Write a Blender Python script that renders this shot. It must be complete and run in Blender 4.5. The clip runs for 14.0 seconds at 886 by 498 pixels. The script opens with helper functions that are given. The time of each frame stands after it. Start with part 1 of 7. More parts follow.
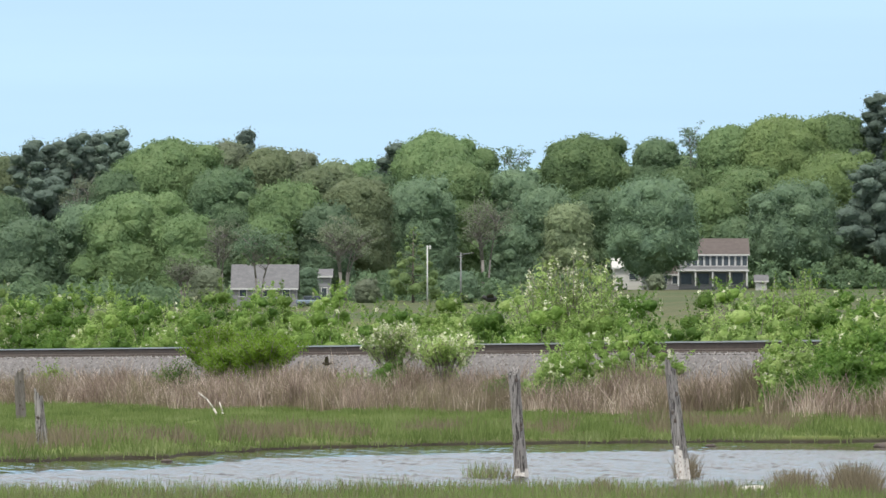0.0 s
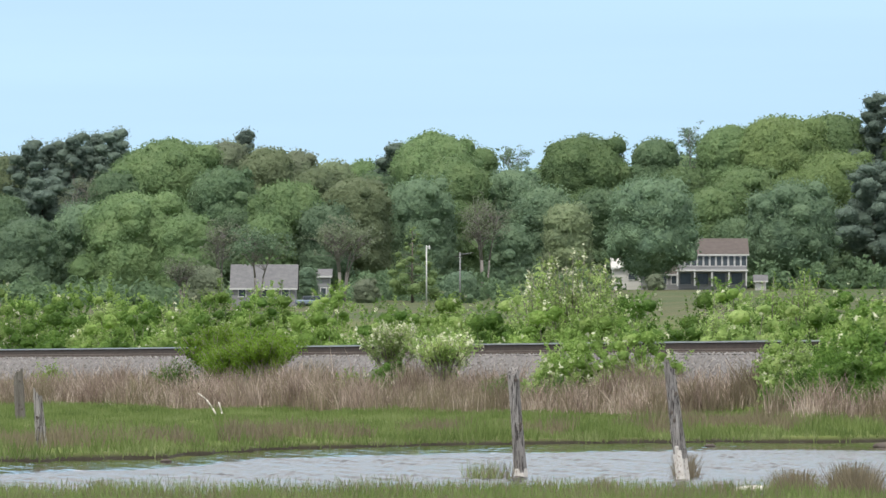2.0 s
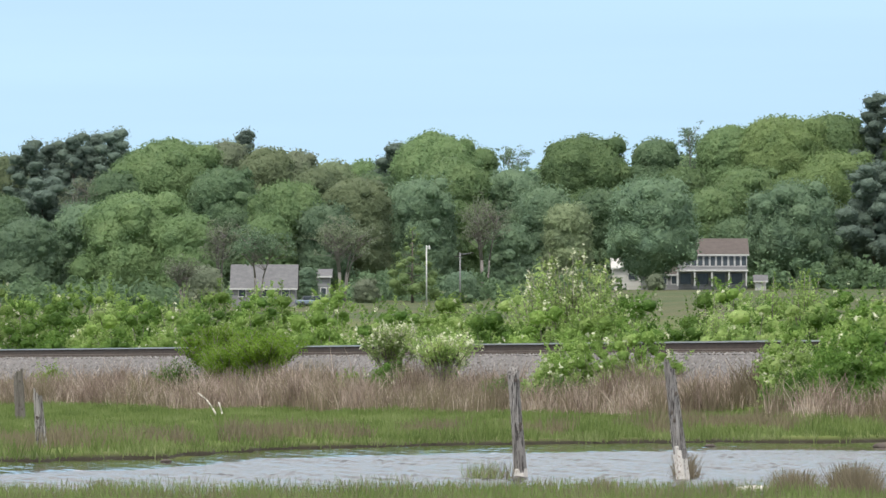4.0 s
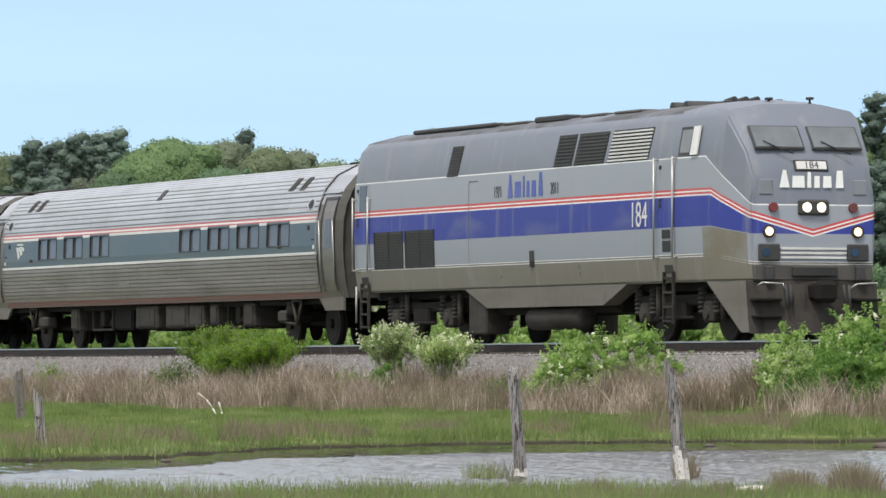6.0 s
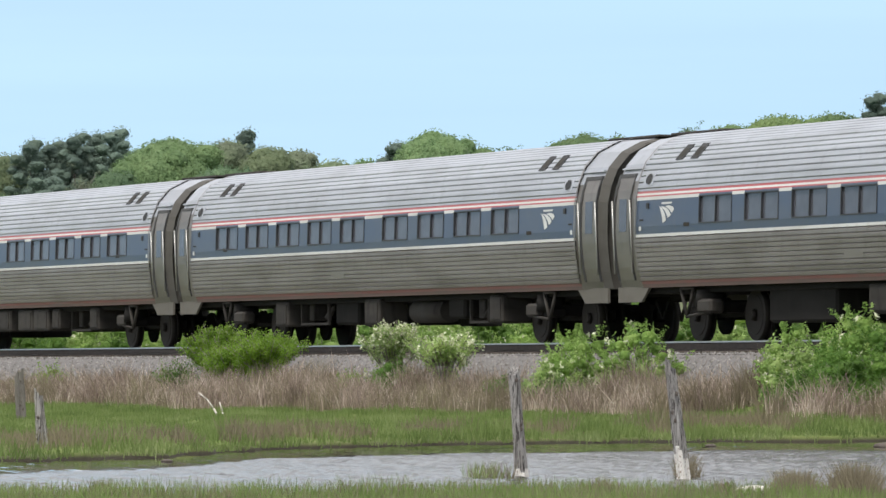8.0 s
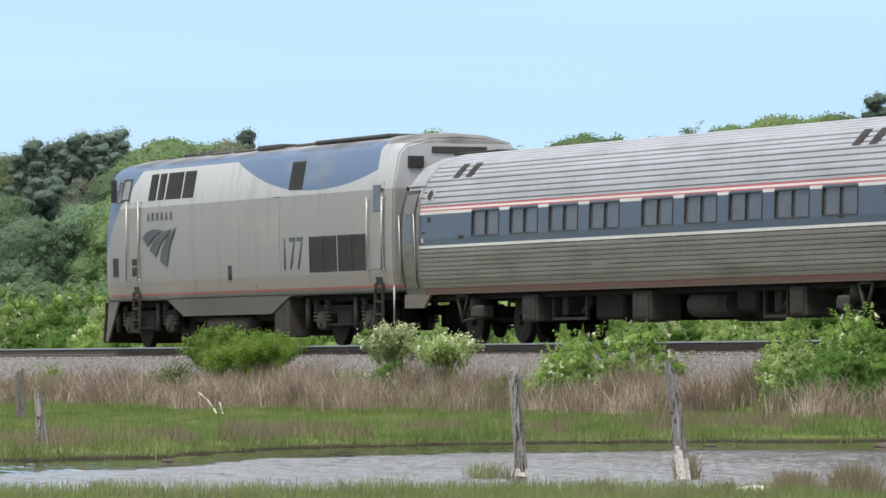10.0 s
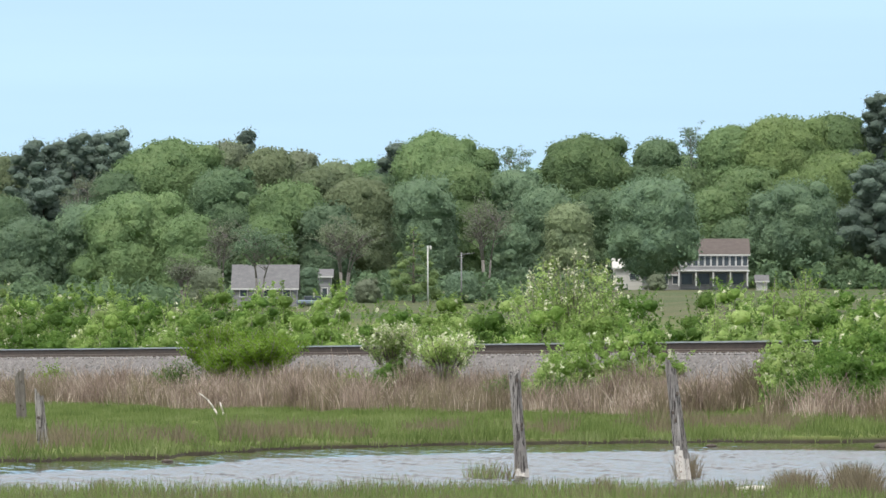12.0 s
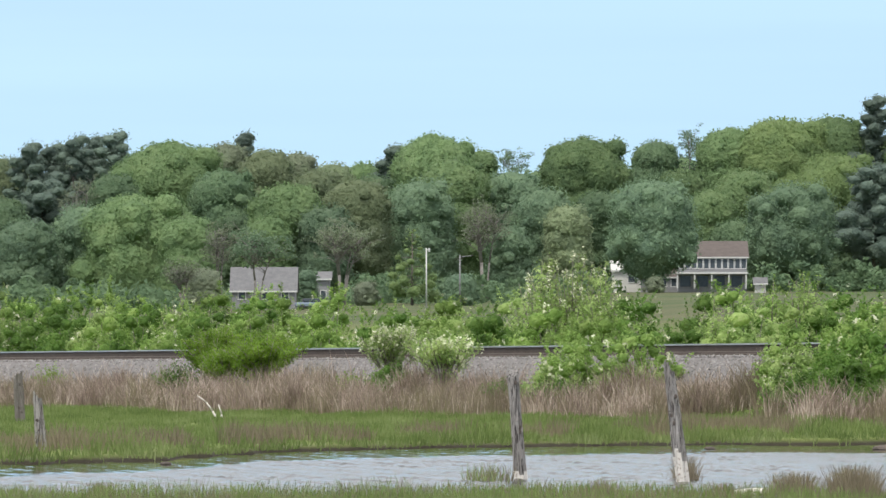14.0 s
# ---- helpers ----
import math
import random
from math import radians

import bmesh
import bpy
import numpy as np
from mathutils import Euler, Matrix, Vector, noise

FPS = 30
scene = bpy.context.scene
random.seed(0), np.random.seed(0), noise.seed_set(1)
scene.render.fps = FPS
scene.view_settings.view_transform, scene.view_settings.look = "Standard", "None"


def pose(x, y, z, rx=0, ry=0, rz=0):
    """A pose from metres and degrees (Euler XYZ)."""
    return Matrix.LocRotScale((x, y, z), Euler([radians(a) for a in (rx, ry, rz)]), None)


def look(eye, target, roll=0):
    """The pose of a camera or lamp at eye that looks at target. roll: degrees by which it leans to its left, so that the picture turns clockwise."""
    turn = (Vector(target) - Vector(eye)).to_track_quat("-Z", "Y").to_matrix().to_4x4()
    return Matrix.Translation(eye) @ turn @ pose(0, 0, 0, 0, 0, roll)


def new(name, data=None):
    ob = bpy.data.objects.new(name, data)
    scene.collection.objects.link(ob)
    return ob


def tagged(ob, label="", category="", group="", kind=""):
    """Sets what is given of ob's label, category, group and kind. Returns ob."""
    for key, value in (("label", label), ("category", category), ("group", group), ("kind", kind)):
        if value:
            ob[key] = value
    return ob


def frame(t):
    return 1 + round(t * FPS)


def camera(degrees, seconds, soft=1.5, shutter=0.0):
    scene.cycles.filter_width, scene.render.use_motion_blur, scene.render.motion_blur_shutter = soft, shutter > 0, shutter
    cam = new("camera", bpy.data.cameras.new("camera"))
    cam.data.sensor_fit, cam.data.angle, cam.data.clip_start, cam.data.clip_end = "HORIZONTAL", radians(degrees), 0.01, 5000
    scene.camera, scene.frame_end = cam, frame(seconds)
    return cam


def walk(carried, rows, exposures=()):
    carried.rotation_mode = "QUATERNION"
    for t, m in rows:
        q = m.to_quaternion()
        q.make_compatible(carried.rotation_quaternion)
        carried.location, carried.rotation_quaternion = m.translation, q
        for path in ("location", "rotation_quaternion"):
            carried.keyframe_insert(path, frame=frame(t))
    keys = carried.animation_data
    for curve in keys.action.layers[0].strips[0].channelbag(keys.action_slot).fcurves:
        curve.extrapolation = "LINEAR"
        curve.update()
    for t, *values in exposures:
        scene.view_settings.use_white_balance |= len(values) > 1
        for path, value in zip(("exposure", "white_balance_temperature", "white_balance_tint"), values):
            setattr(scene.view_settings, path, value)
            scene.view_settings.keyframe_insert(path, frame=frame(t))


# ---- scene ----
# The camera stands about a metre over the water; long lens, small tremor of the tripod head.
FOV = 8.074
EYE = (0.0, 0.0, 1.0)
FOCAL = 11109.0
cam = camera(FOV, 14.0, soft=1.5)


def aim(dx, dy):
    """The camera's pose, turned by a few units of FOCAL to the left and up."""
    return pose(*EYE, 90 + math.degrees(math.atan((216 + dy) / FOCAL)), 0, math.degrees(dx / FOCAL))


walk(cam, [
    (0.0, aim(1.4, 0)), (0.5, aim(0.6, 0)), (1.0, aim(0.4, 0)), (1.5, aim(0, 0)), (3.0, aim(0, 0)),
    (5.5, aim(0.2, 0.3)), (6.0, aim(0, 0)), (6.5, aim(1.5, 0)), (7.0, aim(0, 0)), (7.5, aim(1, 0)), (8.0, aim(1.5, 0)),
    (10.5, aim(1.5, 0)), (11.0, aim(0, 0.3)), (11.5, aim(-0.2, 0)), (12.0, aim(2.3, 0.2)), (12.5, aim(-1.7, 0)),
    (13.0, aim(0.8, 1)), (13.5, aim(0, 6)), (14.0, aim(-0.3, 4.6))],
     ((0.0, 0.03), (8.2, 0.03), (10.3, 0.04), (11.0, 0.09), (12.0, 0.07), (14.0, 0.05)))

# ---- light: thin high cloud, a veiled sun behind the camera's left shoulder ----
SUN_EL, SUN_AZ = radians(61), radians(207)      # azimuth clockwise from +y
world = bpy.data.worlds.new("sky")
scene.world = world
world.use_nodes = True
wn, wl = world.node_tree.nodes, world.node_tree.links
wn.clear()
w_out = wn.new("ShaderNodeOutputWorld")
w_bg = wn.new("ShaderNodeBackground")
w_sky = wn.new("ShaderNodeTexSky")
w_sky.sky_type = 'NISHITA'
w_sky.sun_disc = False
w_sky.sun_elevation, w_sky.sun_rotation = SUN_EL, SUN_AZ
w_sky.air_density, w_sky.dust_density, w_sky.ozone_density = 1.0, 0.6, 1.5
w_co = wn.new("ShaderNodeTexCoord")
w_up = wn.new("ShaderNodeVectorMath")
w_up.operation = 'ADD'
w_up.inputs[1].default_value = (0, 0, 0.22)
w_nm = wn.new("ShaderNodeVectorMath")
w_nm.operation = 'NORMALIZE'
wl.new(w_co.outputs["Generated"], w_up.inputs[0])
wl.new(w_up.outputs[0], w_nm.inputs[0])
wl.new(w_nm.outputs[0], w_sky.inputs["Vector"])
# thin veils of cloud, drawn out along the horizon
w_map = wn.new("ShaderNodeMapping")
w_map.inputs["Scale"].default_value = (3.0, 3.0, 60.0)
w_cl = wn.new("ShaderNodeTexNoise")
w_cl.inputs["Scale"].default_value = 1.0
w_cl.inputs["Detail"].default_value = 4.0
w_rp = wn.new("ShaderNodeMapRange")
w_rp.inputs[1].default_value, w_rp.inputs[2].default_value = 0.35, 0.75
w_rp.inputs[3].default_value, w_rp.inputs[4].default_value = 0.72, 0.92
w_mx = wn.new("ShaderNodeMix")
w_mx.data_type = 'RGBA'
w_z = wn.new("ShaderNodeSeparateXYZ")
wl.new(w_co.outputs["Generated"], w_z.inputs[0])
w_el = wn.new("ShaderNodeMapRange")
w_el.inputs[1].default_value, w_el.inputs[2].default_value = 0.06, 0.125
wl.new(w_z.outputs[2], w_el.inputs[0])
w_veil = wn.new("ShaderNodeMix")          # clear blue low down, white cloud overhead
w_veil.data_type = 'RGBA'
w_veil.inputs["A"].default_value, w_veil.inputs["B"].default_value = (3.75, 5.35, 6.6, 1), (7.5, 7.5, 7.6, 1)
wl.new(w_el.outputs[0], w_veil.inputs["Factor"])
wl.new(w_veil.outputs["Result"], w_mx.inputs["B"])
wl.new(w_co.outputs["Generated"], w_map.inputs[0])
wl.new(w_map.outputs[0], w_cl.inputs["Vector"])
wl.new(w_cl.outputs["Fac"], w_rp.inputs[0])
wl.new(w_rp.outputs[0], w_mx.inputs["Factor"])
wl.new(w_sky.outputs[0], w_mx.inputs["A"])
wl.new(w_mx.outputs["Result"], w_bg.inputs["Color"])
w_bg.inputs["Strength"].default_value = 0.165
wl.new(w_bg.outputs[0], w_out.inputs[0])

sun = new("sun", bpy.data.lights.new("sun", 'SUN'))
sun.data.energy, sun.data.angle, sun.data.color = 3.4, radians(12), (1.0, 0.96, 0.88)
sun_dir = Vector((math.sin(SUN_AZ) * math.cos(SUN_EL), math.cos(SUN_AZ) * math.cos(SUN_EL), math.sin(SUN_EL)))
sun.matrix_world = look(sun_dir * 60, (0, 0, 0))

# ---- materials ----


def shader(name, rough=0.6, metal=0.0, spec=0.5):
    m = bpy.data.materials.new(name)
    m.use_nodes = True
    b = m.node_tree.nodes["Principled BSDF"]
    b.inputs["Roughness"].default_value = rough
    b.inputs["Metallic"].default_value = metal
    b.inputs["Specular IOR Level"].default_value = spec
    return m, m.node_tree.nodes, m.node_tree.links, b


def rgba(c):
    return (*c, 1.0)


def blend(nodes, links, fac, a, b):
    mx = nodes.new("ShaderNodeMix")
    mx.data_type = 'RGBA'
    for sock, v in (("A", a), ("B", b)):
        if isinstance(v, tuple):
            mx.inputs[sock].default_value = rgba(v)
        else:
            links.new(v, mx.inputs[sock])
    if isinstance(fac, float):
        mx.inputs["Factor"].default_value = fac
    else:
        links.new(fac, mx.inputs["Factor"])
    return mx.outputs["Result"]


def noise_fac(nodes, links, scale, lo, hi, detail=4.0, stretch=(1, 1, 1), coord="Object"):
    tc = nodes.new("ShaderNodeTexCoord")
    mp = nodes.new("ShaderNodeMapping")
    mp.inputs["Scale"].default_value = stretch
    nz = nodes.new("ShaderNodeTexNoise")
    nz.inputs["Scale"].default_value = scale
    nz.inputs["Detail"].default_value = detail
    rg = nodes.new("ShaderNodeMapRange")
    rg.inputs[1].default_value, rg.inputs[2].default_value = lo, hi
    links.new(tc.outputs[coord], mp.inputs[0])
    links.new(mp.outputs[0], nz.inputs["Vector"])
    links.new(nz.outputs["Fac"], rg.inputs[0])
    return rg.outputs[0]


def bump(nodes, links, b, fac, dist, strength=0.6):
    bp = nodes.new("ShaderNodeBump")
    bp.inputs["Strength"].default_value, bp.inputs["Distance"].default_value = strength, dist
    links.new(fac, bp.inputs["Height"])
    links.new(bp.outputs[0], b.inputs["Normal"])


def surface(name, a, b2, dirt, scale=3.0, rough=0.6, metal=0.0, grain=40.0, depth=0.004, dirt_lo=0.5, dirt_hi=0.8, stretch=(1, 1, 1), spec=0.5):
    """Two tones at a broad scale, a third as dirt at a finer one, and a fine relief."""
    m, n, l, b = shader(name, rough, metal, spec)
    c = blend(n, l, noise_fac(n, l, scale, 0.3, 0.7, stretch=stretch), a, b2)
    c = blend(n, l, noise_fac(n, l, scale * 4.3, dirt_lo, dirt_hi, stretch=stretch), c, dirt)
    l.new(c, b.inputs["Base Color"])
    bump(n, l, b, noise_fac(n, l, grain, 0.2, 0.8, stretch=stretch), depth)
    return m


def foliage(name, tones, through_light=0.35, rough=0.55, drift=0.3, single=0.22, relief=None):
    """Leaves: the tone varies leaf by leaf, clump by clump, and plant by plant; some light passes through."""
    m, n, l, b = shader(name, rough, 0.0, 0.15)
    geo = n.new("ShaderNodeNewGeometry")
    ramp = n.new("ShaderNodeValToRGB")
    els = ramp.color_ramp.elements
    els[0].position, els[1].position = 0.0, 1.0
    els[0].color, els[1].color = rgba(tones[0]), rgba(tones[-1])
    for i, tone in enumerate(tones[1:-1]):
        els.new((i + 1) / (len(tones) - 1)).color = rgba(tone)
    mixed = n.new("ShaderNodeMath")
    mixed.operation = 'MULTIPLY_ADD'
    mixed.inputs[1].default_value = single
    l.new(geo.outputs["Random Per Island"], mixed.inputs[0])
    sc = n.new("ShaderNodeMath")
    sc.operation = 'MULTIPLY'
    sc.inputs[1].default_value = 1 - single
    l.new(noise_fac(n, l, drift, 0.3, 0.7, 3.0), sc.inputs[0])
    l.new(sc.outputs[0], mixed.inputs[2])
    l.new(mixed.outputs[0], ramp.inputs[0])
    info = n.new("ShaderNodeObjectInfo")
    hsv = n.new("ShaderNodeHueSaturation")
    vr = n.new("ShaderNodeMapRange")
    vr.inputs[3].default_value, vr.inputs[4].default_value = 0.80, 1.20
    l.new(info.outputs["Random"], vr.inputs[0])
    l.new(vr.outputs[0], hsv.inputs["Value"])
    l.new(ramp.outputs[0], hsv.inputs["Color"])
    l.new(hsv.outputs[0], b.inputs["Base Color"])
    tr = n.new("ShaderNodeBsdfTranslucent")
    l.new(hsv.outputs[0], tr.inputs["Color"])
    if relief:
        bump(n, l, b, noise_fac(n, l, relief[0], 0.25, 0.75, 5.0), relief[1], 0.9)
    mx = n.new("ShaderNodeMixShader")
    mx.inputs[0].default_value = through_light
    l.new(b.outputs[0], mx.inputs[1])
    l.new(tr.outputs[0], mx.inputs[2])
    l.new(mx.outputs[0], n["Material Output"].inputs[0])
    return m


LEAF = {
    # Far-tree tones run pale and bluish: distance haze put into the leaf colour.
    "oak": foliage("hazed_leaf_oak", [(0.134, 0.214, 0.105), (0.188, 0.283, 0.129), (0.249, 0.346, 0.160)], 0.42, 0.6, 0.35, 0.3, (1.6, 0.5)),
    "spring": foliage("hazed_leaf_spring", [(0.175, 0.264, 0.116), (0.241, 0.340, 0.139), (0.307, 0.407, 0.170)], 0.42, 0.6, 0.35, 0.3, (1.6, 0.5)),
    "ash": foliage("hazed_leaf_ash", [(0.138, 0.215, 0.143), (0.183, 0.272, 0.167), (0.233, 0.328, 0.196)], 0.42, 0.6, 0.35, 0.3, (1.6, 0.5)),
    "dark": foliage("hazed_leaf_dark", [(0.116, 0.185, 0.110), (0.154, 0.236, 0.130), (0.200, 0.288, 0.154)], 0.42, 0.6, 0.35, 0.3, (1.6, 0.5)),
    "olive": foliage("hazed_leaf_olive", [(0.184, 0.245, 0.149), (0.240, 0.302, 0.171), (0.294, 0.357, 0.202)], 0.42, 0.6, 0.35, 0.3, (1.6, 0.5)),
    "rust": foliage("hazed_leaf_rust", [(0.187, 0.225, 0.159), (0.235, 0.275, 0.184), (0.261, 0.331, 0.196)], 0.42, 0.6, 0.35, 0.3, (1.6, 0.5)),
    "pine": foliage("hazed_leaf_pine", [(0.144, 0.199, 0.173), (0.182, 0.245, 0.199), (0.222, 0.293, 0.226)], 0.42, 0.6, 0.35, 0.3, (1.6, 0.5)),
    # Wide shrub ramps: sunlit highlights and dark gaps painted as clump tones.
    "shrub": foliage("leaf_shrub", [(0.108, 0.193, 0.044), (0.250, 0.387, 0.099), (0.507, 0.635, 0.240)], 0.5, 0.5, 2.2, 0.4, (14.0, 0.06)),
    "shrub_dark": foliage("leaf_shrub_dark", [(0.065, 0.134, 0.034), (0.138, 0.254, 0.055), (0.266, 0.408, 0.107)], 0.5, 0.5, 2.2, 0.4, (14.0, 0.06)),
    "shrub_pale": foliage("leaf_shrub_pale", [(0.172, 0.266, 0.090), (0.337, 0.465, 0.158), (0.579, 0.679, 0.300)], 0.5, 0.5, 2.2, 0.4, (14.0, 0.06)),
    "feather": foliage("leaf_feather", [(0.117, 0.212, 0.030), (0.213, 0.354, 0.049), (0.338, 0.491, 0.096)], 0.5, 0.5, 2.2, 0.4, (14.0, 0.06)),
}
PETAL = foliage("white_petal", [(0.50, 0.53, 0.34), (0.64, 0.65, 0.48), (0.76, 0.75, 0.64)], 0.3, 0.6, 0.9)
GRASS = foliage("marsh_grass", [(0.085, 0.130, 0.040), (0.170, 0.235, 0.072), (0.290, 0.335, 0.155)], 0.4, 0.6, 0.8, 0.35)
SEDGE = foliage("brown_sedge", [(0.130, 0.110, 0.075), (0.220, 0.185, 0.130), (0.250, 0.235, 0.130)], 0.35, 0.7, 0.5, 0.45)
STRAW = foliage("dead_reed", [(0.105, 0.076, 0.060), (0.315, 0.245, 0.205), (0.760, 0.650, 0.560)], 0.4, 0.7, 1.6, 0.5)
BARK = surface("bark", (0.12, 0.10, 0.085), (0.20, 0.18, 0.16), (0.06, 0.05, 0.045), 1.0, 0.9, grain=12, depth=0.02)
PALE_BARK = surface("pale_bark", (0.20, 0.18, 0.165), (0.27, 0.25, 0.23), (0.13, 0.12, 0.11), 1.0, 0.9, grain=12, depth=0.02)
TWIG = surface("grey_twig", (0.20, 0.17, 0.15), (0.28, 0.25, 0.22), (0.12, 0.10, 0.09), 2.0, 0.9)
WEATHERED = surface("weathered_post_wood", (0.20, 0.185, 0.175), (0.43, 0.41, 0.39), (0.045, 0.04, 0.038), 2.6, 0.9, grain=34, depth=0.03, dirt_lo=0.52, dirt_hi=0.60, stretch=(9, 9, 0.55))
BLEACHED = surface("bleached_post_foot", (0.60, 0.57, 0.53), (0.72, 0.69, 0.65), (0.25, 0.17, 0.12), 5.0, 0.85, grain=30, depth=0.012, dirt_lo=0.56, dirt_hi=0.66, stretch=(4, 4, 1.6))
DRIFT = surface("bleached_driftwood", (0.55, 0.50, 0.45), (0.70, 0.66, 0.62), (0.35, 0.30, 0.26), 6.0, 0.8)
BALLAST = surface("crushed_stone", (0.115, 0.108, 0.106), (0.175, 0.164, 0.160), (0.150, 0.138, 0.132), 30.0, 0.9, grain=160)
RAIL_RUST = surface("rail_rust", (0.055, 0.042, 0.036), (0.080, 0.062, 0.052), (0.035, 0.028, 0.025), 4.0, 0.8, grain=90, depth=0.002)
RAIL_TOP = surface("worn_highlit_rail_steel", (0.42, 0.41, 0.40), (0.52, 0.51, 0.50), (0.30, 0.28, 0.27), 6.0, 0.3, 0.9)
TIE = surface("creosoted_timber", (0.075, 0.060, 0.050), (0.12, 0.10, 0.085), (0.045, 0.038, 0.034), 3.0, 0.9, grain=60)


def stone_material():
    m, n, l, b = shader("loose_stone", 0.9)
    geo = n.new("ShaderNodeNewGeometry")
    c = blend(n, l, geo.outputs["Random Per Island"], (0.085, 0.082, 0.080), (0.27, 0.26, 0.255))
    c = blend(n, l, noise_fac(n, l, 30, 0.5, 0.8), c, (0.22, 0.18, 0.15))
    l.new(c, b.inputs["Base Color"])
    return m


STONE = stone_material()


def ground_material():
    m, n, l, b = shader("marsh_and_meadow", 0.95, 0, 0.2)
    c = blend(n, l, noise_fac(n, l, 0.25, 0.35, 0.65), (0.115, 0.155, 0.040), (0.165, 0.190, 0.065))
    c = blend(n, l, noise_fac(n, l, 2.0, 0.58, 0.85), c, (0.120, 0.105, 0.060))
    # wet dark mud where the ground dips to the water
    tc = n.new("ShaderNodeTexCoord")
    sep = n.new("ShaderNodeSeparateXYZ")
    l.new(tc.outputs["Object"], sep.inputs[0])
    rg = n.new("ShaderNodeMapRange")
    rg.inputs[1].default_value, rg.inputs[2].default_value = 0.085, 0.02
    l.new(sep.outputs[2], rg.inputs[0])
    c = blend(n, l, rg.outputs[0], c, (0.034, 0.029, 0.020))
    # the lawns far up the slope are a lighter, duller green
    far = n.new("ShaderNodeMapRange")
    far.inputs[1].default_value, far.inputs[2].default_value = 250.0, 500.0
    l.new(sep.outputs[1], far.inputs[0])
    c2 = blend(n, l, noise_fac(n, l, 0.03, 0.40, 0.65), (0.062, 0.090, 0.036), (0.110, 0.110, 0.058))
    c = blend(n, l, far.outputs[0], c, c2)
    l.new(c, b.inputs["Base Color"])
    bump(n, l, b, noise_fac(n, l, 9, 0.2, 0.8, 6.0), 0.05)
    return m


GROUND = ground_material()


def water_material():
    m, n, l, b = shader("pond_water", 0.16, 0, 0.5)
    b.inputs["Base Color"].default_value = (0.045, 0.042, 0.032, 1)
    b.inputs["IOR"].default_value = 1.33
    return m


WATER = water_material()
CALM = shader("calm_pond_water", 0.05, 0, 0.5)[0]
CALM.node_tree.nodes["Principled BSDF"].inputs["Base Color"].default_value = (0.035, 0.032, 0.022, 1)
CALM.node_tree.nodes["Principled BSDF"].inputs["IOR"].default_value = 1.33

# ---- helpers for meshes ----


def part(name, bm, material, parent=None, label="", smooth=False):
    """Links a bmesh as one mesh object under a thing or a part."""
    me = bpy.data.meshes.new(name)
    bm.to_mesh(me)
    bm.free()
    mats = material if isinstance(material, (list, tuple)) else [material]
    for mt in mats:
        me.materials.append(mt)
    if smooth:
        me.polygons.foreach_set("use_smooth", [True] * len(me.polygons))
        me.set_sharp_from_angle(angle=radians(38))
    ob = new(name, me)
    if parent is not None:
        ob.parent = parent
    if label:
        ob["label"] = label
    return ob


def empty(name, m=None):
    ob = new(name)
    ob.empty_display_size = 0.3
    if m is not None:
        ob.matrix_basis = m
    return ob


def polys(name, corners, material, parent=None, kind=None):
    """One mesh of many loose polygons: corners is (count, sides, 3)."""
    corners = np.asarray(corners, dtype=np.float32)
    count, sides = corners.shape[:2]
    me = bpy.data.meshes.new(name)
    me.vertices.add(count * sides)
    me.vertices.foreach_set("co", corners.reshape(-1))
    me.loops.add(count * sides)
    me.loops.foreach_set("vertex_index", np.arange(count * sides, dtype=np.int32))
    me.polygons.add(count)
    me.polygons.foreach_set("loop_start", np.arange(count, dtype=np.int32) * sides)
    me.materials.append(material)
    me.update(calc_edges=True)
    ob = new(name, me)
    if parent is not None:
        ob.parent = parent
    return ob


def box(bm, cx, cy, cz, sx, sy, sz, m=None, bevel=0.0, mat=0):
    r = bmesh.ops.create_cube(bm, size=1.0, matrix=(m or Matrix()) @ Matrix.Translation((cx, cy, cz)) @ Matrix.Diagonal((sx, sy, sz, 1)))
    faces = list({f for v in r["verts"] for f in v.link_faces})
    if bevel:
        edges = list({e for f in faces for e in f.edges})
        r2 = bmesh.ops.bevel(bm, geom=edges, offset=bevel, segments=1, affect='EDGES')
        faces = [f for f in r2["faces"]] + [f for f in faces if f.is_valid]
    for f in faces:
        f.material_index = mat
    return faces


def tube(bm, a, b, r1, r2=None, sides=8, mat=0, ends=True):
    """A tapered round bar from a to b."""
    a, b = Vector(a), Vector(b)
    r2 = r1 if r2 is None else r2
    q = (b - a).to_track_quat('Z', 'Y').to_matrix()
    rings = []
    for c, r in ((a, r1), (b, r2)):
        rings.append([bm.verts.new(c + q @ Vector((r * math.cos(k * math.tau / sides), r * math.sin(k * math.tau / sides), 0))) for k in range(sides)])
    for k in range(sides):
        f = bm.faces.new((rings[0][k], rings[0][(k + 1) % sides], rings[1][(k + 1) % sides], rings[1][k]))
        f.smooth, f.material_index = True, mat
    if ends:
        bm.faces.new(rings[0][::-1]).material_index = mat
        bm.faces.new(rings[1]).material_index = mat


def unit(v):
    return v / np.maximum(np.linalg.norm(v, axis=-1, keepdims=True), 1e-9)


def leaves_at(rng, centres, normals, size, narrow=0.6, loose=0.5):
    """Small pointed leaves about the given centres, facing roughly along the normals."""
    k = len(centres)
    nrm = unit(normals + loose * rng.normal(size=(k, 3)))
    tang = unit(np.cross(nrm, rng.normal(size=(k, 3))))
    bit = np.cross(nrm, tang)
    ln = (size * rng.uniform(0.6, 1.3, k))[:, None]
    wd = ln * narrow
    return np.stack([centres - tang * ln * 0.55, centres + bit * wd * 0.55 + tang * ln * 0.3, centres - bit * wd * 0.55 + tang * ln * 0.42], 1)


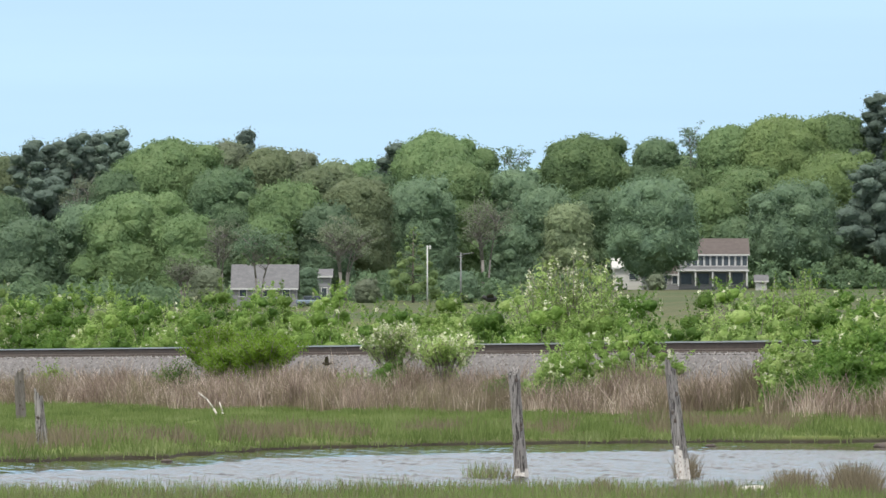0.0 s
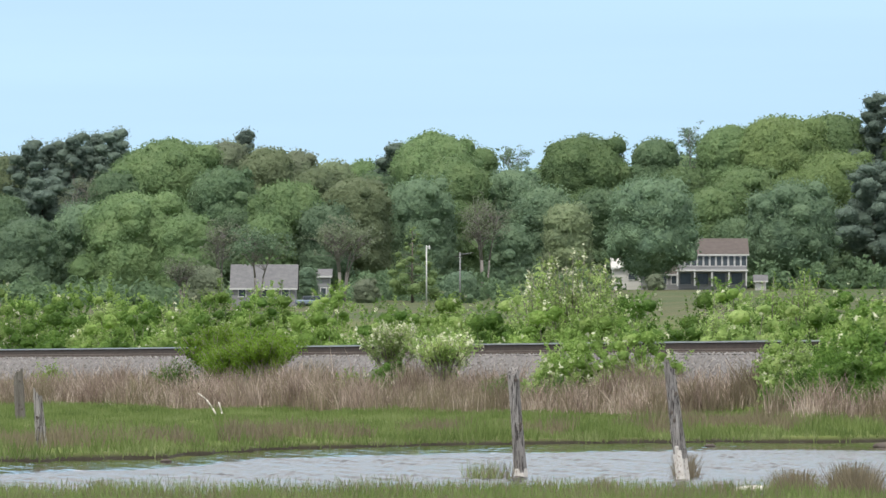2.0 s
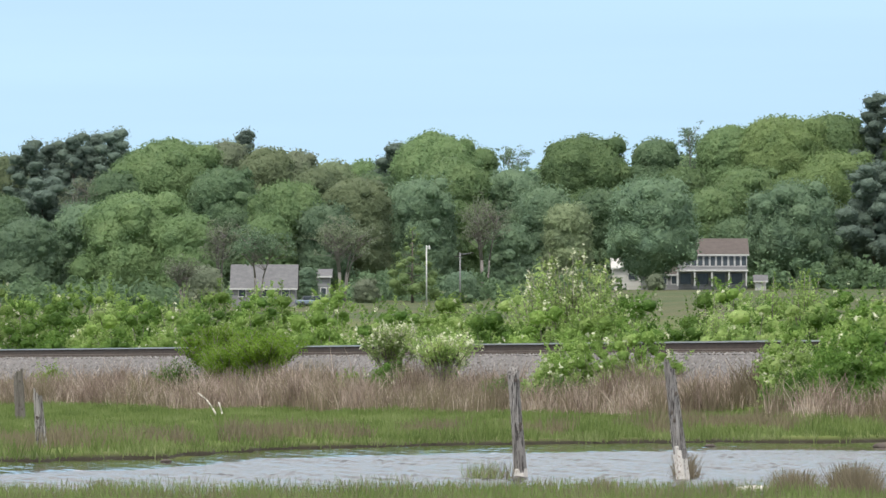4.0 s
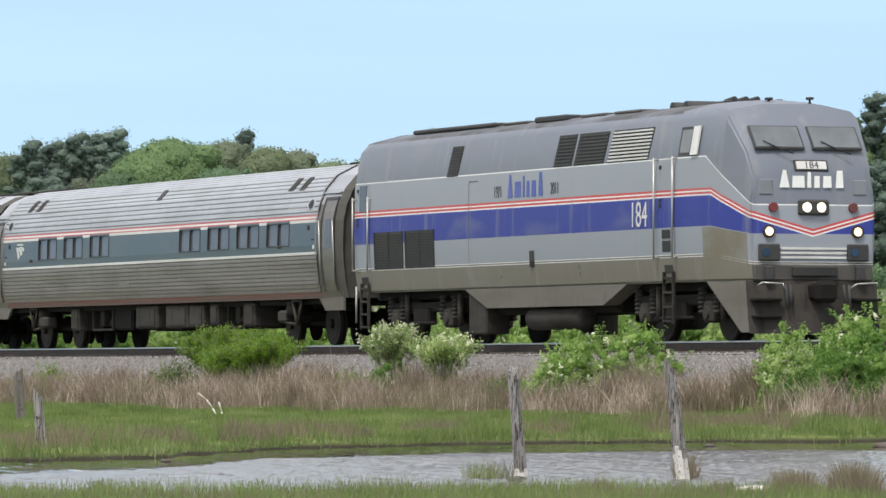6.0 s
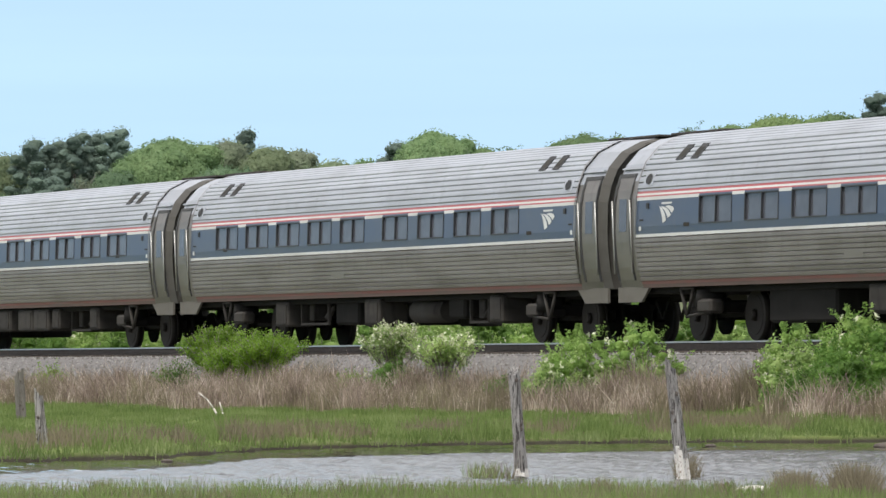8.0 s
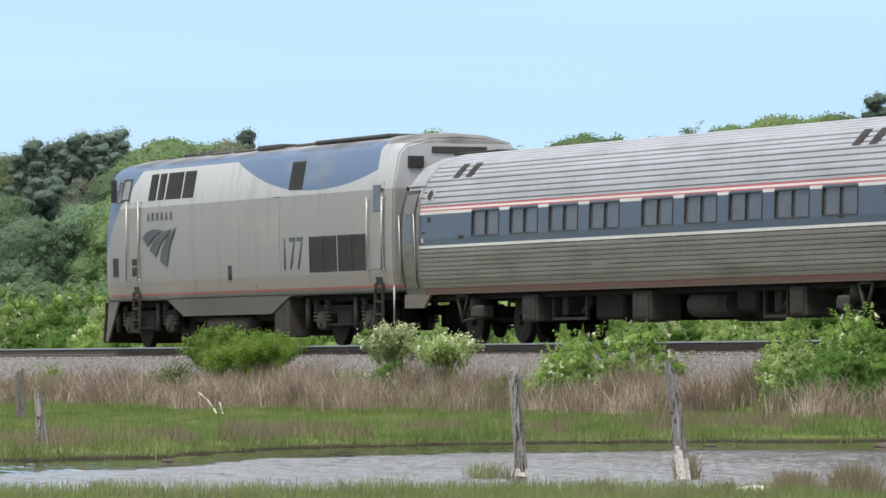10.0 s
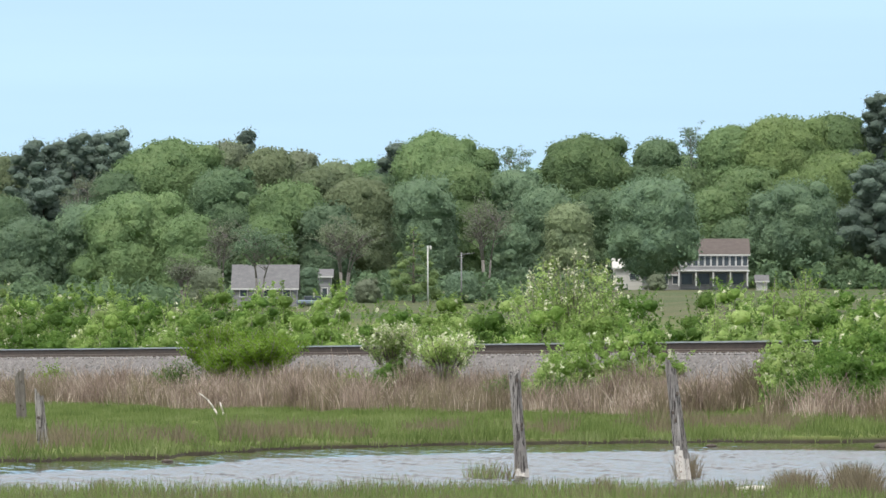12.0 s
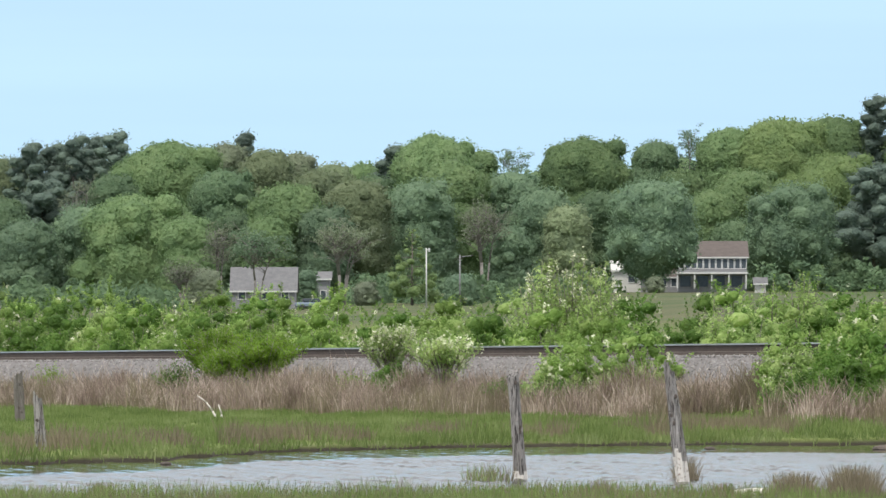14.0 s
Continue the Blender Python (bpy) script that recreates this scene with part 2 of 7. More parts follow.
def lobes_leaves(rng, lobes, per_area, size, narrow=0.7, up=0.25, depth=0.45, loose=0.5):
    """Leaves over the outsides of many round lobes (rows of x, y, z, r)."""
    out = []
    for x, y, z, r in lobes:
        k = max(int(per_area * 12.6 * r * r), 12)
        d = unit(rng.normal(size=(k, 3)))
        d[:, 2] = np.where(d[:, 2] < -0.35, -d[:, 2], d[:, 2])
        rad = r * (1 - depth * rng.random(k) ** 2.0) * (1 + 0.4 * depth * rng.normal(size=k).clip(-1, 2))
        c = np.array((x, y, z)) + d * rad[:, None] * np.array((1, 1, 0.82))
        out.append(leaves_at(rng, c, d + np.array((0, 0, up)), size, narrow, loose))
    return np.concatenate(out)


def mesh_of(name, verts, tris, material, parent=None):
    """One smooth mesh of triangles."""
    verts, tris = np.asarray(verts, dtype=np.float32), np.asarray(tris, dtype=np.int32)
    me = bpy.data.meshes.new(name)
    me.vertices.add(len(verts))
    me.vertices.foreach_set("co", verts.reshape(-1))
    me.loops.add(tris.size)
    me.loops.foreach_set("vertex_index", tris.reshape(-1))
    me.polygons.add(len(tris))
    me.polygons.foreach_set("loop_start", np.arange(len(tris), dtype=np.int32) * 3)
    me.polygons.foreach_set("use_smooth", np.ones(len(tris), dtype=bool))
    me.materials.append(material)
    me.update(calc_edges=True)
    ob = new(name, me)
    if parent is not None:
        ob.parent = parent
    return ob


def round_shell(level):
    bm = bmesh.new()
    bmesh.ops.create_icosphere(bm, subdivisions=level, radius=1.0)
    bm.verts.index_update()
    v = np.array([q.co[:] for q in bm.verts])
    f = np.array([[q.index for q in t.verts] for t in bm.faces])
    bm.free()
    return v, f


SHELL = {k: round_shell(k) for k in (2, 3, 4)}


def crown(rng, lobes, density, size, level=3, knobs=13, swell=0.34, flat=0.86, narrow=0.75, loose=0.6, up=0.4, reach=1.2, core=1.0):
    """Knobbly masses of foliage (rows of x, y, z, r) with loose leaves standing off them: vertices and triangles."""
    lobes = np.asarray(lobes, float)
    widest = lobes[:, 3].max()
    vs, fs, leaf = [], [], []
    count = 0
    for i, (x, y, z, r) in enumerate(lobes):
        shell, faces = SHELL[level if level < 4 or r > 0.6 * widest else 2]
        k = unit(rng.normal(size=(knobs, 3)) + np.array((0, 0, 0.35)))
        near = np.clip(((shell @ k.T).max(1) - 0.70) / 0.30, 0, 1)
        fine = np.clip(((shell @ unit(rng.normal(size=(knobs * 7, 3))).T).max(1) - 0.93) / 0.07, 0, 1)
        rad = r * core * (1 - swell + swell * np.sqrt(near) + 0.07 * np.sqrt(fine)) * (1 + 0.03 * rng.normal(size=len(shell)))
        p = np.array((x, y, z)) + shell * rad[:, None] * np.array((1, 1, flat))
        mid = p[faces].mean(1)
        others = np.delete(lobes, i, 0)
        d2 = ((others[:, :3] - (x, y, z)) ** 2).sum(1)
        others = others[d2 < (others[:, 3] + r) ** 2]
        free = np.ones(len(faces), bool)
        if len(others):
            gap = ((mid[:, None, :] - others[None, :, :3]) / np.array((1, 1, flat))) ** 2
            free = (gap.sum(-1) > (0.66 * core * others[None, :, 3]) ** 2).all(1)
        tri = faces[free]
        if not len(tri):
            continue
        a, b, c = p[tri[:, 0]], p[tri[:, 1]], p[tri[:, 2]]
        nrm = np.cross(b - a, c - a)
        area = np.linalg.norm(nrm, axis=1) * 0.5
        n = int(area.sum() * density)
        if n:
            pick = rng.choice(len(tri), n, p=area / area.sum())
            u, w = rng.random(n), rng.random(n)
            swap = u + w > 1
            u, w = np.where(swap, 1 - u, u), np.where(swap, 1 - w, w)
            q = a[pick] + (b - a)[pick] * u[:, None] + (c - a)[pick] * w[:, None]
            nn = unit(nrm[pick])
            q = q + nn * (size * reach * rng.random(n) ** 1.4)[:, None]
            leaf.append(leaves_at(rng, q, nn + np.array((0, 0, up)), size, narrow, loose))
        used, back = np.unique(tri, return_inverse=True)
        vs.append(p[used])
        fs.append(back.reshape(-1, 3) + count)
        count += len(used)
    if leaf:
        lv = np.concatenate(leaf)
        vs.append(lv.reshape(-1, 3))
        fs.append(np.arange(len(lv) * 3).reshape(-1, 3) + count)
    return np.concatenate(vs), np.concatenate(fs)


def with_loose(mesh, lv):
    """Adds loose leaf triangles to a crown."""
    v, f = mesh
    return np.concatenate([v, lv.reshape(-1, 3)]), np.concatenate([f, np.arange(len(lv) * 3).reshape(-1, 3) + len(v)])


# ---- the lie of the land ----
TRACK_O = Vector((3.365, 120.0))          # a point of the centre line
TRACK_A = radians(20.573)                 # its angle to the y axis
TRACK_D = Vector((math.sin(TRACK_A), -math.cos(TRACK_A)))
TRACK_N = Vector((-math.cos(TRACK_A), -math.sin(TRACK_A)))     # towards the marsh
RAIL_Z = 1.545


def track_xy(s, lat):
    p2 = TRACK_O + TRACK_D * s + TRACK_N * lat
    return p2.x, p2.y


def smooth(a, b, v):
    t = np.clip((v - a) / (b - a), 0, 1)
    return t * t * (3 - 2 * t)


def wave(x, y, f, seed=0.0):
    return (np.sin(x * f + seed) * np.cos(y * f * 0.83 + seed * 1.7) + 0.6 * np.sin(x * f * 2.3 + y * f * 1.9 + seed * 3.1)) / 1.6


FAR_EDGE = ((-40, -5.0, -3.1, -2.0, 0, 2.6, 6.2, 40), (62, 69, 72.5, 80.5, 84.5, 87.5, 88.5, 96))
NEAR_EDGE = ((-40, -5.0, -2.4, -0.6, 0.6, 1.6, 2.6, 3.3, 40), (48, 47.5, 47.9, 48.6, 49.2, 48.0, 46.5, 46.0, 44))


def ground_z(x, y):
    x, y = np.asarray(x, float), np.asarray(y, float)
    lat = (x - TRACK_O.x) * TRACK_N.x + (y - TRACK_O.y) * TRACK_N.y
    sfar = np.interp(x, *FAR_EDGE) + 0.7 * wave(x, y * 0, 2.1, 0.4) + 0.35 * wave(x, y * 0, 5.7, 2.0)
    snear = np.interp(x, *NEAR_EDGE) + 0.5 * wave(x, y * 0, 2.7, 1.3) + 0.3 * wave(x, y * 0, 7.3, 0.2)
    marsh = 0.12 - 0.03 * smooth(53, 50, y) - 0.05 * smooth(64, 60, y) * smooth(50, 53, y) + 0.06 * wave(x, y * 0.4, 1.3) + 0.03 * wave(x, y * 0.5, 2.9, 1.0) + 0.12 * smooth(14, 5, lat)
    marsh = marsh * (1 - 0.62 * smooth(sfar + 5.0, sfar, y))
    wet = smooth(snear - 0.5, snear + 0.5, y) * smooth(sfar + 0.12, sfar - 0.12, y)
    # grassy islets about the feet of the posts
    isle = np.exp(-((x - 0.42) / 0.45) ** 2 - ((y - 58.6) / 1.2) ** 2) + 0.45 * np.exp(-((x - 2.25) / 0.14) ** 2 - ((y - 57.6) / 0.5) ** 2)
    isle = isle + np.exp(-((x - 3.55) / 0.32) ** 2 - ((y - 54.5) / 1.0) ** 2) + np.exp(-((x - 2.95) / 0.28) ** 2 - ((y - 52.5) / 1.0) ** 2)
    wet = wet * (1 - np.clip(isle * 1.2, 0, 0.93))
    z = marsh * (1 - wet) - 0.3 * wet
    # the bank: level top under the track, steep shoulder, then a gentler foot
    bank = np.interp(lat, (-7.5, -4.6, -2.15, 2.15, 3.7, 5.4), (0.45, 0.62, 1.29, 1.29, 0.56, 0.22))
    z = np.where((lat < 5.4) & (lat > -7.5), np.maximum(bank, z * (lat > 0)), z)
    field = 0.45 + 0.01708 * np.clip(y - 185, 0, None) * smooth(-7, -40, lat) - 1.5 * smooth(350, 650, y) * smooth(24, 12, x)
    field = np.where(y > 1030, field + 14 * smooth(1030, 1130, y), field) + 0.08 * wave(x, y, 0.15)
    return np.where(lat <= -7.5, np.where(y > 170, field, 0.45 + 0.05 * wave(x, y, 0.4)), z)


def grid_sheet(name, xs, ys, zf, material):
    gx, gy = np.meshgrid(xs, ys)
    co = np.stack([gx, gy, zf(gx, gy)], -1).reshape(-1, 3).astype(np.float32)
    w, h = len(xs), len(ys)
    i = np.arange(w * h).reshape(h, w)
    quad = np.stack([i[:-1, :-1], i[:-1, 1:], i[1:, 1:], i[1:, :-1]], -1).reshape(-1, 4)
    me = bpy.data.meshes.new(name)
    me.vertices.add(len(co))
    me.vertices.foreach_set("co", co.reshape(-1))
    me.loops.add(quad.size)
    me.loops.foreach_set("vertex_index", quad.reshape(-1).astype(np.int32))
    me.polygons.add(len(quad))
    me.polygons.foreach_set("loop_start", np.arange(len(quad), dtype=np.int32) * 4)
    me.polygons.foreach_set("use_smooth", np.ones(len(quad), dtype=bool))
    me.materials.append(material)
    me.update(calc_edges=True)
    return new(name, me)


gxs = np.concatenate([np.linspace(-3000, -200, 24), np.linspace(-190, -32, 40), np.concatenate([np.arange(-30, -14, 1.6), np.arange(-14, 14.1, 0.4), np.arange(15.5, 30.1, 1.6)]), np.linspace(32, 190, 40), np.linspace(200, 3000, 24)])
gys = np.concatenate([np.linspace(-600, 10, 40), np.arange(12, 44, 1.5), np.arange(45, 100, 0.4), np.arange(100.4, 175, 0.8), np.linspace(176, 400, 60), np.linspace(410, 1300, 70), np.linspace(1330, 4200, 20)])
tagged(grid_sheet("ground", gxs, gys, ground_z, GROUND), "grassy salt marsh rising to lawns on a far slope", "ground", kind="structure")


def calm_of(x, y):
    """0 in the lee of the far bank, 1 where the wind ruffles the water."""
    return smooth(np.interp(x, *FAR_EDGE) - 7.5, np.interp(x, *FAR_EDGE) - 12.0, y + 1.2 * wave(x, y, 0.9, 4.0))


def water_z(x, y):
    """Wind ripples; the strip in the lee of the far bank lies calm."""
    calm = calm_of(x, y)
    amp = 0.0088 * calm * (0.85 + 0.3 * wave(x, y, 0.7, 2.0)) + 0.0026
    r = 0.6 * np.sin(x * 9.1 + y * 14.7 + 2 * np.sin(x * 1.7)) + 0.6 * np.sin(-x * 6.3 + y * 11.9 + 1.5 * np.sin(y * 0.9)) + 0.7 * np.sin(x * 19.0 - y * 22.0) + 0.6 * np.sin(x * 3.1 + y * 29.0)
    r = r + 0.7 * np.sin(x * 33.0 + y * 6.1 + 2.2 * np.sin(y * 2.7)) + 0.7 * np.sin(-x * 45.0 + y * 4.3 + 2.0 * np.sin(x * 2.1 + y * 1.3))
    return amp * r * 0.62


water = grid_sheet("water", np.concatenate([np.linspace(-40, -7.3, 12), np.arange(-7.2, 7.25, 0.055), np.linspace(7.3, 40, 12)]), np.arange(44, 92, 0.16), water_z, WATER)
water.data.materials.append(CALM)
wco = np.empty(len(water.data.vertices) * 3, dtype=np.float32)
water.data.vertices.foreach_get("co", wco)
wq = np.empty(len(water.data.polygons) * 4, dtype=np.int32)
water.data.loops.foreach_get("vertex_index", wq)
wmid = wco.reshape(-1, 3)[wq.reshape(-1, 4)].mean(1)
water.data.polygons.foreach_set("material_index", (calm_of(wmid[:, 0], wmid[:, 1]) < 0.35).astype(np.int32))
tagged(water, "rippled tidal creek reflecting a pale sky", "water", kind="structure")


# ---- the track ----
S0, S1 = -330.0, 300.0


def rail_profile():
    """Half of the rail's section: (half width, height below the top)."""
    return ((0.036, 0.0), (0.037, 0.03), (0.012, 0.045), (0.010, 0.14), (0.075, 0.16), (0.075, 0.18))


def build_track():
    track = empty("railway_track", Matrix.Translation((TRACK_O.x, TRACK_O.y, 0)) @ Matrix.Rotation(TRACK_A - math.pi / 2, 4, 'Z'))
    tagged(track, "single railway track on timber ties in crushed stone", "railway track", kind="structure")
    prof = rail_profile()
    ring = [(w, -h) for w, h in prof] + [(-w, -h) for w, h in reversed(prof)]
    for side in (-0.755, 0.755):
        bm = bmesh.new()
        a = [bm.verts.new((S0, side + w, RAIL_Z + h)) for w, h in ring]
        b = [bm.verts.new((S1, side + w, RAIL_Z + h)) for w, h in ring]
        k = len(ring)
        for i in range(k):
            f = bm.faces.new((a[i], a[(i + 1) % k], b[(i + 1) % k], b[i]))
            # Worn bright top; the head's sides share it as a painted highlight line.
            f.material_index = 1 if i in (k - 1, 0, k - 2) else 0
        bmesh.ops.recalc_face_normals(bm, faces=bm.faces)
        part("rail", bm, [RAIL_RUST, RAIL_TOP], track, "rusty steel rail with a worn top and highlit head sides")
    bm = bmesh.new()
    box(bm, 0, 0, RAIL_Z - 0.18 - 0.085, 0.22, 2.59, 0.17, bevel=0.012)
    first = part("tie", bm, TIE, track)
    rng = random.Random(4)
    s, n = -74.0, 0
    while s < 34:
        ob = first if n == 0 else new("tie", first.data)
        ob.parent = track
        ob.matrix_basis = pose(s, rng.uniform(-0.04, 0.04), rng.uniform(-0.012, 0.0), 0, 0, rng.uniform(-1, 1))
        s += 0.53
        n += 1
    return track


# local x runs along the train's travel, y to the side away from the marsh... z up
build_track()


def gravel():
    """Loose stones over the top and the near shoulder of the bank, and sparser ones on the far shoulder."""
    rng = np.random.default_rng(11)
    n = 33000
    s = rng.uniform(-52, 22, n)
    lat = rng.choice([1, 1, 1, 1, 1, 1, -1], n) * rng.uniform(0.9, 3.9, n)
    x = TRACK_O.x + TRACK_D.x * s + TRACK_N.x * lat
    y = TRACK_O.y + TRACK_D.y * s + TRACK_N.y * lat
    z = ground_z(x, y) + 0.004
    r = rng.uniform(0.022, 0.05, n)
    base = np.array([(1, 0, 0), (0, 1, 0), (-1, 0, 0), (0, -1, 0), (0, 0, 0.8), (0, 0, -0.8)])
    jit = base[None] * rng.uniform(0.6, 1.25, (n, 6, 1)) + rng.normal(size=(n, 6, 3)) * 0.16
    ang = rng.uniform(0, 6.28, n)
    ca, sa = np.cos(ang)[:, None], np.sin(ang)[:, None]
    jx, jy = jit[..., 0] * ca - jit[..., 1] * sa, jit[..., 0] * sa + jit[..., 1] * ca
    v = np.stack([jx, jy, jit[..., 2]], -1) * r[:, None, None] + np.stack([x, y, z], -1)[:, None]
    tri = np.array([(0, 1, 4), (1, 2, 4), (2, 3, 4), (3, 0, 4), (1, 0, 5), (0, 3, 5)])
    idx = (np.arange(n)[:, None, None] * 6 + tri[None]).reshape(-1, 3)
    me = bpy.data.meshes.new("ballast_stones")
    me.vertices.add(n * 6)
    me.vertices.foreach_set("co", v.reshape(-1).astype(np.float32))
    me.loops.add(idx.size)
    me.loops.foreach_set("vertex_index", idx.reshape(-1).astype(np.int32))
    me.polygons.add(len(idx))
    me.polygons.foreach_set("loop_start", np.arange(len(idx), dtype=np.int32) * 3)
    me.materials.append(STONE)
    me.update(calc_edges=True)
    tagged(new("ballast_stones", me), "grey crushed stone heaped along the track", "ballast", kind="stuff")


def ballast_bed():
    """The packed bed under the loose stones."""
    bm = bmesh.new()
    lats = (-4.7, -3.7, -2.2, -1.2, 1.2, 2.2, 3.75)
    rows = []
    for s in np.linspace(S0, S1, 200):
        row = []
        for lat in lats:
            x, y = track_xy(s, lat)
            row.append(bm.verts.new((x, y, float(ground_z(x, y)) + (0.015 if abs(lat) < 3 else -0.02))))
        rows.append(row)
    for a, b in zip(rows, rows[1:]):
        for k in range(len(lats) - 1):
            bm.faces.new((a[k], a[k + 1], b[k + 1], b[k]))
    bmesh.ops.recalc_face_normals(bm, faces=bm.faces)
    tagged(part("ballast_bed", bm, BALLAST), "packed grey stone bed of the railway bank", "ballast", kind="structure")


ballast_bed()
gravel()

# ---- grasses ----


def blades(rng, x, y, z, height, width, lean, bend=0.5, straight=False):
    """Thin blades that lean and bend over, as loose tapering polygons."""
    n = len(x)
    a = rng.normal(0.0, 0.7, n)
    la = rng.uniform(0, 6.283, n)
    h = height * rng.uniform(0.55, 1.25, n)
    w = width * rng.uniform(0.7, 1.3, n) * 0.5
    off = np.stack([np.cos(la), np.sin(la)], -1) * (lean * rng.uniform(0.1, 1.0, n) * h)[:, None]
    side = np.stack([np.cos(a) * w, np.sin(a) * w, a * 0], -1)
    p0 = np.stack([x, y, z], -1)
    p1 = p0 + np.stack([off[:, 0] * 0.35, off[:, 1] * 0.35, h * 0.55], -1)
    p2 = p0 + np.stack([off[:, 0], off[:, 1], h * (1 - 0.25 * bend * rng.random(n))], -1)
    if straight:
        return np.stack([p0 - side, p0 + side, p2 + side * 0.3, p2 - side * 0.3], 1)
    low = np.stack([p0 - side, p0 + side, p1 + side * 0.85, p1 - side * 0.85], 1)
    high = np.stack([p1 - side * 0.85, p1 + side * 0.85, p2 + side * 0.25, p2 - side * 0.25], 1)
    return np.concatenate([low, high])


def scatter(rng, n, x0, x1, y0, y1):
    """Points in the wedge that opens from the eye, evenly spread on the ground."""
    y = np.sqrt(rng.uniform(y0 * y0, y1 * y1, n))
    x = rng.uniform(x0, x1, n) * y
    return x, y


def lat_of(x, y):
    return (x - TRACK_O.x) * TRACK_N.x + (y - TRACK_O.y) * TRACK_N.y


def marsh_grass():
    rng = np.random.default_rng(21)
    # near bank and the islets
    x, y = scatter(rng, 110000, -0.085, 0.085, 38, 62)
    z = ground_z(x, y)
    keep = z > 0.0
    x, y, z = x[keep], y[keep], z[keep]
    brown = (wave(x, y * 0.6, 1.9, 5.0) + 0.7 * (y > 51) + 0.55 * rng.normal(size=len(x))) > 0.45
    hgt = 0.15 + 0.04 * wave(x, y, 2.2, 3.0) + 0.02 * (y > 52)
    g = blades(rng, x, y, z - 0.02, hgt, 0.006, 0.6, straight=True)
    tagged(polys("bank_grass", g[~brown], GRASS), "fresh green marsh grass on the near bank", "grass", kind="stuff")
    near_brown = g[brown]
    # taller brown tussocks on the near bank
    for tx, ty, tr, th, tn in ((2.64, 47.2, 0.17, 0.25, 1500), (3.08, 47.0, 0.19, 0.30, 1900), (2.12, 47.6, 0.12, 0.17, 700), (2.30, 59.6, 0.10, 0.22, 500), (-2.6, 47.5, 0.15, 0.15, 500), (1.2, 47.5, 0.14, 0.16, 600)):
        px, py = tx + rng.normal(0, tr * 0.55, tn), ty + rng.normal(0, 0.5, tn)
        fall = np.exp(-((px - tx) / tr) ** 2)
        near_brown = np.concatenate([near_brown, blades(rng, px, py, np.maximum(ground_z(px, py), 0.0) - 0.02, th * (0.45 + 0.55 * fall), 0.006, 0.7, straight=True)])
    # far marsh, in low tussocks
    x, y = scatter(rng, 330000, -0.082, 0.082, 66, 150)
    z = ground_z(x, y)
    lat = lat_of(x, y)
    keep = (z > 0.0) & (lat > 4.6) & ~((lat > 16) & (rng.random(len(x)) < 0.25))
    x, y, z, lat = x[keep], y[keep], z[keep], lat[keep]
    sfar = np.interp(x, *FAR_EDGE)
    edge = np.exp(-((y - sfar - 3) / 6.0) ** 2)
    clump = wave(x, y * 0.22, 1.5, 5.0) + 0.6 * wave(x, y * 0.3, 4.1, 2.0)
    band = np.exp(-((y - sfar - 4.5) / 3.2) ** 2)
    brown = band * (0.62 + 0.75 * clump) + 0.08 * rng.normal(size=len(x)) > 0.60
    hgt = 0.10 + 0.05 * wave(x, y * 0.25, 1.7, 3.0) + 0.05 * wave(x, y * 0.3, 4.3, 1.0) + edge * (0.06 + 0.08 * wave(x, y * 0.2, 3.1, 7.0)) + 0.06 * brown
    g = blades(rng, x, y, z - 0.02, hgt.clip(0.05, 0.42), 0.013, 0.6, straight=True)
    tagged(polys("marsh_grass", g[~brown], GRASS), "bright green marsh grass below the railway bank", "grass", kind="stuff")
    tagged(polys("brown_sedge", np.concatenate([g[brown], near_brown]), SEDGE), "brown dry sedge among the marsh grass", "sedge", kind="stuff")


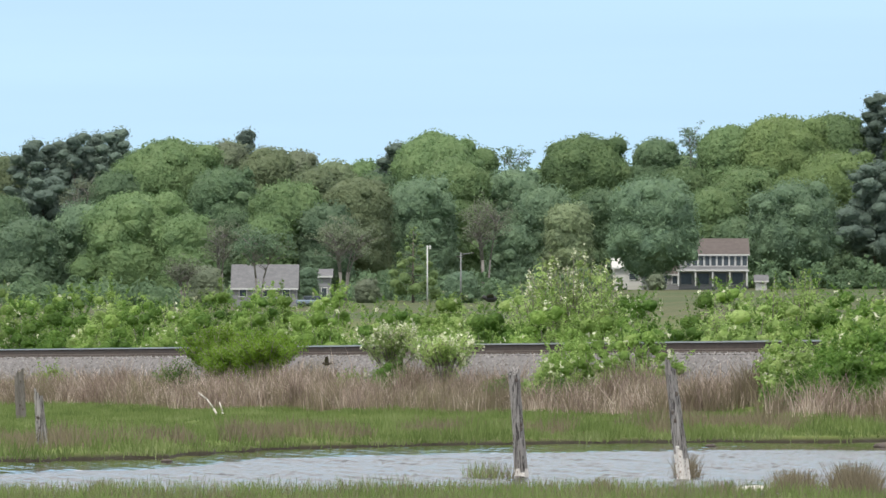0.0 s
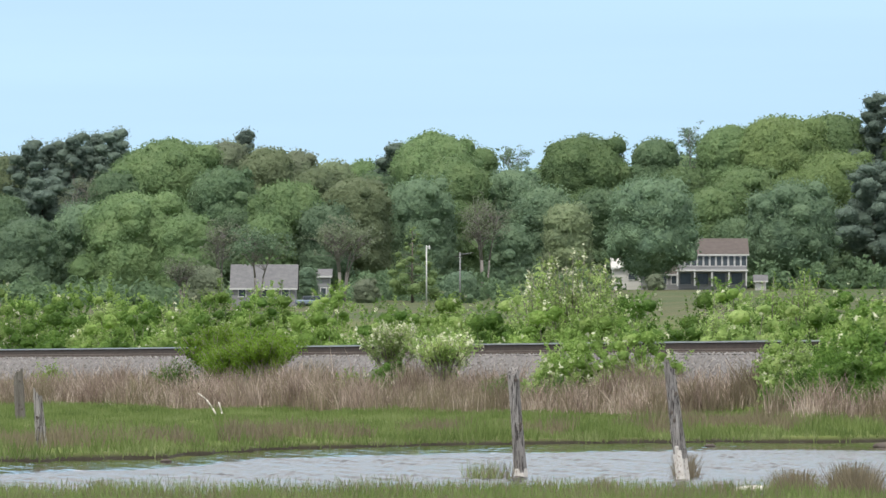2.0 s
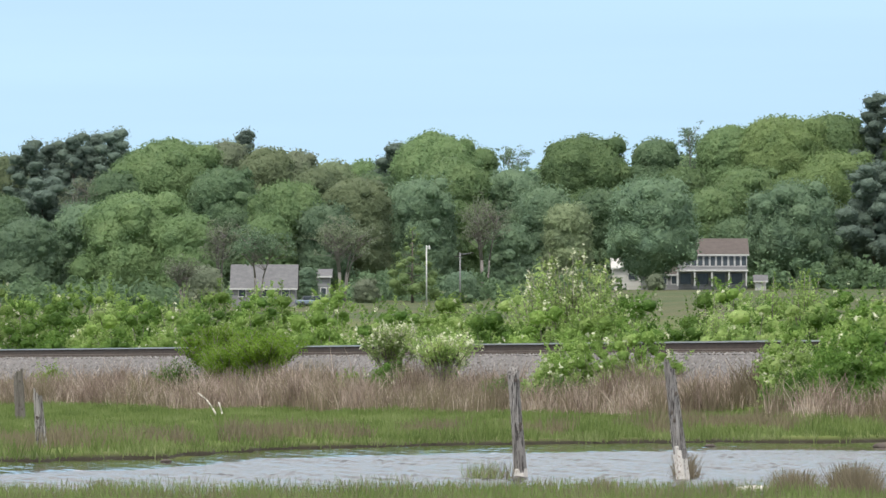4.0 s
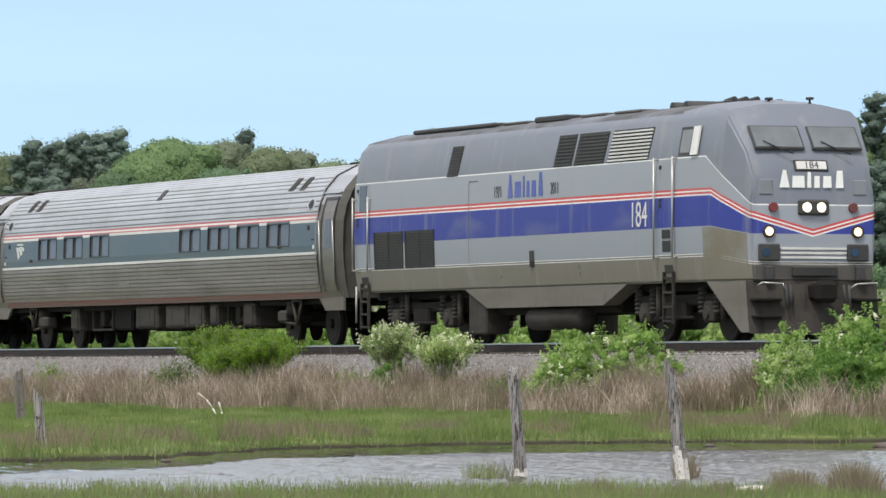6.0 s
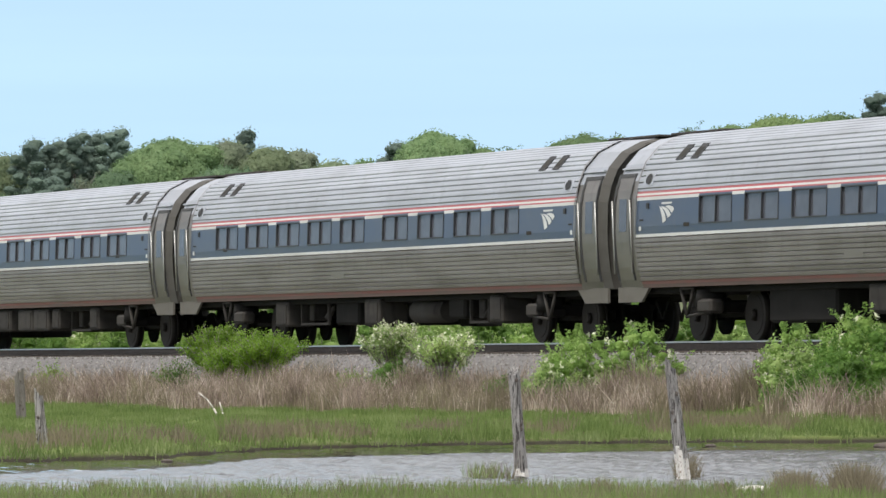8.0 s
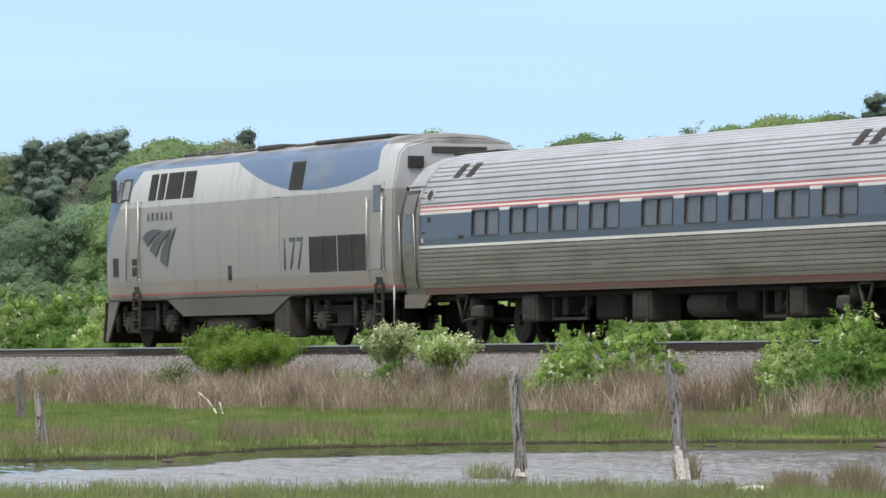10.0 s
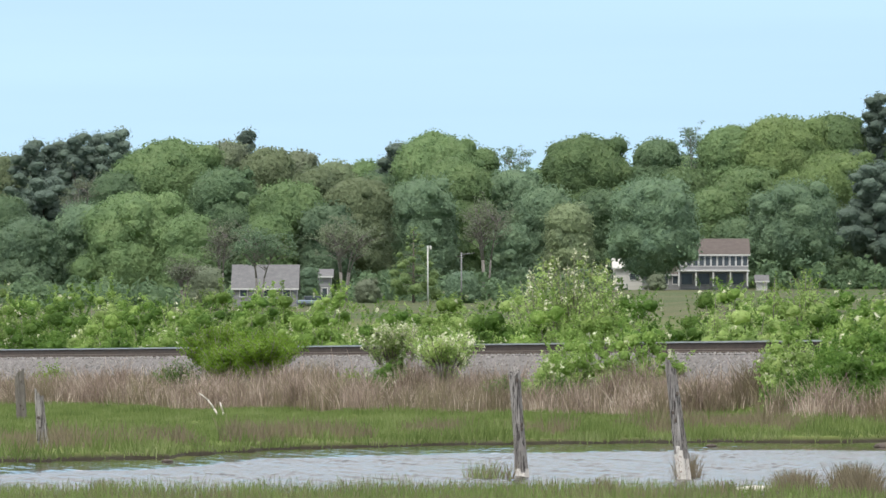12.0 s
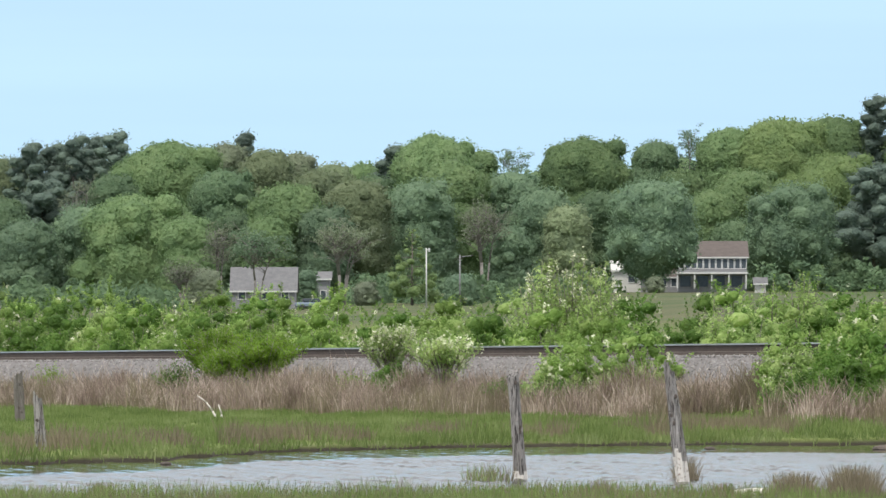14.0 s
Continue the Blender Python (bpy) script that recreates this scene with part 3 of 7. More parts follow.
def reeds():
    """Dead straw-coloured reeds in clumps along the foot of the bank."""
    rng = np.random.default_rng(31)
    # tussocks, each a sheaf that fans out from its root
    tufts = 1150
    ts = rng.uniform(-58, 25, tufts)
    tl = rng.uniform(3.75, 6.75, tufts)
    strength = 0.62 + 0.7 * wave(ts, tl * 0.5, 1.1, 2.3) + 0.4 * wave(ts, tl, 3.1, 1.0) + 0.3 * rng.normal(size=tufts)
    keep = strength > 0.25
    for cs, w, reach in ((-13.4, 1.7, 9.0), (-2.9, 0.9, 9.0), (6.8, 1.5, 4.7), (19.9, 3.0, 9.0), (-24.2, 0.7, 9.0)):
        keep &= ~((np.abs(ts + 0.375 * (tl - 4.0) - cs) < w) & (tl < reach))
    ts, tl, strength = ts[keep], tl[keep], strength[keep].clip(0.1, 1.5)
    count = (55 + 70 * strength).astype(int)
    owner = np.repeat(np.arange(len(ts)), count)
    n = len(owner)
    radius = rng.uniform(0.10, 0.26, len(ts))[owner]
    s = ts[owner] + rng.normal(size=n) * radius * 1.5
    lat = tl[owner] + rng.normal(size=n) * radius
    x = TRACK_O.x + TRACK_D.x * s + TRACK_N.x * lat
    y = TRACK_O.y + TRACK_D.y * s + TRACK_N.y * lat
    clump = (strength[owner] - 0.6)
    tall = rng.uniform(0.62, 1.3, len(ts))[owner]
    hgt = ((0.54 + 0.12 * clump) * tall * (1.1 - 0.35 * np.abs(s - ts[owner]) / (radius * 2.2)) - 0.08 * smooth(-16, -28, s)).clip(0.15, 0.95)
    g = blades(rng, x, y, ground_z(x, y) - 0.03, hgt, 0.011, 0.60, 0.9)
    # Extra dark blades near s 7.6 put the shade under the shrubs into colour.
    shady = 0.33 + 0.55 * np.exp(-((ts - 7.6) / 2.0) ** 2)
    dark = np.concatenate([rng.random(n) < np.where(rng.random(len(ts)) < shady, 0.85, 0.12)[owner]] * 2)
    tagged(polys("withered_reeds", g[dark], SEDGE), "withered reeds along the bank's foot, more of them where shade is painted", "reeds", kind="stuff")
    g = g[~dark]
    tagged(polys("dead_reeds", g, STRAW), "dry straw-coloured reeds along the foot of the bank", "reeds", kind="stuff")


marsh_grass()
reeds()

# ---- shrubs ----


def shrub(name, s, lat, top, width, leaf, seed, label, size=0.075, density=190, flowers=0.0, loose=False, lobes_n=16, z_low=None):
    x, y = track_xy(s, lat)
    base = float(ground_z(x, y))
    h = top - base
    rng = np.random.default_rng(seed)
    thing = empty(name, Matrix.Translation((x, y, base)))
    tagged(thing, label, "shrub")
    # stems
    bm = bmesh.new()
    lobes = []
    for k in range(lobes_n):
        a = k * 2.4 + rng.uniform(-0.4, 0.4)
        rr = math.sqrt((k + 0.3) / lobes_n) * width * 0.5
        tz = h * (1 - 0.55 * (rr / (width * 0.5)) ** 2) * (rng.uniform(0.8, 1.0) if k > 2 else 1.0)
        if k % 3 == 2:
            tz *= 0.6
        tx, ty = rr * math.cos(a), rr * math.sin(a)
        r = min(width * rng.uniform(0.11, 0.19), h * 0.26)
        lobes.append((tx, ty, max(tz - r * 0.75, r * 0.6), r))
        if k % 2 == 0 and k > 2:
            lobes.append((tx * 0.8, ty * 0.8, max(tz * 0.45, r * 0.7), r * 1.1))
        mid = (tx * 0.35 + rng.normal() * 0.04, ty * 0.35, tz * 0.45)
        tube(bm, (tx * 0.1, ty * 0.1, -0.05), mid, 0.022, 0.014, 5)
        tube(bm, mid, (tx, ty, max(tz - r * 0.5, 0.1)), 0.014, 0.004, 5)
    part("stem", bm, TWIG, thing)
    body = crown(rng, lobes, density * 4.2, size, 2, 9, 0.42, 0.85, 0.5, 0.85, 0.7, 2.4, 0.58)
    # loose shoots above the outline
    shoots = []
    for _ in range(int(lobes_n * 3.2)):
        lx, ly, lz, lr = lobes[rng.integers(len(lobes))]
        d = unit(np.array((rng.normal(), rng.normal(), abs(rng.normal()) + 0.9)))
        ln = rng.uniform(0.10, 0.30) * (1.6 if loose else 1.0)
        k = int(ln * 110)
        q = np.array((lx, ly, lz)) + d * (lr * 0.85 + ln * rng.random((k, 1))) + rng.normal(size=(k, 3)) * 0.02
        shoots.append(leaves_at(rng, q, np.tile(d, (k, 1)), size * 0.85, 0.5))
    mesh_of("foliage", *with_loose(body, np.concatenate(shoots)), LEAF[leaf], thing)
    if flowers:
        pts = []
        for _ in range(int(flowers)):
            lx, ly, lz, lr = lobes[rng.integers(len(lobes))]
            d = unit(np.array((rng.normal(), rng.normal() - 0.5, rng.normal() * 0.8 + 0.5)))
            c = np.array((lx, ly, lz)) + d * lr * rng.uniform(0.95, 1.15)
            k = 9
            pts.append(leaves_at(rng, c + rng.normal(size=(k, 3)) * 0.022, np.tile(d, (k, 1)), 0.05, 0.9))
        polys("blossom", np.concatenate(pts), PETAL, thing)["label"] = "small white blossoms"
    return thing


def loose_shrub(s, lat, top, width, leaf, seed, label, stems=22, blossom=0.0, size=0.075, full=26, fan=1.0):
    """Arching stems from one root with twigs, tufts of leaves along their outer half and blossom at some tips."""
    x, y = track_xy(s, lat)
    base = float(ground_z(x, y))
    h = top - base
    rng = np.random.default_rng(seed)
    thing = empty("shrub", Matrix.Translation((x, y, base)))
    tagged(thing, label, "shrub")
    bm = bmesh.new()
    lv, petals = [], []
    for k in range(stems):
        a = k * 2.39996 + rng.uniform(-0.3, 0.3)
        rr = width * 0.5 * math.sqrt((k + 0.4) / stems) * rng.uniform(0.85, 1.1)
        tip = Vector((rr * math.cos(a), rr * math.sin(a), h * (1 - 0.42 * fan * (rr / (width * 0.5)) ** 2) * rng.uniform(0.86, 1.0)))
        mid = Vector((tip.x * 0.38, tip.y * 0.38, tip.z * 0.55))
        tube(bm, (tip.x * 0.05, tip.y * 0.05, -0.05), mid, 0.02, 0.013, 5)
        tube(bm, mid, tip, 0.013, 0.004, 4)
        ends = [(mid.lerp(tip, 0.35), tip), (mid * 0.45, mid.lerp(tip, 0.4))]
        for _ in range(5):
            o = mid.lerp(tip, rng.uniform(0.05, 0.85))
            e = o + Vector((rng.normal() * 0.16, rng.normal() * 0.16, rng.uniform(0.08, 0.34))) * min(1.0, h * 0.4)
            tube(bm, o, e, 0.006, 0.003, 3)
            ends.append((o, e))
        for o, e in ends:
            q = np.array(o)[None] + (np.array(e) - np.array(o))[None] * rng.random((full, 1)) + rng.normal(size=(full, 3)) * 0.045
            lv.append(leaves_at(rng, q, rng.normal(size=(full, 3)) * 0.5 + np.array((0, -0.3, 0.7)), size, 0.55, 0.6))
            if blossom and rng.random() < blossom:
                c = np.array(e)[None] + rng.normal(size=(10, 3)) * np.array((0.022, 0.022, 0.06))
                petals.append(leaves_at(rng, c, rng.normal(size=(10, 3)) + np.array((0, -0.5, 0.6)), 0.055, 0.9))
    part("stem", bm, TWIG, thing)
    polys("foliage", np.concatenate(lv), LEAF[leaf], thing)
    if petals:
        polys("blossom", np.concatenate(petals), PETAL, thing)["label"] = "white blossom clusters"
    return thing


G1 = "fresh green leafy shrub on the railway bank"
F1 = "feathery green shrub with brownish stems on the bank"
loose_shrub(-13.2, 3.7, 2.10, 1.9, "feather", 18, F1, 46, 0.0, 0.055, 34)
loose_shrub(-10.4, 3.6, 1.86, 2.1, "feather", 19, F1, 46, 0.0, 0.055, 34, 0.7)
loose_shrub(-12.0, 3.8, 1.62, 1.8, "feather", 21, F1, 36, 0.0, 0.055, 30)
loose_shrub(-13.0, 4.6, 1.30, 1.5, "shrub_dark", 3, "low dark shrub beside dead reeds", 18, 0.0, 0.045, 12)
U1 = "upright shrub covered with white blossom"
loose_shrub(-1.7, 4.0, 1.98, 1.35, "shrub_pale", 4, U1, 26, 0.55, 0.055, 28, 0.35)
loose_shrub(0.6, 3.8, 1.78, 1.6, "shrub_pale", 5, U1, 26, 0.45, 0.055, 28, 0.4)
shrub("shrub", -1.0, 4.2, 1.25, 1.2, "shrub_dark", 6, "low green shrub among dead reeds", 0.055, 180, 12)
shrub("shrub", 7.0, 3.7, 1.64, 1.5, "shrub", 7, G1, 0.07, 150, 25)
shrub("shrub", 9.6, 3.5, 1.80, 1.5, "shrub", 8, G1, 0.07, 150, 20)
shrub("shrub", 8.3, 3.9, 1.62, 1.4, "shrub", 20, G1, 0.07, 150, 20)
shrub("shrub", 8.0, 4.4, 1.2, 1.5, "shrub_pale", 9, G1, 0.065, 190, 30)
shrub("shrub", 16.6, 3.7, 1.72, 1.2, "shrub", 10, G1, 0.08, 150, 10)
shrub("shrub", 18.3, 3.3, 1.95, 1.7, "shrub", 12, G1, 0.08, 150, 25)
shrub("shrub", 18.6, 4.5, 1.38, 1.4, "shrub_pale", 13, G1, 0.075, 190, 30)
shrub("shrub", 20.7, 4.2, 1.7, 1.7, "shrub_dark", 14, G1, 0.075, 190, 12)
shrub("shrub", 21.5, 5.0, 1.1, 1.7, "shrub_dark", 15, "low dark green shrub filling shade beside the creek", 0.07, 150)
# Added dark shrubs that stand in for the shadow under the corner shrubs.
for k, (s_at, lat_at, top_at, wide) in enumerate(((20.4, 5.2, 0.95, 1.2), (21.4, 5.6, 0.85, 1.3), (20.3, 4.7, 1.15, 1.1), (21.8, 5.0, 1.25, 1.4))):
    shrub("shrub", s_at, lat_at, top_at, wide, "shrub_dark", 30 + k, "low dark green shrub filling shade beside the creek", 0.065, 150)
# Two more added to darken the shaded ground below the middle shrubs.
loose_shrub(7.0, 5.0, 0.95, 1.6, "shrub_dark", 40, "low dark shrub beside dead reeds", 16, 0.0, 0.05, 12)
loose_shrub(9.2, 4.9, 0.95, 1.4, "shrub_dark", 41, "low dark shrub beside dead reeds", 14, 0.0, 0.05, 12)
shrub("shrub", -23.9, 4.0, 1.08, 0.75, "feather", 16, "small light green shrub among dead reeds", 0.05, 160)
shrub("shrub", -2.6, 4.5, 0.95, 0.6, "feather", 17, "small light green shrub among dead reeds", 0.05, 160)


def far_hedge():
    """The tangle of shrubs on the far side of the track."""
    rng = random.Random(8)
    tones = ("shrub", "shrub", "shrub_dark", "shrub_pale", "shrub", "shrub_dark")
    k = 0
    s = -66.0
    while s < 8:
        for lat in (-5.2, -7.4):
            if -35.9 < s < -33.6:
                continue
            dist = 120 - s * 0.936
            top = (2.25 if lat > -6 else 2.72) + rng.uniform(-0.32, 0.32) + max(0.0, (-28 - s)) * 0.013
            shrub("shrub", s + rng.uniform(-0.5, 0.5), lat + rng.uniform(-0.5, 0.5), top, rng.uniform(1.7, 2.6), rng.choice(tones), 100 + k,
                  "dense green shrub beyond the railway track", 0.085, 74, rng.choice((0, 8, 20, 40)), rng.random() < 0.3, 15)
            k += 1
        s += 1.75


far_hedge()
W1 = "tall loose shrub with white blossom beyond the track"
loose_shrub(-18.2, -6.3, 3.85, 2.5, "shrub_pale", 61, W1, 26, 0.40, 0.10, 15, 0.7)
loose_shrub(-20.6, -6.4, 3.65, 1.3, "shrub_pale", 62, W1, 12, 0.30, 0.10, 10)
loose_shrub(-16.2, -6.2, 3.3, 1.3, "shrub_pale", 71, W1, 18, 0.12, 0.09, 18)
loose_shrub(-5.3, -6.2, 3.25, 0.9, "shrub", 63, "thin young shrub standing above the hedge", 7, 0.0, full=14, fan=0.3)
loose_shrub(-7.0, -6.2, 3.2, 0.5, "shrub", 64, "thin young shrub standing above the hedge", 4, 0.0, full=12, fan=0.3)
loose_shrub(-10.6, -6.4, 2.75, 0.7, "shrub_pale", 68, "thin young shrub standing above the hedge", 7, 0.0, full=14)
shrub("shrub", -37.2, -5.4, 2.95, 1.9, "shrub_dark", 65, "dark green rounded shrub beyond the track", 0.075, 110)
loose_shrub(-45.5, -7.4, 3.35, 1.9, "shrub_pale", 66, "loose feathery shrub beyond the track", 20, 0.0, 0.06, 18)
loose_shrub(-49.5, -7.4, 3.45, 1.6, "shrub_pale", 69, "loose feathery shrub beyond the track", 16, 0.0, 0.06, 18)
loose_shrub(-62.6, -6.6, 3.3, 1.0, "shrub_pale", 67, "loose feathery shrub beyond the track", 10, 0.0, 0.06, 20)
loose_shrub(-34.4, -5.6, 1.9, 0.9, "shrub_pale", 70, "pale dry shrub in a gap of the hedge", 12, 0.0, 0.05, 16)

# ---- fence posts and driftwood ----
ROTTEN = surface("rotten_post_wood", (0.12, 0.105, 0.095), (0.19, 0.175, 0.16), (0.06, 0.05, 0.045), 3.0, 0.9, grain=30, depth=0.012, stretch=(6, 6, 0.7))


def post(x, y, top, r, lean_x, lean_y, seed, label, wood=WEATHERED, foot=0.0):
    """A split, weathered post: a fluted tapering shaft with a broken top."""
    rng = random.Random(seed)
    base = float(ground_z(x, y)) - 0.3
    thing = empty("fence_post", Matrix.Translation((x, y, 0)))
    tagged(thing, label, "post", "old posts in the marsh")
    bm = bmesh.new()
    sides, levels = 18, 40
    flute = [rng.uniform(0.70, 1.12) for _ in range(sides)]
    crack = rng.randrange(sides)
    jag = [rng.uniform(0.4, 1.3) for _ in range(sides)]
    rings = []
    for i in range(levels + 1):
        t = i / levels
        z = base + (top - base) * t
        c = (lean_x * (z / top), lean_y * (z / top))
        rr = r * (1.12 - 0.28 * t) * (1 + 0.05 * math.sin(t * 9 + seed))
        ring = []
        for k in range(sides):
            a = k * math.tau / sides
            q = rr * flute[k] * (0.72 if k == crack else 1) * rng.uniform(0.95, 1.05)
            zz = z
            if i == levels:
                zz += r * (0.9 * math.cos(a * 1.0 + seed) + rng.uniform(-0.35, 0.35))
            ring.append(bm.verts.new((c[0] + q * math.cos(a), c[1] + q * math.sin(a), zz)))
        rings.append(ring)
    for a, b in zip(rings, rings[1:]):
        for k in range(sides):
            f = bm.faces.new((a[k], a[(k + 1) % sides], b[(k + 1) % sides], b[k]))
            f.material_index = 1 if a[k].co.z < foot * (jag[k] + jag[k - 1]) * 0.5 else 0
    tip = bm.verts.new((lean_x, lean_y, top - r * 0.5))
    for k in range(sides):
        bm.faces.new((rings[-1][k], rings[-1][(k + 1) % sides], tip))
    part("shaft", bm, [wood, BLEACHED], thing)
    for _ in range(3):
        bm = bmesh.new()
        z = rng.uniform(0.35, 0.92) * top
        a = rng.uniform(-2.2, -0.9)
        c = Vector((lean_x * z / top + r * 0.86 * math.cos(a), lean_y * z / top + r * 0.86 * math.sin(a), z))
        bmesh.ops.create_icosphere(bm, subdivisions=1, radius=0.016, matrix=Matrix.Translation(c) @ Matrix.Diagonal((1, 0.6, 1.5, 1)))
        part("knot", bm, TIE, thing)
    return thing


post(0.74, 59.6, 1.0, 0.062, -0.075, 0.0, 5, "leaning weathered grey post at the water's edge", foot=0.06)
post(2.22, 58.0, 1.05, 0.068, -0.13, 0.0, 9, "leaning weathered grey post with a bleached foot", foot=0.24)
post(-4.62, 72.5, 0.74, 0.062, -0.06, 0.0, 3, "short weathered grey post in the marsh grass")
post(-7.4, 110.0, 0.94, 0.10, -0.05, 0.0, 7, "dark rotten post stump before dead reeds", ROTTEN)


def driftwood():
    bm = bmesh.new()
    x0, y0 = -3.98, 111.0
    z0 = float(ground_z(x0, y0))
    for pts, r in ((((0.02, 0, 0.02), (-0.09, 0, 0.22), (-0.20, 0, 0.38), (-0.36, 0, 0.50)), 0.022), (((0.08, 0.02, 0.0), (0.07, 0.02, 0.16), (0.01, 0.02, 0.34)), 0.020), (((0.02, 0, 0.02), (-0.14, 0.02, 0.10)), 0.012)):
        for k, (a, b) in enumerate(zip(pts, pts[1:])):
            tube(bm, a, b, r * (1 - 0.2 * k), r * (0.8 - 0.2 * k), 7)
    ob = part("bare_branch", bm, DRIFT)
    ob.matrix_basis = Matrix.Translation((x0, y0, z0))
    tagged(ob, "bleached bare branch lying in marsh grass", "branch")
    bm = bmesh.new()
    tube(bm, (-0.16, 0, 0.03), (0.0, 0.05, 0.045), 0.03, 0.034, 8)
    tube(bm, (0.0, 0.05, 0.045), (0.17, 0.0, 0.05), 0.034, 0.02, 8)
    ob = part("drift_log", bm, DRIFT)
    ob.matrix_basis = Matrix.Translation((2.42, 49.0, 0.03))
    tagged(ob, "small pale drift log at the water's edge", "log")
    for x, y, r in ((3.52, 83.0, 0.04), (-3.05, 69.0, 0.035), (5.82, 82.5, 0.085)):
        bm = bmesh.new()
        bmesh.ops.create_icosphere(bm, subdivisions=2, radius=r, matrix=Matrix.Diagonal((2.0, 1.2, 0.7, 1)))
        for v in bm.verts:
            v.co *= 1 + 0.25 * noise.noise(v.co * 9)
        ob = part("mud_lump", bm, TIE)
        ob.matrix_basis = Matrix.Translation((x, y, 0.01))
        tagged(ob, "dark wet lump of peat in the shallows", "mud lump")


driftwood()

# ---- far trees ----


def tree(x, y, top, width, kind, seed, clear=None):
    base = float(ground_z(x, y))
    h = top - base + 0.6
    small = kind.endswith("_small")
    kind = kind.replace("_small", "")
    rng = np.random.default_rng(seed)
    thing = empty("tree", Matrix.Translation((x, y, base)))
    words = {"oak": "broad deciduous tree in full green leaf", "spring": "broad tree in fresh yellow-green leaf", "ash": "grey-green deciduous tree with a loose crown",
             "dark": "dark green tree in the shade of the wood", "olive": "olive-green tree just coming into leaf", "rust": "reddish-brown budding deciduous tree",
             "pine": "tall dark pine with an uneven crown", "sparse": "thinly leaved tree with bare upper twigs", "bare": "grey leafless tree with fine twigs",
             "cone": "conical light green tree on the lawn", "stems": "pale many-stemmed tree with few leaves"}
    tagged(thing, words[kind], "tree", "wood on the far slope")
    r = width / 2
    bm = bmesh.new()
    lobes = []
    bark = PALE_BARK if kind in ("stems", "bare", "sparse") else BARK
    if kind == "pine":
        tube(bm, (0, 0, -0.3), (0, 0, h * 0.97), 0.35, 0.06, 7)
        n = 30
        for i in range(n):
            t = 0.25 + 0.75 * i / (n - 1)
            a = i * 2.4 + rng.uniform(-0.5, 0.5)
            ln = r * (1.25 - 0.85 * ((t - 0.25) / 0.75) ** 1.8) * rng.uniform(0.55, 1.15)
            tip = (ln * math.cos(a), ln * math.sin(a), h * t + ln * 0.12)
            tube(bm, (0, 0, h * t - 0.4), tip, 0.09, 0.03, 4)
            for q in (0.5, 0.95):
                lobes.append((tip[0] * q, tip[1] * q, tip[2] - (1 - q), max(ln * 0.55, 1.7)))
        body = crown(rng, lobes, 8.0, 0.44, 2, 9, 0.45, 0.62, 0.45, 0.6, 0.4, 1.7, 0.8)
    elif kind in ("bare", "stems", "sparse"):
        stems = 6 if kind == "stems" else 3
        pts = []
        for k in range(stems):
            a = k * 2.1 + rng.uniform(-0.4, 0.4)
            sp = r * rng.uniform(0.3, 0.6)
            mid = Vector((sp * 0.4 * math.cos(a), sp * 0.4 * math.sin(a), h * 0.45))
            top_p = Vector((sp * math.cos(a), sp * math.sin(a), h * rng.uniform(0.85, 0.98)))
            tube(bm, (0.3 * math.cos(a), 0.3 * math.sin(a), -0.3), mid, 0.17, 0.11, 6)
            tube(bm, mid, top_p, 0.11, 0.03, 5)
            for j in range(13):
                t = rng.uniform(0.25, 1.0)
                o = mid.lerp(top_p, t)
                b2 = rng.uniform(0, 6.28)
                e = o + Vector((math.cos(b2), math.sin(b2), rng.uniform(0.5, 1.3))) * r * rng.uniform(0.25, 0.5)
                tube(bm, o, e, 0.06, 0.02, 4)
                pts.append(e)
                for _ in range(3):
                    e2 = e + Vector((rng.normal(), rng.normal(), abs(rng.normal()) * 0.8)) * 0.9
                    tube(bm, o.lerp(e, 0.7), e2, 0.03, 0.012, 3)
                    pts.append(e2)
        for e in pts:
            if rng.random() < (0.75 if kind == "sparse" else 0.5):
                lobes.append((e.x, e.y, e.z, rng.uniform(0.5, 0.95)))
        lv = lobes_leaves(rng, lobes, 2.6 if kind != "sparse" else 4.0, 0.32, 0.6)
        body = lv.reshape(-1, 3), np.arange(len(lv) * 3).reshape(-1, 3)
    elif kind == "cone":
        tube(bm, (0, 0, -0.3), (0, 0, h * 0.95), 0.22, 0.05, 7)
        n = 30
        for i in range(n):
            t = 0.12 + 0.86 * i / (n - 1)
            a = i * 2.4
            ln = r * (1.05 - t) ** 0.8 * rng.uniform(0.6, 0.95)
            lobes.append((ln * math.cos(a), ln * math.sin(a), h * t, max(r * 0.36 * (1.1 - t), 0.35)))
            tube(bm, (0, 0, h * t), (ln * math.cos(a), ln * math.sin(a), h * t), 0.05, 0.02, 4)
        body = crown(rng, lobes, 22.0, 0.30, 2, 9, 0.42, 0.8, 0.5, 0.8, 0.4, 2.5, 0.7)
    else:
        crown0 = h * (0.05 if clear is None else clear) if not small else 0.0
        fork = max(h * 0.32, crown0 + 1.0)
        tube(bm, (0, 0, -0.3), (0, 0, fork), 0.42 if not small else 0.15, 0.3 if not small else 0.1, 8)
        ch = h - crown0
        far_off = y > 1050
        flat = 0.9
        big = min(r * 0.88, ch * 0.5)
        z, z_low = h - big * flat * 1.09, crown0 + big * 0.55
        while True:
            lobes.append((rng.normal() * r * 0.05, rng.normal() * r * 0.05, z, big * rng.uniform(0.95, 1.03)))
            if z <= z_low:
                break
            z = max(z - big * 0.75, z_low)
        n = 12 if small or far_off else 28
        for i in range(n):
            t = ((i + 0.5) / n) ** 0.9
            a = i * 2.39996 + rng.uniform(-0.5, 0.5)
            lr = big * rng.uniform(0.14, 0.34)
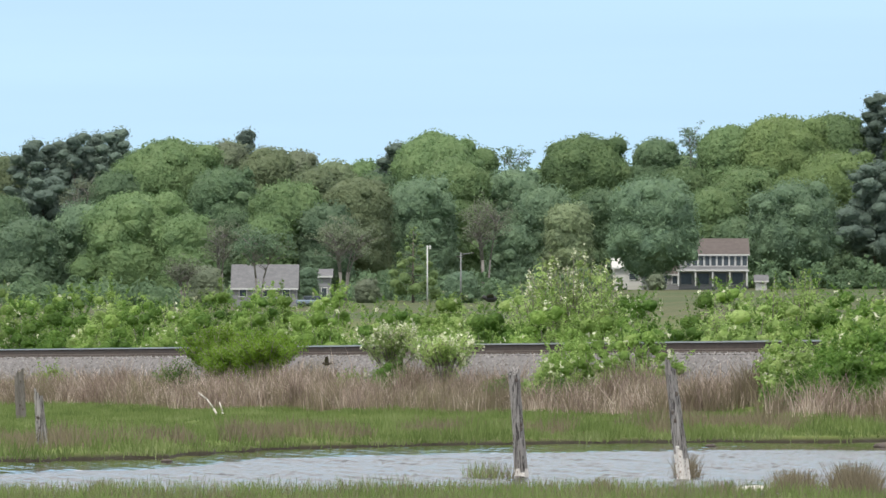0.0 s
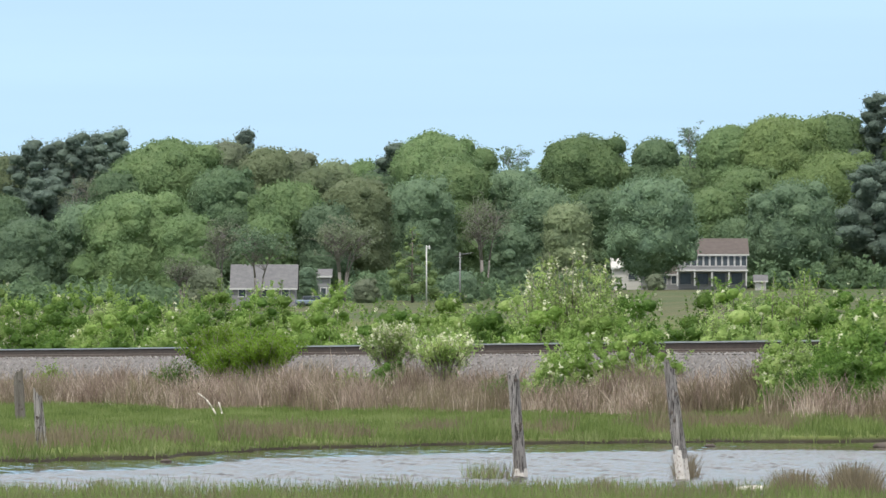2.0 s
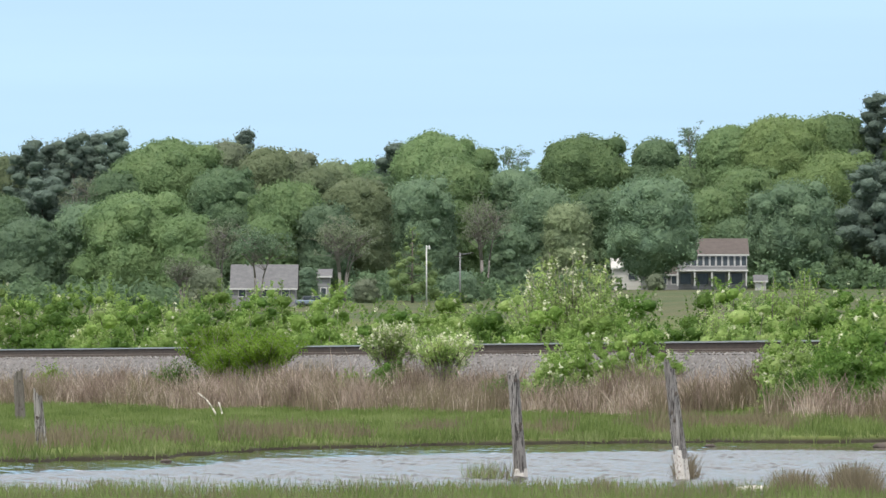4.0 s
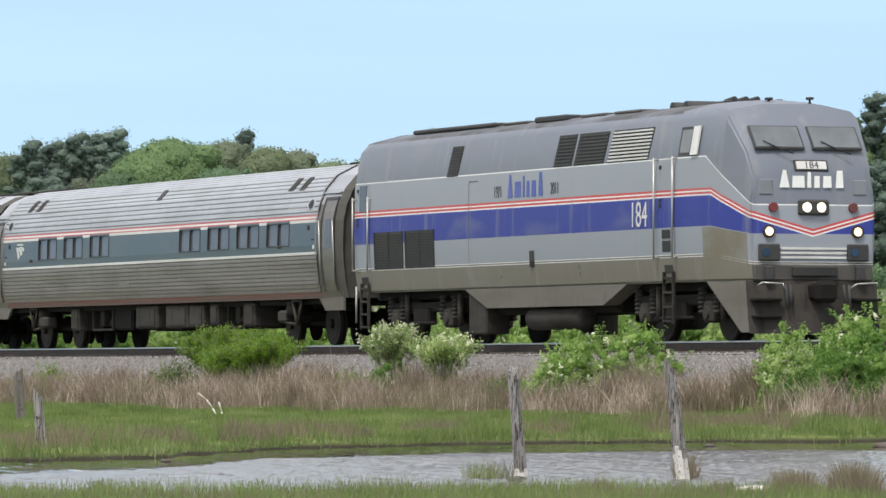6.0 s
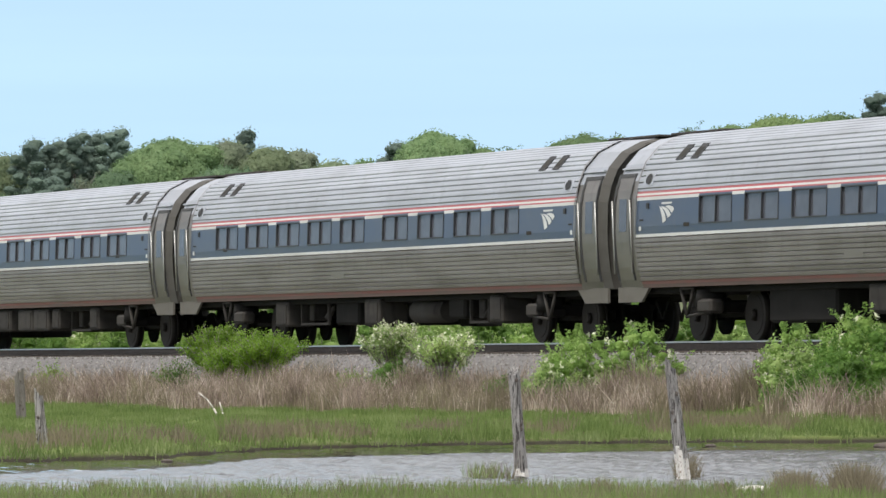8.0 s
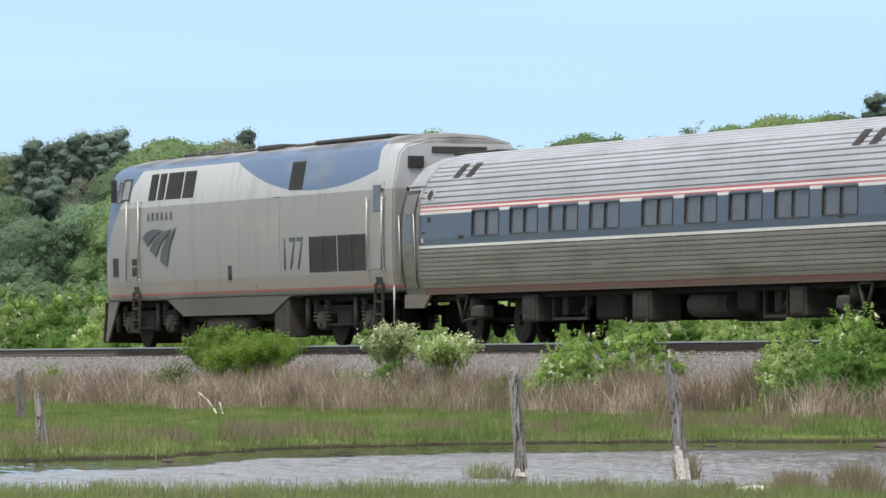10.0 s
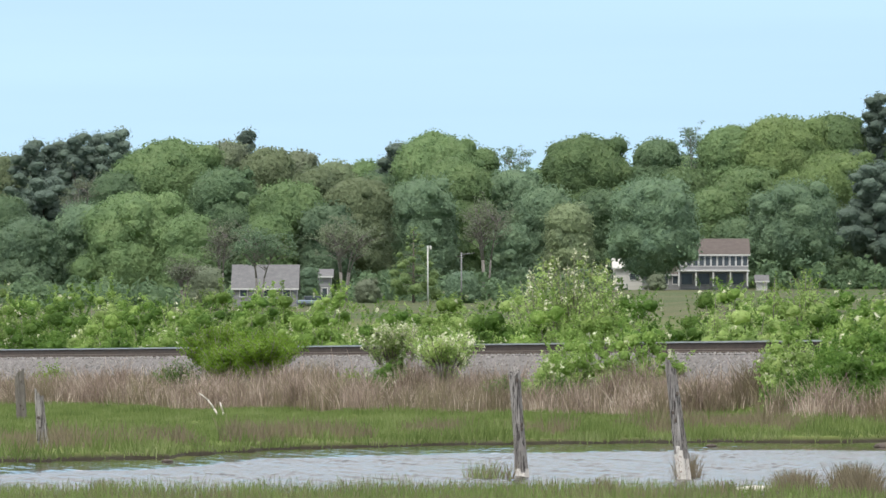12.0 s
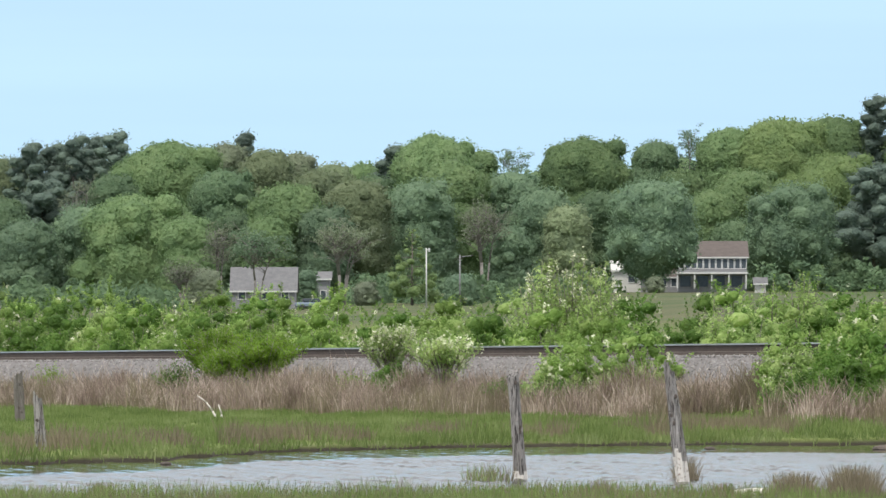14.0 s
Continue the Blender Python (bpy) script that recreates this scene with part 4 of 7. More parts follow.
            pz = h - lr * flat * 1.1 - (ch - lr * 1.2) * t * 0.97
            up_to = h - big * flat
            q = math.sqrt(max(1 - (max(pz - up_to, 0) / (big * flat)) ** 2, 0.0))
            k = (big * 0.95 - lr * 0.62) * q * rng.uniform(0.9, 1.12)
            if r > big:
                k *= 1 + (r / big - 1) * t
            lobes.append((k * math.cos(a), k * math.sin(a), pz + lr * rng.uniform(-0.1, 0.15), lr))
            if i % 5 == 0:
                tube(bm, (0, 0, fork - 0.4), (k * 0.8 * math.cos(a), k * 0.8 * math.sin(a), pz), 0.16, 0.04, 5)
        airy = kind == "ash"
        body = crown(rng, lobes, (1.6 if far_off else 7.5 if not airy else 7.5) if not small else 14.0, (0.42 if not far_off else 0.7) if not small else 0.26, 2 if far_off else (3 if small else 4), 20, 0.24, flat,
                     0.66, 0.7, 0.2, 1.7 if not airy else 2.6, 0.97 if not airy else 0.92)
    part("trunk", bm, bark, thing)
    tone = {"sparse": "ash", "bare": "rust", "cone": "spring", "stems": "rust"}.get(kind, kind)
    mesh_of("crown", *body, LEAF[tone], thing)
    return thing


BACK = [
    (-76.7, 1010, 34.8, 11.8, 'oak'), (-70.2, 1008, 35.2, 6.4, 'olive'), (-65.9, 1000, 36.4, 7.2, 'pine'),
    (-62.7, 1006, 36.4, 6.3, 'pine'), (-58.9, 1000, 37.4, 6.8, 'pine'), (-56.2, 1008, 37.7, 6.4, 'pine'),
    (-52.4, 1002, 38.3, 7.2, 'pine'), (-42.9, 985, 37.1, 20.0, 'oak'), (-34.7, 1000, 37.1, 7.7, 'rust'),
    (-32.6, 1030, 39.2, 2.4, 'pine'), (-28.0, 990, 36.0, 10.2, 'olive'), (-23.3, 1000, 35.7, 7.2, 'rust'),
    (-18.2, 1040, 35.4, 8.4, 'olive'), (-13.1, 1045, 35.6, 8.5, 'oak'), (-8.0, 1000, 36.0, 6.3, 'pine'),
    (-1.1, 990, 38.0, 14.7, 'oak'), (5.8, 1000, 36.2, 6.3, 'oak'), (11.3, 1010, 37.5, 6.8, 'sparse'),
    (22.5, 985, 37.7, 16.0, 'oak'), (34.0, 1005, 37.8, 8.6, 'dark'), (41.1, 1020, 39.7, 6.4, 'sparse'),
    (45.5, 1000, 39.8, 11.7, 'oak'), (54.0, 998, 41.2, 17.1, 'spring'), (62.6, 1006, 41.8, 13.6, 'oak'),
    (69.0, 1000, 43.9, 6.8, 'pine'), (77.1, 1000, 41.7, 15.3, 'oak'),
]
MID = [
    (-44.9, 925, 27.2, 20.8, 'oak', 0.02), (-53.1, 930, 25.7, 10.0, 'ash', 0.02), (-61.3, 922, 23.2, 10.8, 'ash', 0.02),
    (-55.4, 955, 28.9, 6.9, 'bare'), (-37.4, 915, 23.4, 9.1, 'oak', 0.02), (-33.4, 965, 32.0, 11.3, 'dark'),
    (-31.3, 955, 24.8, 7.7, 'dark'), (-61.8, 968, 29.5, 11.3, 'pine'), (-68.6, 960, 27.5, 10.4, 'dark'),
    (-51.1, 972, 31.4, 9.6, 'dark'), (-23.3, 935, 29.0, 12.6, 'oak', 0.12), (-26.1, 925, 23.6, 7.5, 'oak', 0.08),
    (-12.9, 940, 29.5, 11.0, 'olive', 0.2), (-17.5, 930, 25.4, 9.2, 'ash', 0.2), (-19.7, 975, 32.3, 9.7, 'olive'),
    (-10.3, 965, 31.1, 6.9, 'dark'), (-3.3, 950, 30.2, 12.0, 'ash', 0.05), (1.8, 962, 33.5, 12.6, 'oak'),
    (10.5, 968, 32.1, 10.5, 'ash'), (15.0, 945, 28.4, 10.2, 'ash', 0.05), (18.6, 935, 25.6, 7.6, 'olive', 0.05),
    (6.1, 920, 23.7, 7.9, 'stems'), (24.3, 960, 28.4, 9.5, 'dark'), (9.7, 930, 22.5, 7.5, 'ash', 0.05),
    (29.5, 880, 27.9, 13.1, 'ash', 0.24), (41.1, 955, 28.4, 9.5, 'oak'), (37.1, 980, 32.5, 8.8, 'oak'),
    (47.4, 965, 32.0, 13.0, 'oak'), (60.0, 955, 34.3, 14.2, 'spring'), (51.3, 925, 28.8, 14.6, 'ash', 0.26),
    (64.6, 940, 30.8, 10.2, 'pine'), (61.7, 950, 23.0, 9.4, 'dark'), (69.3, 955, 32.5, 11.2, 'oak'),
    (44.1, 950, 23.8, 7.7, 'dark'),
]
FRONT = [
    (-4.1, 840, 19.8, 8.2, 'cone'), (-21.9, 740, 15.7, 6.3, 'sparse'), (-27.8, 780, 17.6, 3.9, 'bare'),
    (-29.3, 770, 13.4, 4.9, 'rust_small'), (-31.7, 760, 12.4, 4.1, 'bare'), (2.1, 830, 13.9, 6.0, 'ash_small'),
    (-10.0, 830, 12.7, 4.5, 'rust_small'), (-13.7, 850, 18.8, 8.4, 'stems'), (29.5, 872, 14.0, 3.9, 'rust_small'),
    (-16.6, 770, 13.3, 2.8, 'ash_small'),
]
# a farther rank that closes the skyline between the crowns
RANK = [(-82 + 8.2 * k, 1062 + 9 * (k % 3), 35.2 + 1.3 * math.sin(k * 2.1) + max(0.0, (k - 12) * 0.62), 13.5, ('oak', 'olive', 'dark', 'oak')[k % 4]) for k in range(21)]

for i, row in enumerate(BACK + MID + FRONT + RANK):
    tree(*row[:5], 500 + i, *row[5:])


def wood_floor():
    """Low undergrowth that closes the wood behind the houses, far too many plants to count."""
    rng = np.random.default_rng(77)
    lobes = []
    for _ in range(420):
        x, y = rng.uniform(-95, 95), rng.uniform(975, 1030)
        r = rng.uniform(2.0, 4.0)
        lobes.append((x, y, float(ground_z(x, y)) + rng.uniform(0.0, 9.0), r))
    # bushes along the edge of the lawns
    for x0, x1, y0, y1, hi, n in ((-62, -31, 730, 800, 3.2, 110), (-14, 24, 862, 915, 3.6, 150), (45, 82, 905, 935, 3.6, 110), (-32, -24, 800, 850, 3.0, 24)):
        for _ in range(n):
            x, y = rng.uniform(x0, x1), rng.uniform(y0, y1)
            r = rng.uniform(0.8, 2.0)
            lobes.append((x, y, float(ground_z(x, y)) + rng.uniform(0.2, hi) * rng.random(), r))
    tagged(polys("undergrowth", lobes_leaves(rng, lobes, 1.3, 0.85, 0.8, 0.5, 0.5, 0.9), LEAF["dark"]), "dark tangled undergrowth deep in the wood", "undergrowth", kind="stuff")


wood_floor()

# ---- the train ----
# In each vehicle's space x runs ahead, z is over the rail, and the origin lies at the coupling behind it.


def train_paint(name, base, dirt, rough=0.45, metal=0.0, spec=0.5):
    """Paint with road dust that thickens in streaks, and fine wear."""
    m, n, l, b = shader(name, rough, metal, spec)
    c = blend(n, l, noise_fac(n, l, 1.1, 0.42, 0.78, 5.0, (0.5, 1, 2.2)), base, dirt)
    c = blend(n, l, noise_fac(n, l, 7.0, 0.55, 0.85, 3.0, (0.7, 1, 0.3)), c, dirt)
    l.new(c, b.inputs["Base Color"])
    bump(n, l, b, noise_fac(n, l, 2.2, 0.2, 0.8), 0.006, 0.25)
    return m


# Roof tone lighter than the dusty side: light from above put into the steel.
ROOF_STEEL = train_paint("toplit_stainless_roof", (0.385, 0.400, 0.438), (0.288, 0.296, 0.318), 0.42, 0.35)
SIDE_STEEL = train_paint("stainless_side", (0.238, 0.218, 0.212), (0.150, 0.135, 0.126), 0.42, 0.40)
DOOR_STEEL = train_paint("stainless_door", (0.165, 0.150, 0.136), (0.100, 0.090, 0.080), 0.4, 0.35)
BAND_BLUE = train_paint("blue_band", (0.037, 0.058, 0.107), (0.056, 0.070, 0.100), 0.35)
BAND_TEAL = train_paint("teal_band", (0.050, 0.080, 0.110), (0.075, 0.095, 0.112), 0.4)
RED = train_paint("red_line", (0.40, 0.070, 0.080), (0.36, 0.13, 0.13), 0.5)
DULL_RED = train_paint("dusty_red_sill", (0.22, 0.085, 0.072), (0.18, 0.12, 0.10), 0.6)
SILL_DUST = train_paint("red_brown_sill_dust", (0.165, 0.105, 0.090), (0.120, 0.095, 0.080), 0.75)
WHITE = train_paint("white_paint", (0.62, 0.615, 0.61), (0.48, 0.46, 0.435), 0.5)
END_GREY = train_paint("grimy_end_wall", (0.075, 0.069, 0.061), (0.050, 0.045, 0.040), 0.75)
UNDER = train_paint("grimy_running_gear", (0.012, 0.011, 0.010), (0.022, 0.020, 0.018), 0.85, 0.0, 0.15)
UNDER_BOX = train_paint("dusty_equipment_box", (0.048, 0.043, 0.038), (0.016, 0.014, 0.013), 0.8, 0.0, 0.2)
SEAL = train_paint("window_seal", (0.020, 0.022, 0.028), (0.04, 0.042, 0.047), 0.6)
BLACK = train_paint("black_opening", (0.016, 0.016, 0.017), (0.035, 0.032, 0.03), 0.7)
RUBBER = train_paint("black_rubber", (0.028, 0.028, 0.03), (0.05, 0.048, 0.045), 0.7)
WHEEL_STEEL = train_paint("wheel_steel", (0.030, 0.026, 0.023), (0.020, 0.017, 0.015), 0.7, 0.2, 0.2)
RAIL_BRIGHT = train_paint("bright_handrail", (0.42, 0.42, 0.40), (0.30, 0.29, 0.27), 0.35, 0.4)
GREY_PAINT = train_paint("grey_cab_paint", (0.20, 0.215, 0.25), (0.17, 0.18, 0.20), 0.45)
SILVER = train_paint("silver_paint", (0.50, 0.50, 0.48), (0.38, 0.37, 0.34), 0.42, 0.1)
GRIME = train_paint("dusty_sill", (0.140, 0.130, 0.113), (0.105, 0.096, 0.082), 0.75, 0.0, 0.2)
PILOT = train_paint("dusty_pilot", (0.078, 0.073, 0.067), (0.052, 0.048, 0.044), 0.7)
DECAL_WHITE = train_paint("white_decal", (0.86, 0.86, 0.85), (0.78, 0.77, 0.75), 0.5)
NAVY = train_paint("navy_decal", (0.060, 0.075, 0.135), (0.085, 0.095, 0.14), 0.5)
CHARCOAL = train_paint("charcoal_decal", (0.042, 0.046, 0.055), (0.065, 0.068, 0.075), 0.5)
BRIGHT_BLUE = train_paint("blue_decal", (0.055, 0.080, 0.34), (0.09, 0.11, 0.34), 0.5)


def glass(name, tone, rough=0.06):
    m, n, l, b = shader(name, rough, 0.0, 0.28)
    c = blend(n, l, noise_fac(n, l, 2.5, 0.3, 0.7), tone, tuple(v * 1.35 for v in tone))
    l.new(c, b.inputs["Base Color"])
    return m


COACH_GLASS = glass("tinted_coach_glass", (0.066, 0.067, 0.080), 0.15)
CAB_GLASS = glass("cab_glass", (0.11, 0.12, 0.13), 0.1)
SOCKET_BLUE = glass("dark_blue_lens", (0.02, 0.045, 0.085), 0.2)


def lit(name, colour, strength):
    m, n, l, b = shader(name, 0.3)
    b.inputs["Base Color"].default_value = rgba(colour)
    b.inputs["Emission Color"].default_value = rgba(colour)
    b.inputs["Emission Strength"].default_value = strength
    return m


LAMP_WARM = lit("lit_headlight", (1.0, 0.88, 0.66), 1.7)
LAMP_DITCH = lit("lit_ditch_light", (1.0, 0.76, 0.48), 1.1)
LAMP_RED = train_paint("red_marker_lens", (0.16, 0.03, 0.03), (0.10, 0.03, 0.03), 0.3)


def along(profile, z):
    """Half width of a section at the height z."""
    for (w0, z0), (w1, z1) in zip(profile, profile[1:]):
        if z0 <= z <= z1:
            return w0 + (w1 - w0) * (z - z0) / max(z1 - z0, 1e-6)
    return profile[0][0] if z < profile[0][1] else 0.0


def plate(bm, profile, side, x0, x1, z0, z1, proud, mat=0, slant=0.0, thick=0.0, rows=3):
    """A panel on a vehicle's side that follows its curve; slant moves its top ahead; thick closes its rim back to the wall."""
    grid = []
    for k in range(rows + 1):
        z = z0 + (z1 - z0) * k / rows
        y = side * (along(profile, z) + proud)
        dx = slant * k / rows
        grid.append((bm.verts.new((x0 + dx, y, z)), bm.verts.new((x1 + dx, y, z))))
    for a, b in zip(grid, grid[1:]):
        bm.faces.new((a[0], a[1], b[1], b[0])).material_index = mat
    if thick:
        rim = [g[0] for g in grid] + [g[1] for g in reversed(grid)]
        back = [bm.verts.new(v.co - Vector((0, side * thick, 0))) for v in rim]
        k = len(rim)
        for i in range(k):
            bm.faces.new((rim[i], rim[(i + 1) % k], back[(i + 1) % k], back[i])).material_index = mat
    bmesh.ops.recalc_face_normals(bm, faces=bm.faces)


def outline_plate(bm, profile, side, pts, proud):
    """A flat painted shape on the side: pts are (x, z) round a convex or star-like outline."""
    vs = [bm.verts.new((x, side * (along(profile, z) + proud), z)) for x, z in pts]
    f = bm.faces.new(vs)
    bmesh.ops.triangulate(bm, faces=[f])


def wheelset_part(name, x, side, r, parent):
    bm = bmesh.new()
    y = side * 0.755
    o = 1 if side > 0 else -1
    tube(bm, (x, y - o * 0.07, r), (x, y + o * 0.065, r), r, r, 28)
    tube(bm, (x, y - o * 0.09, r), (x, y - o * 0.06, r), r + 0.028, r + 0.028, 28)
    tube(bm, (x, y + o * 0.06, r), (x, y + o * 0.075, r), r * 0.80, r * 0.76, 24)
    tube(bm, (x, y + o * 0.07, r), (x, y + o * 0.16, r), 0.11, 0.09, 14)
    return part(name, bm, WHEEL_STEEL, parent)


COACH = ((1.44, 0.98), (1.52, 1.30), (1.575, 1.75), (1.59, 2.10), (1.575, 2.62), (1.50, 2.95), (1.36, 3.27), (1.10, 3.56), (0.70, 3.76), (0.30, 3.83), (0.0, 3.84))


def curve_run(profile, z0, z1, step):
    """Points along a section from z0 to z1 at even arc steps, with their outward normals."""
    dense = []
    for (w0, a), (w1, b) in zip(profile, profile[1:]):
        for k in range(160):
            t = k / 160
            dense.append((w0 + (w1 - w0) * t, a + (b - a) * t))
    dense.append(profile[-1])
    dense = [d for d in dense if z0 - 1e-6 <= d[1] <= z1 + 1e-6]
    run, left = [dense[0]], 0.0
    for p, q in zip(dense, dense[1:]):
        left += math.hypot(q[0] - p[0], q[1] - p[1])
        if left >= step:
            run.append(q)
            left -= step
    out = []
    for i, p in enumerate(run):
        a, b = run[max(i - 1, 0)], run[min(i + 1, len(run) - 1)]
        tx, tz = b[0] - a[0], b[1] - a[1]
        ln = math.hypot(tx, tz) or 1
        out.append((p[0], p[1], tz / ln, -tx / ln))
    return out


def fluted(bm, x0, x1, z0, z1, pitch, depth, side, mat=0):
    """Corrugated sheet: raised ribs along the vehicle."""
    run = curve_run(COACH, z0, z1, pitch / 6)
    pts = []
    for i, (w, z, nw, nz) in enumerate(run):
        d = 0.0 if i % 6 == 0 else depth
        pts.append((w + nw * d, z + nz * d))
    a = [bm.verts.new((x0, side * w, z)) for w, z in pts]
    b = [bm.verts.new((x1, side * w, z)) for w, z in pts]
    for i in range(len(pts) - 1):
        bm.faces.new((a[i], b[i], b[i + 1], a[i + 1])).material_index = mat
    return pts


EMBLEM = (((0, 0.76), (0.10, 0.91), (0.30, 0.98), (0.50, 0.97), (0.60, 0.93), (0.42, 0.84), (0.27, 0.70), (0.16, 0.55)),
          ((0.22, 0.44), (0.33, 0.68), (0.50, 0.84), (0.70, 0.93), (0.88, 0.96), (0.78, 0.86), (0.62, 0.70), (0.50, 0.50), (0.41, 0.27)),
          ((0.52, 0.15), (0.58, 0.45), (0.70, 0.70), (0.84, 0.88), (1.0, 1.0), (0.92, 0.80), (0.82, 0.50), (0.73, 0.0)))
WINDOWS_A = [4.44 + 2.06 * k for k in range(4)] + [13.19 + 2.025 * k for k in range(5)]
WINDOWS_B = [26.01 - x - 1.5 for x in reversed(WINDOWS_A)]
WINDOWS_CAFE = [4.44, 6.5, 8.56] + [15.25 + 2.0 * k for k in range(4)]


def coach(windows, band, logos, gear, label, hatch_row=False):
    car = empty("passenger_coach")
    tagged(car, label, "railway coach", "coaches of the train")
    bx0, bx1 = 1.50, 24.51
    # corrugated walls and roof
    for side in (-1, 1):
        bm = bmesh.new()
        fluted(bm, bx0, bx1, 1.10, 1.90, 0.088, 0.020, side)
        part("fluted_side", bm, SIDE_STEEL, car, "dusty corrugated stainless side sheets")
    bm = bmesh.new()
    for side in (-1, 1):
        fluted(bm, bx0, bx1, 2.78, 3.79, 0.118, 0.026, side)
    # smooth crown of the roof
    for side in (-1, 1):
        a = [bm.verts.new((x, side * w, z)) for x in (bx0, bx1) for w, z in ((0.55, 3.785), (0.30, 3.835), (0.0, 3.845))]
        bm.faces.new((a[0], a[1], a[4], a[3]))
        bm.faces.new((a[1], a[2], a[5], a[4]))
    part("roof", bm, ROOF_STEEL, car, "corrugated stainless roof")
    # sill, lines and window band
    for name, mat, z0, z1, proud in (("sill", SILL_DUST, 0.98, 1.045, 0.0), ("sill_line", DULL_RED, 1.045, 1.10, 0.004), ("rail_line", WHITE, 1.90, 1.955, 0.014),
                                     ("top_line", RED, 2.635, 2.662, 0.003), ("top_line", WHITE, 2.662, 2.70, 0.003), ("top_line", RED, 2.70, 2.742, 0.003), ("gutter", ROOF_STEEL, 2.742, 2.785, 0.008)):
        for side in (-1, 1):
            bm = bmesh.new()
            plate(bm, COACH, side, bx0, bx1, z0, z1, proud, thick=0.012)
            part(name, bm, mat, car)
    z_lo, z_hi = 2.095, 2.60
    for side in (-1, 1):
        bm = bmesh.new()
        edges = [bx0]
        for w in windows:
            edges += [w, w + 1.5]
        edges.append(bx1)
        for i in range(len(edges) - 1):
            a, b = edges[i], edges[i + 1]
            plate(bm, COACH, side, a, b, 1.955, z_lo, 0.0, 0)
            plate(bm, COACH, side, a, b, z_hi, 2.635, 0.0, 1 if i % 2 == 0 else 0)
            if i % 2 == 0:
                plate(bm, COACH, side, a, b, z_lo, 2.575, 0.0, 0)
                plate(bm, COACH, side, a, b, 2.575, z_hi, 0.0, 1)
        bmesh.ops.remove_doubles(bm, verts=bm.verts, dist=0.0005)
        part("window_band", bm, [band, WHITE], car, "dull blue window band with a white upper edge")
        for w in windows:
            bm = bmesh.new()
            for a, b, z0, z1 in ((w, w + 0.032, z_lo, z_hi), (w + 1.468, w + 1.5, z_lo, z_hi), (w + 0.032, w + 1.468, z_lo, z_lo + 0.025), (w + 0.032, w + 1.468, z_hi - 0.022, z_hi), (w + 0.738, w + 0.762, z_lo + 0.025, z_hi - 0.022)):
                plate(bm, COACH, side, a, b, z0, z1, 0.008, thick=0.06)
            win = part("window", bm, SEAL, car)
            for a, b in ((w + 0.032, w + 0.738), (w + 0.762, w + 1.468)):
                bm = bmesh.new()
                plate(bm, COACH, side, a, b, z_lo + 0.025, z_hi - 0.022, -0.03)
                part("pane", bm, COACH_GLASS, win)
    # ends: smooth vestibule shells, doors, end walls and drop skirts
    for end in (0, 1):
        fx = (lambda v: v) if end == 0 else (lambda v: 26.01 - v)
        bm = bmesh.new()
        loops = []
        for x, k in ((1.50, 1.0), (0.44, 0.985), (0.17, 0.93)):
            ring = [bm.verts.new((fx(x), -w * k, 0.98 + (z - 0.98) * (1 - (1 - k) * 0.35))) for w, z in COACH]
            ring += [bm.verts.new((fx(x), w * k, 0.98 + (z - 0.98) * (1 - (1 - k) * 0.35))) for w, z in reversed(COACH[:-1])]
            loops.append(ring)
        for a, b in zip(loops, loops[1:]):
            for i in range(len(a) - 1):
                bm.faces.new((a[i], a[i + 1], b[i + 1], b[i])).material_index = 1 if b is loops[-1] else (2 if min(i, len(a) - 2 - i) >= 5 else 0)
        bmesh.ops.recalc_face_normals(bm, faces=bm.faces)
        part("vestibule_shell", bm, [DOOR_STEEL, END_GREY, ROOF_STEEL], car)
        # hoop that ends the corrugations, and a dark cap on the crown
        bm = bmesh.new()
        hoop = []
        for xx in (1.47, 1.525):
            hoop.append([bm.verts.new((fx(xx), sy * (w + 0.03), z + (0.028 if z > 3.2 else 0.0))) for sy, run in ((-1, COACH), (1, tuple(reversed(COACH[:-1])))) for w, z in run if z > 1.0])
        for q in range(len(hoop[0]) - 1):
            bm.faces.new((hoop[0][q], hoop[0][q + 1], hoop[1][q + 1], hoop[1][q]))
        bmesh.ops.recalc_face_normals(bm, faces=bm.faces)
        part("end_hoop", bm, SIDE_STEEL, car)
        bm = bmesh.new()
        box(bm, fx(1.55), 0, 3.85, 2.5, 0.8, 0.05, bevel=0.015)
        part("roof_cap", bm, UNDER_BOX, car)
        bm = bmesh.new()
        ring = [(-w * 0.93, z) for w, z in COACH] + [(w * 0.93, z) for w, z in reversed(COACH[:-1])]
        bm.faces.new([bm.verts.new((fx(0.235), y, 0.98 + (z - 0.98) * 0.984)) for y, z in ring])
        part("end_wall", bm, END_GREY, car, "grimy dark end wall")
        bm = bmesh.new()
        for y in (-0.62, 0.62):
            box(bm, fx(0.12), y, 2.1, 0.24, 0.14, 2.3, bevel=0.03)
        box(bm, fx(0.12), 0, 3.22, 0.24, 1.38, 0.16, bevel=0.03)
        box(bm, fx(0.12), 0, 0.98, 0.24, 1.38, 0.12, bevel=0.03)
        part("gangway_bellows", bm, RUBBER, car)
        bm = bmesh.new()
        box(bm, fx(0.1), 0, 0.86, 0.7, 0.22, 0.24, bevel=0.04)
        tube(bm, (fx(0.3), -0.45, 0.75), (fx(0.0), -0.42, 0.42), 0.025, 0.025, 6)
        tube(bm, (fx(0.3), 0.45, 0.75), (fx(0.0), 0.42, 0.42), 0.025, 0.025, 6)
        part("coupler", bm, UNDER, car)
        for side in (-1, 1):
            bm = bmesh.new()
            x0, x1 = sorted((fx(0.50), fx(1.18)))
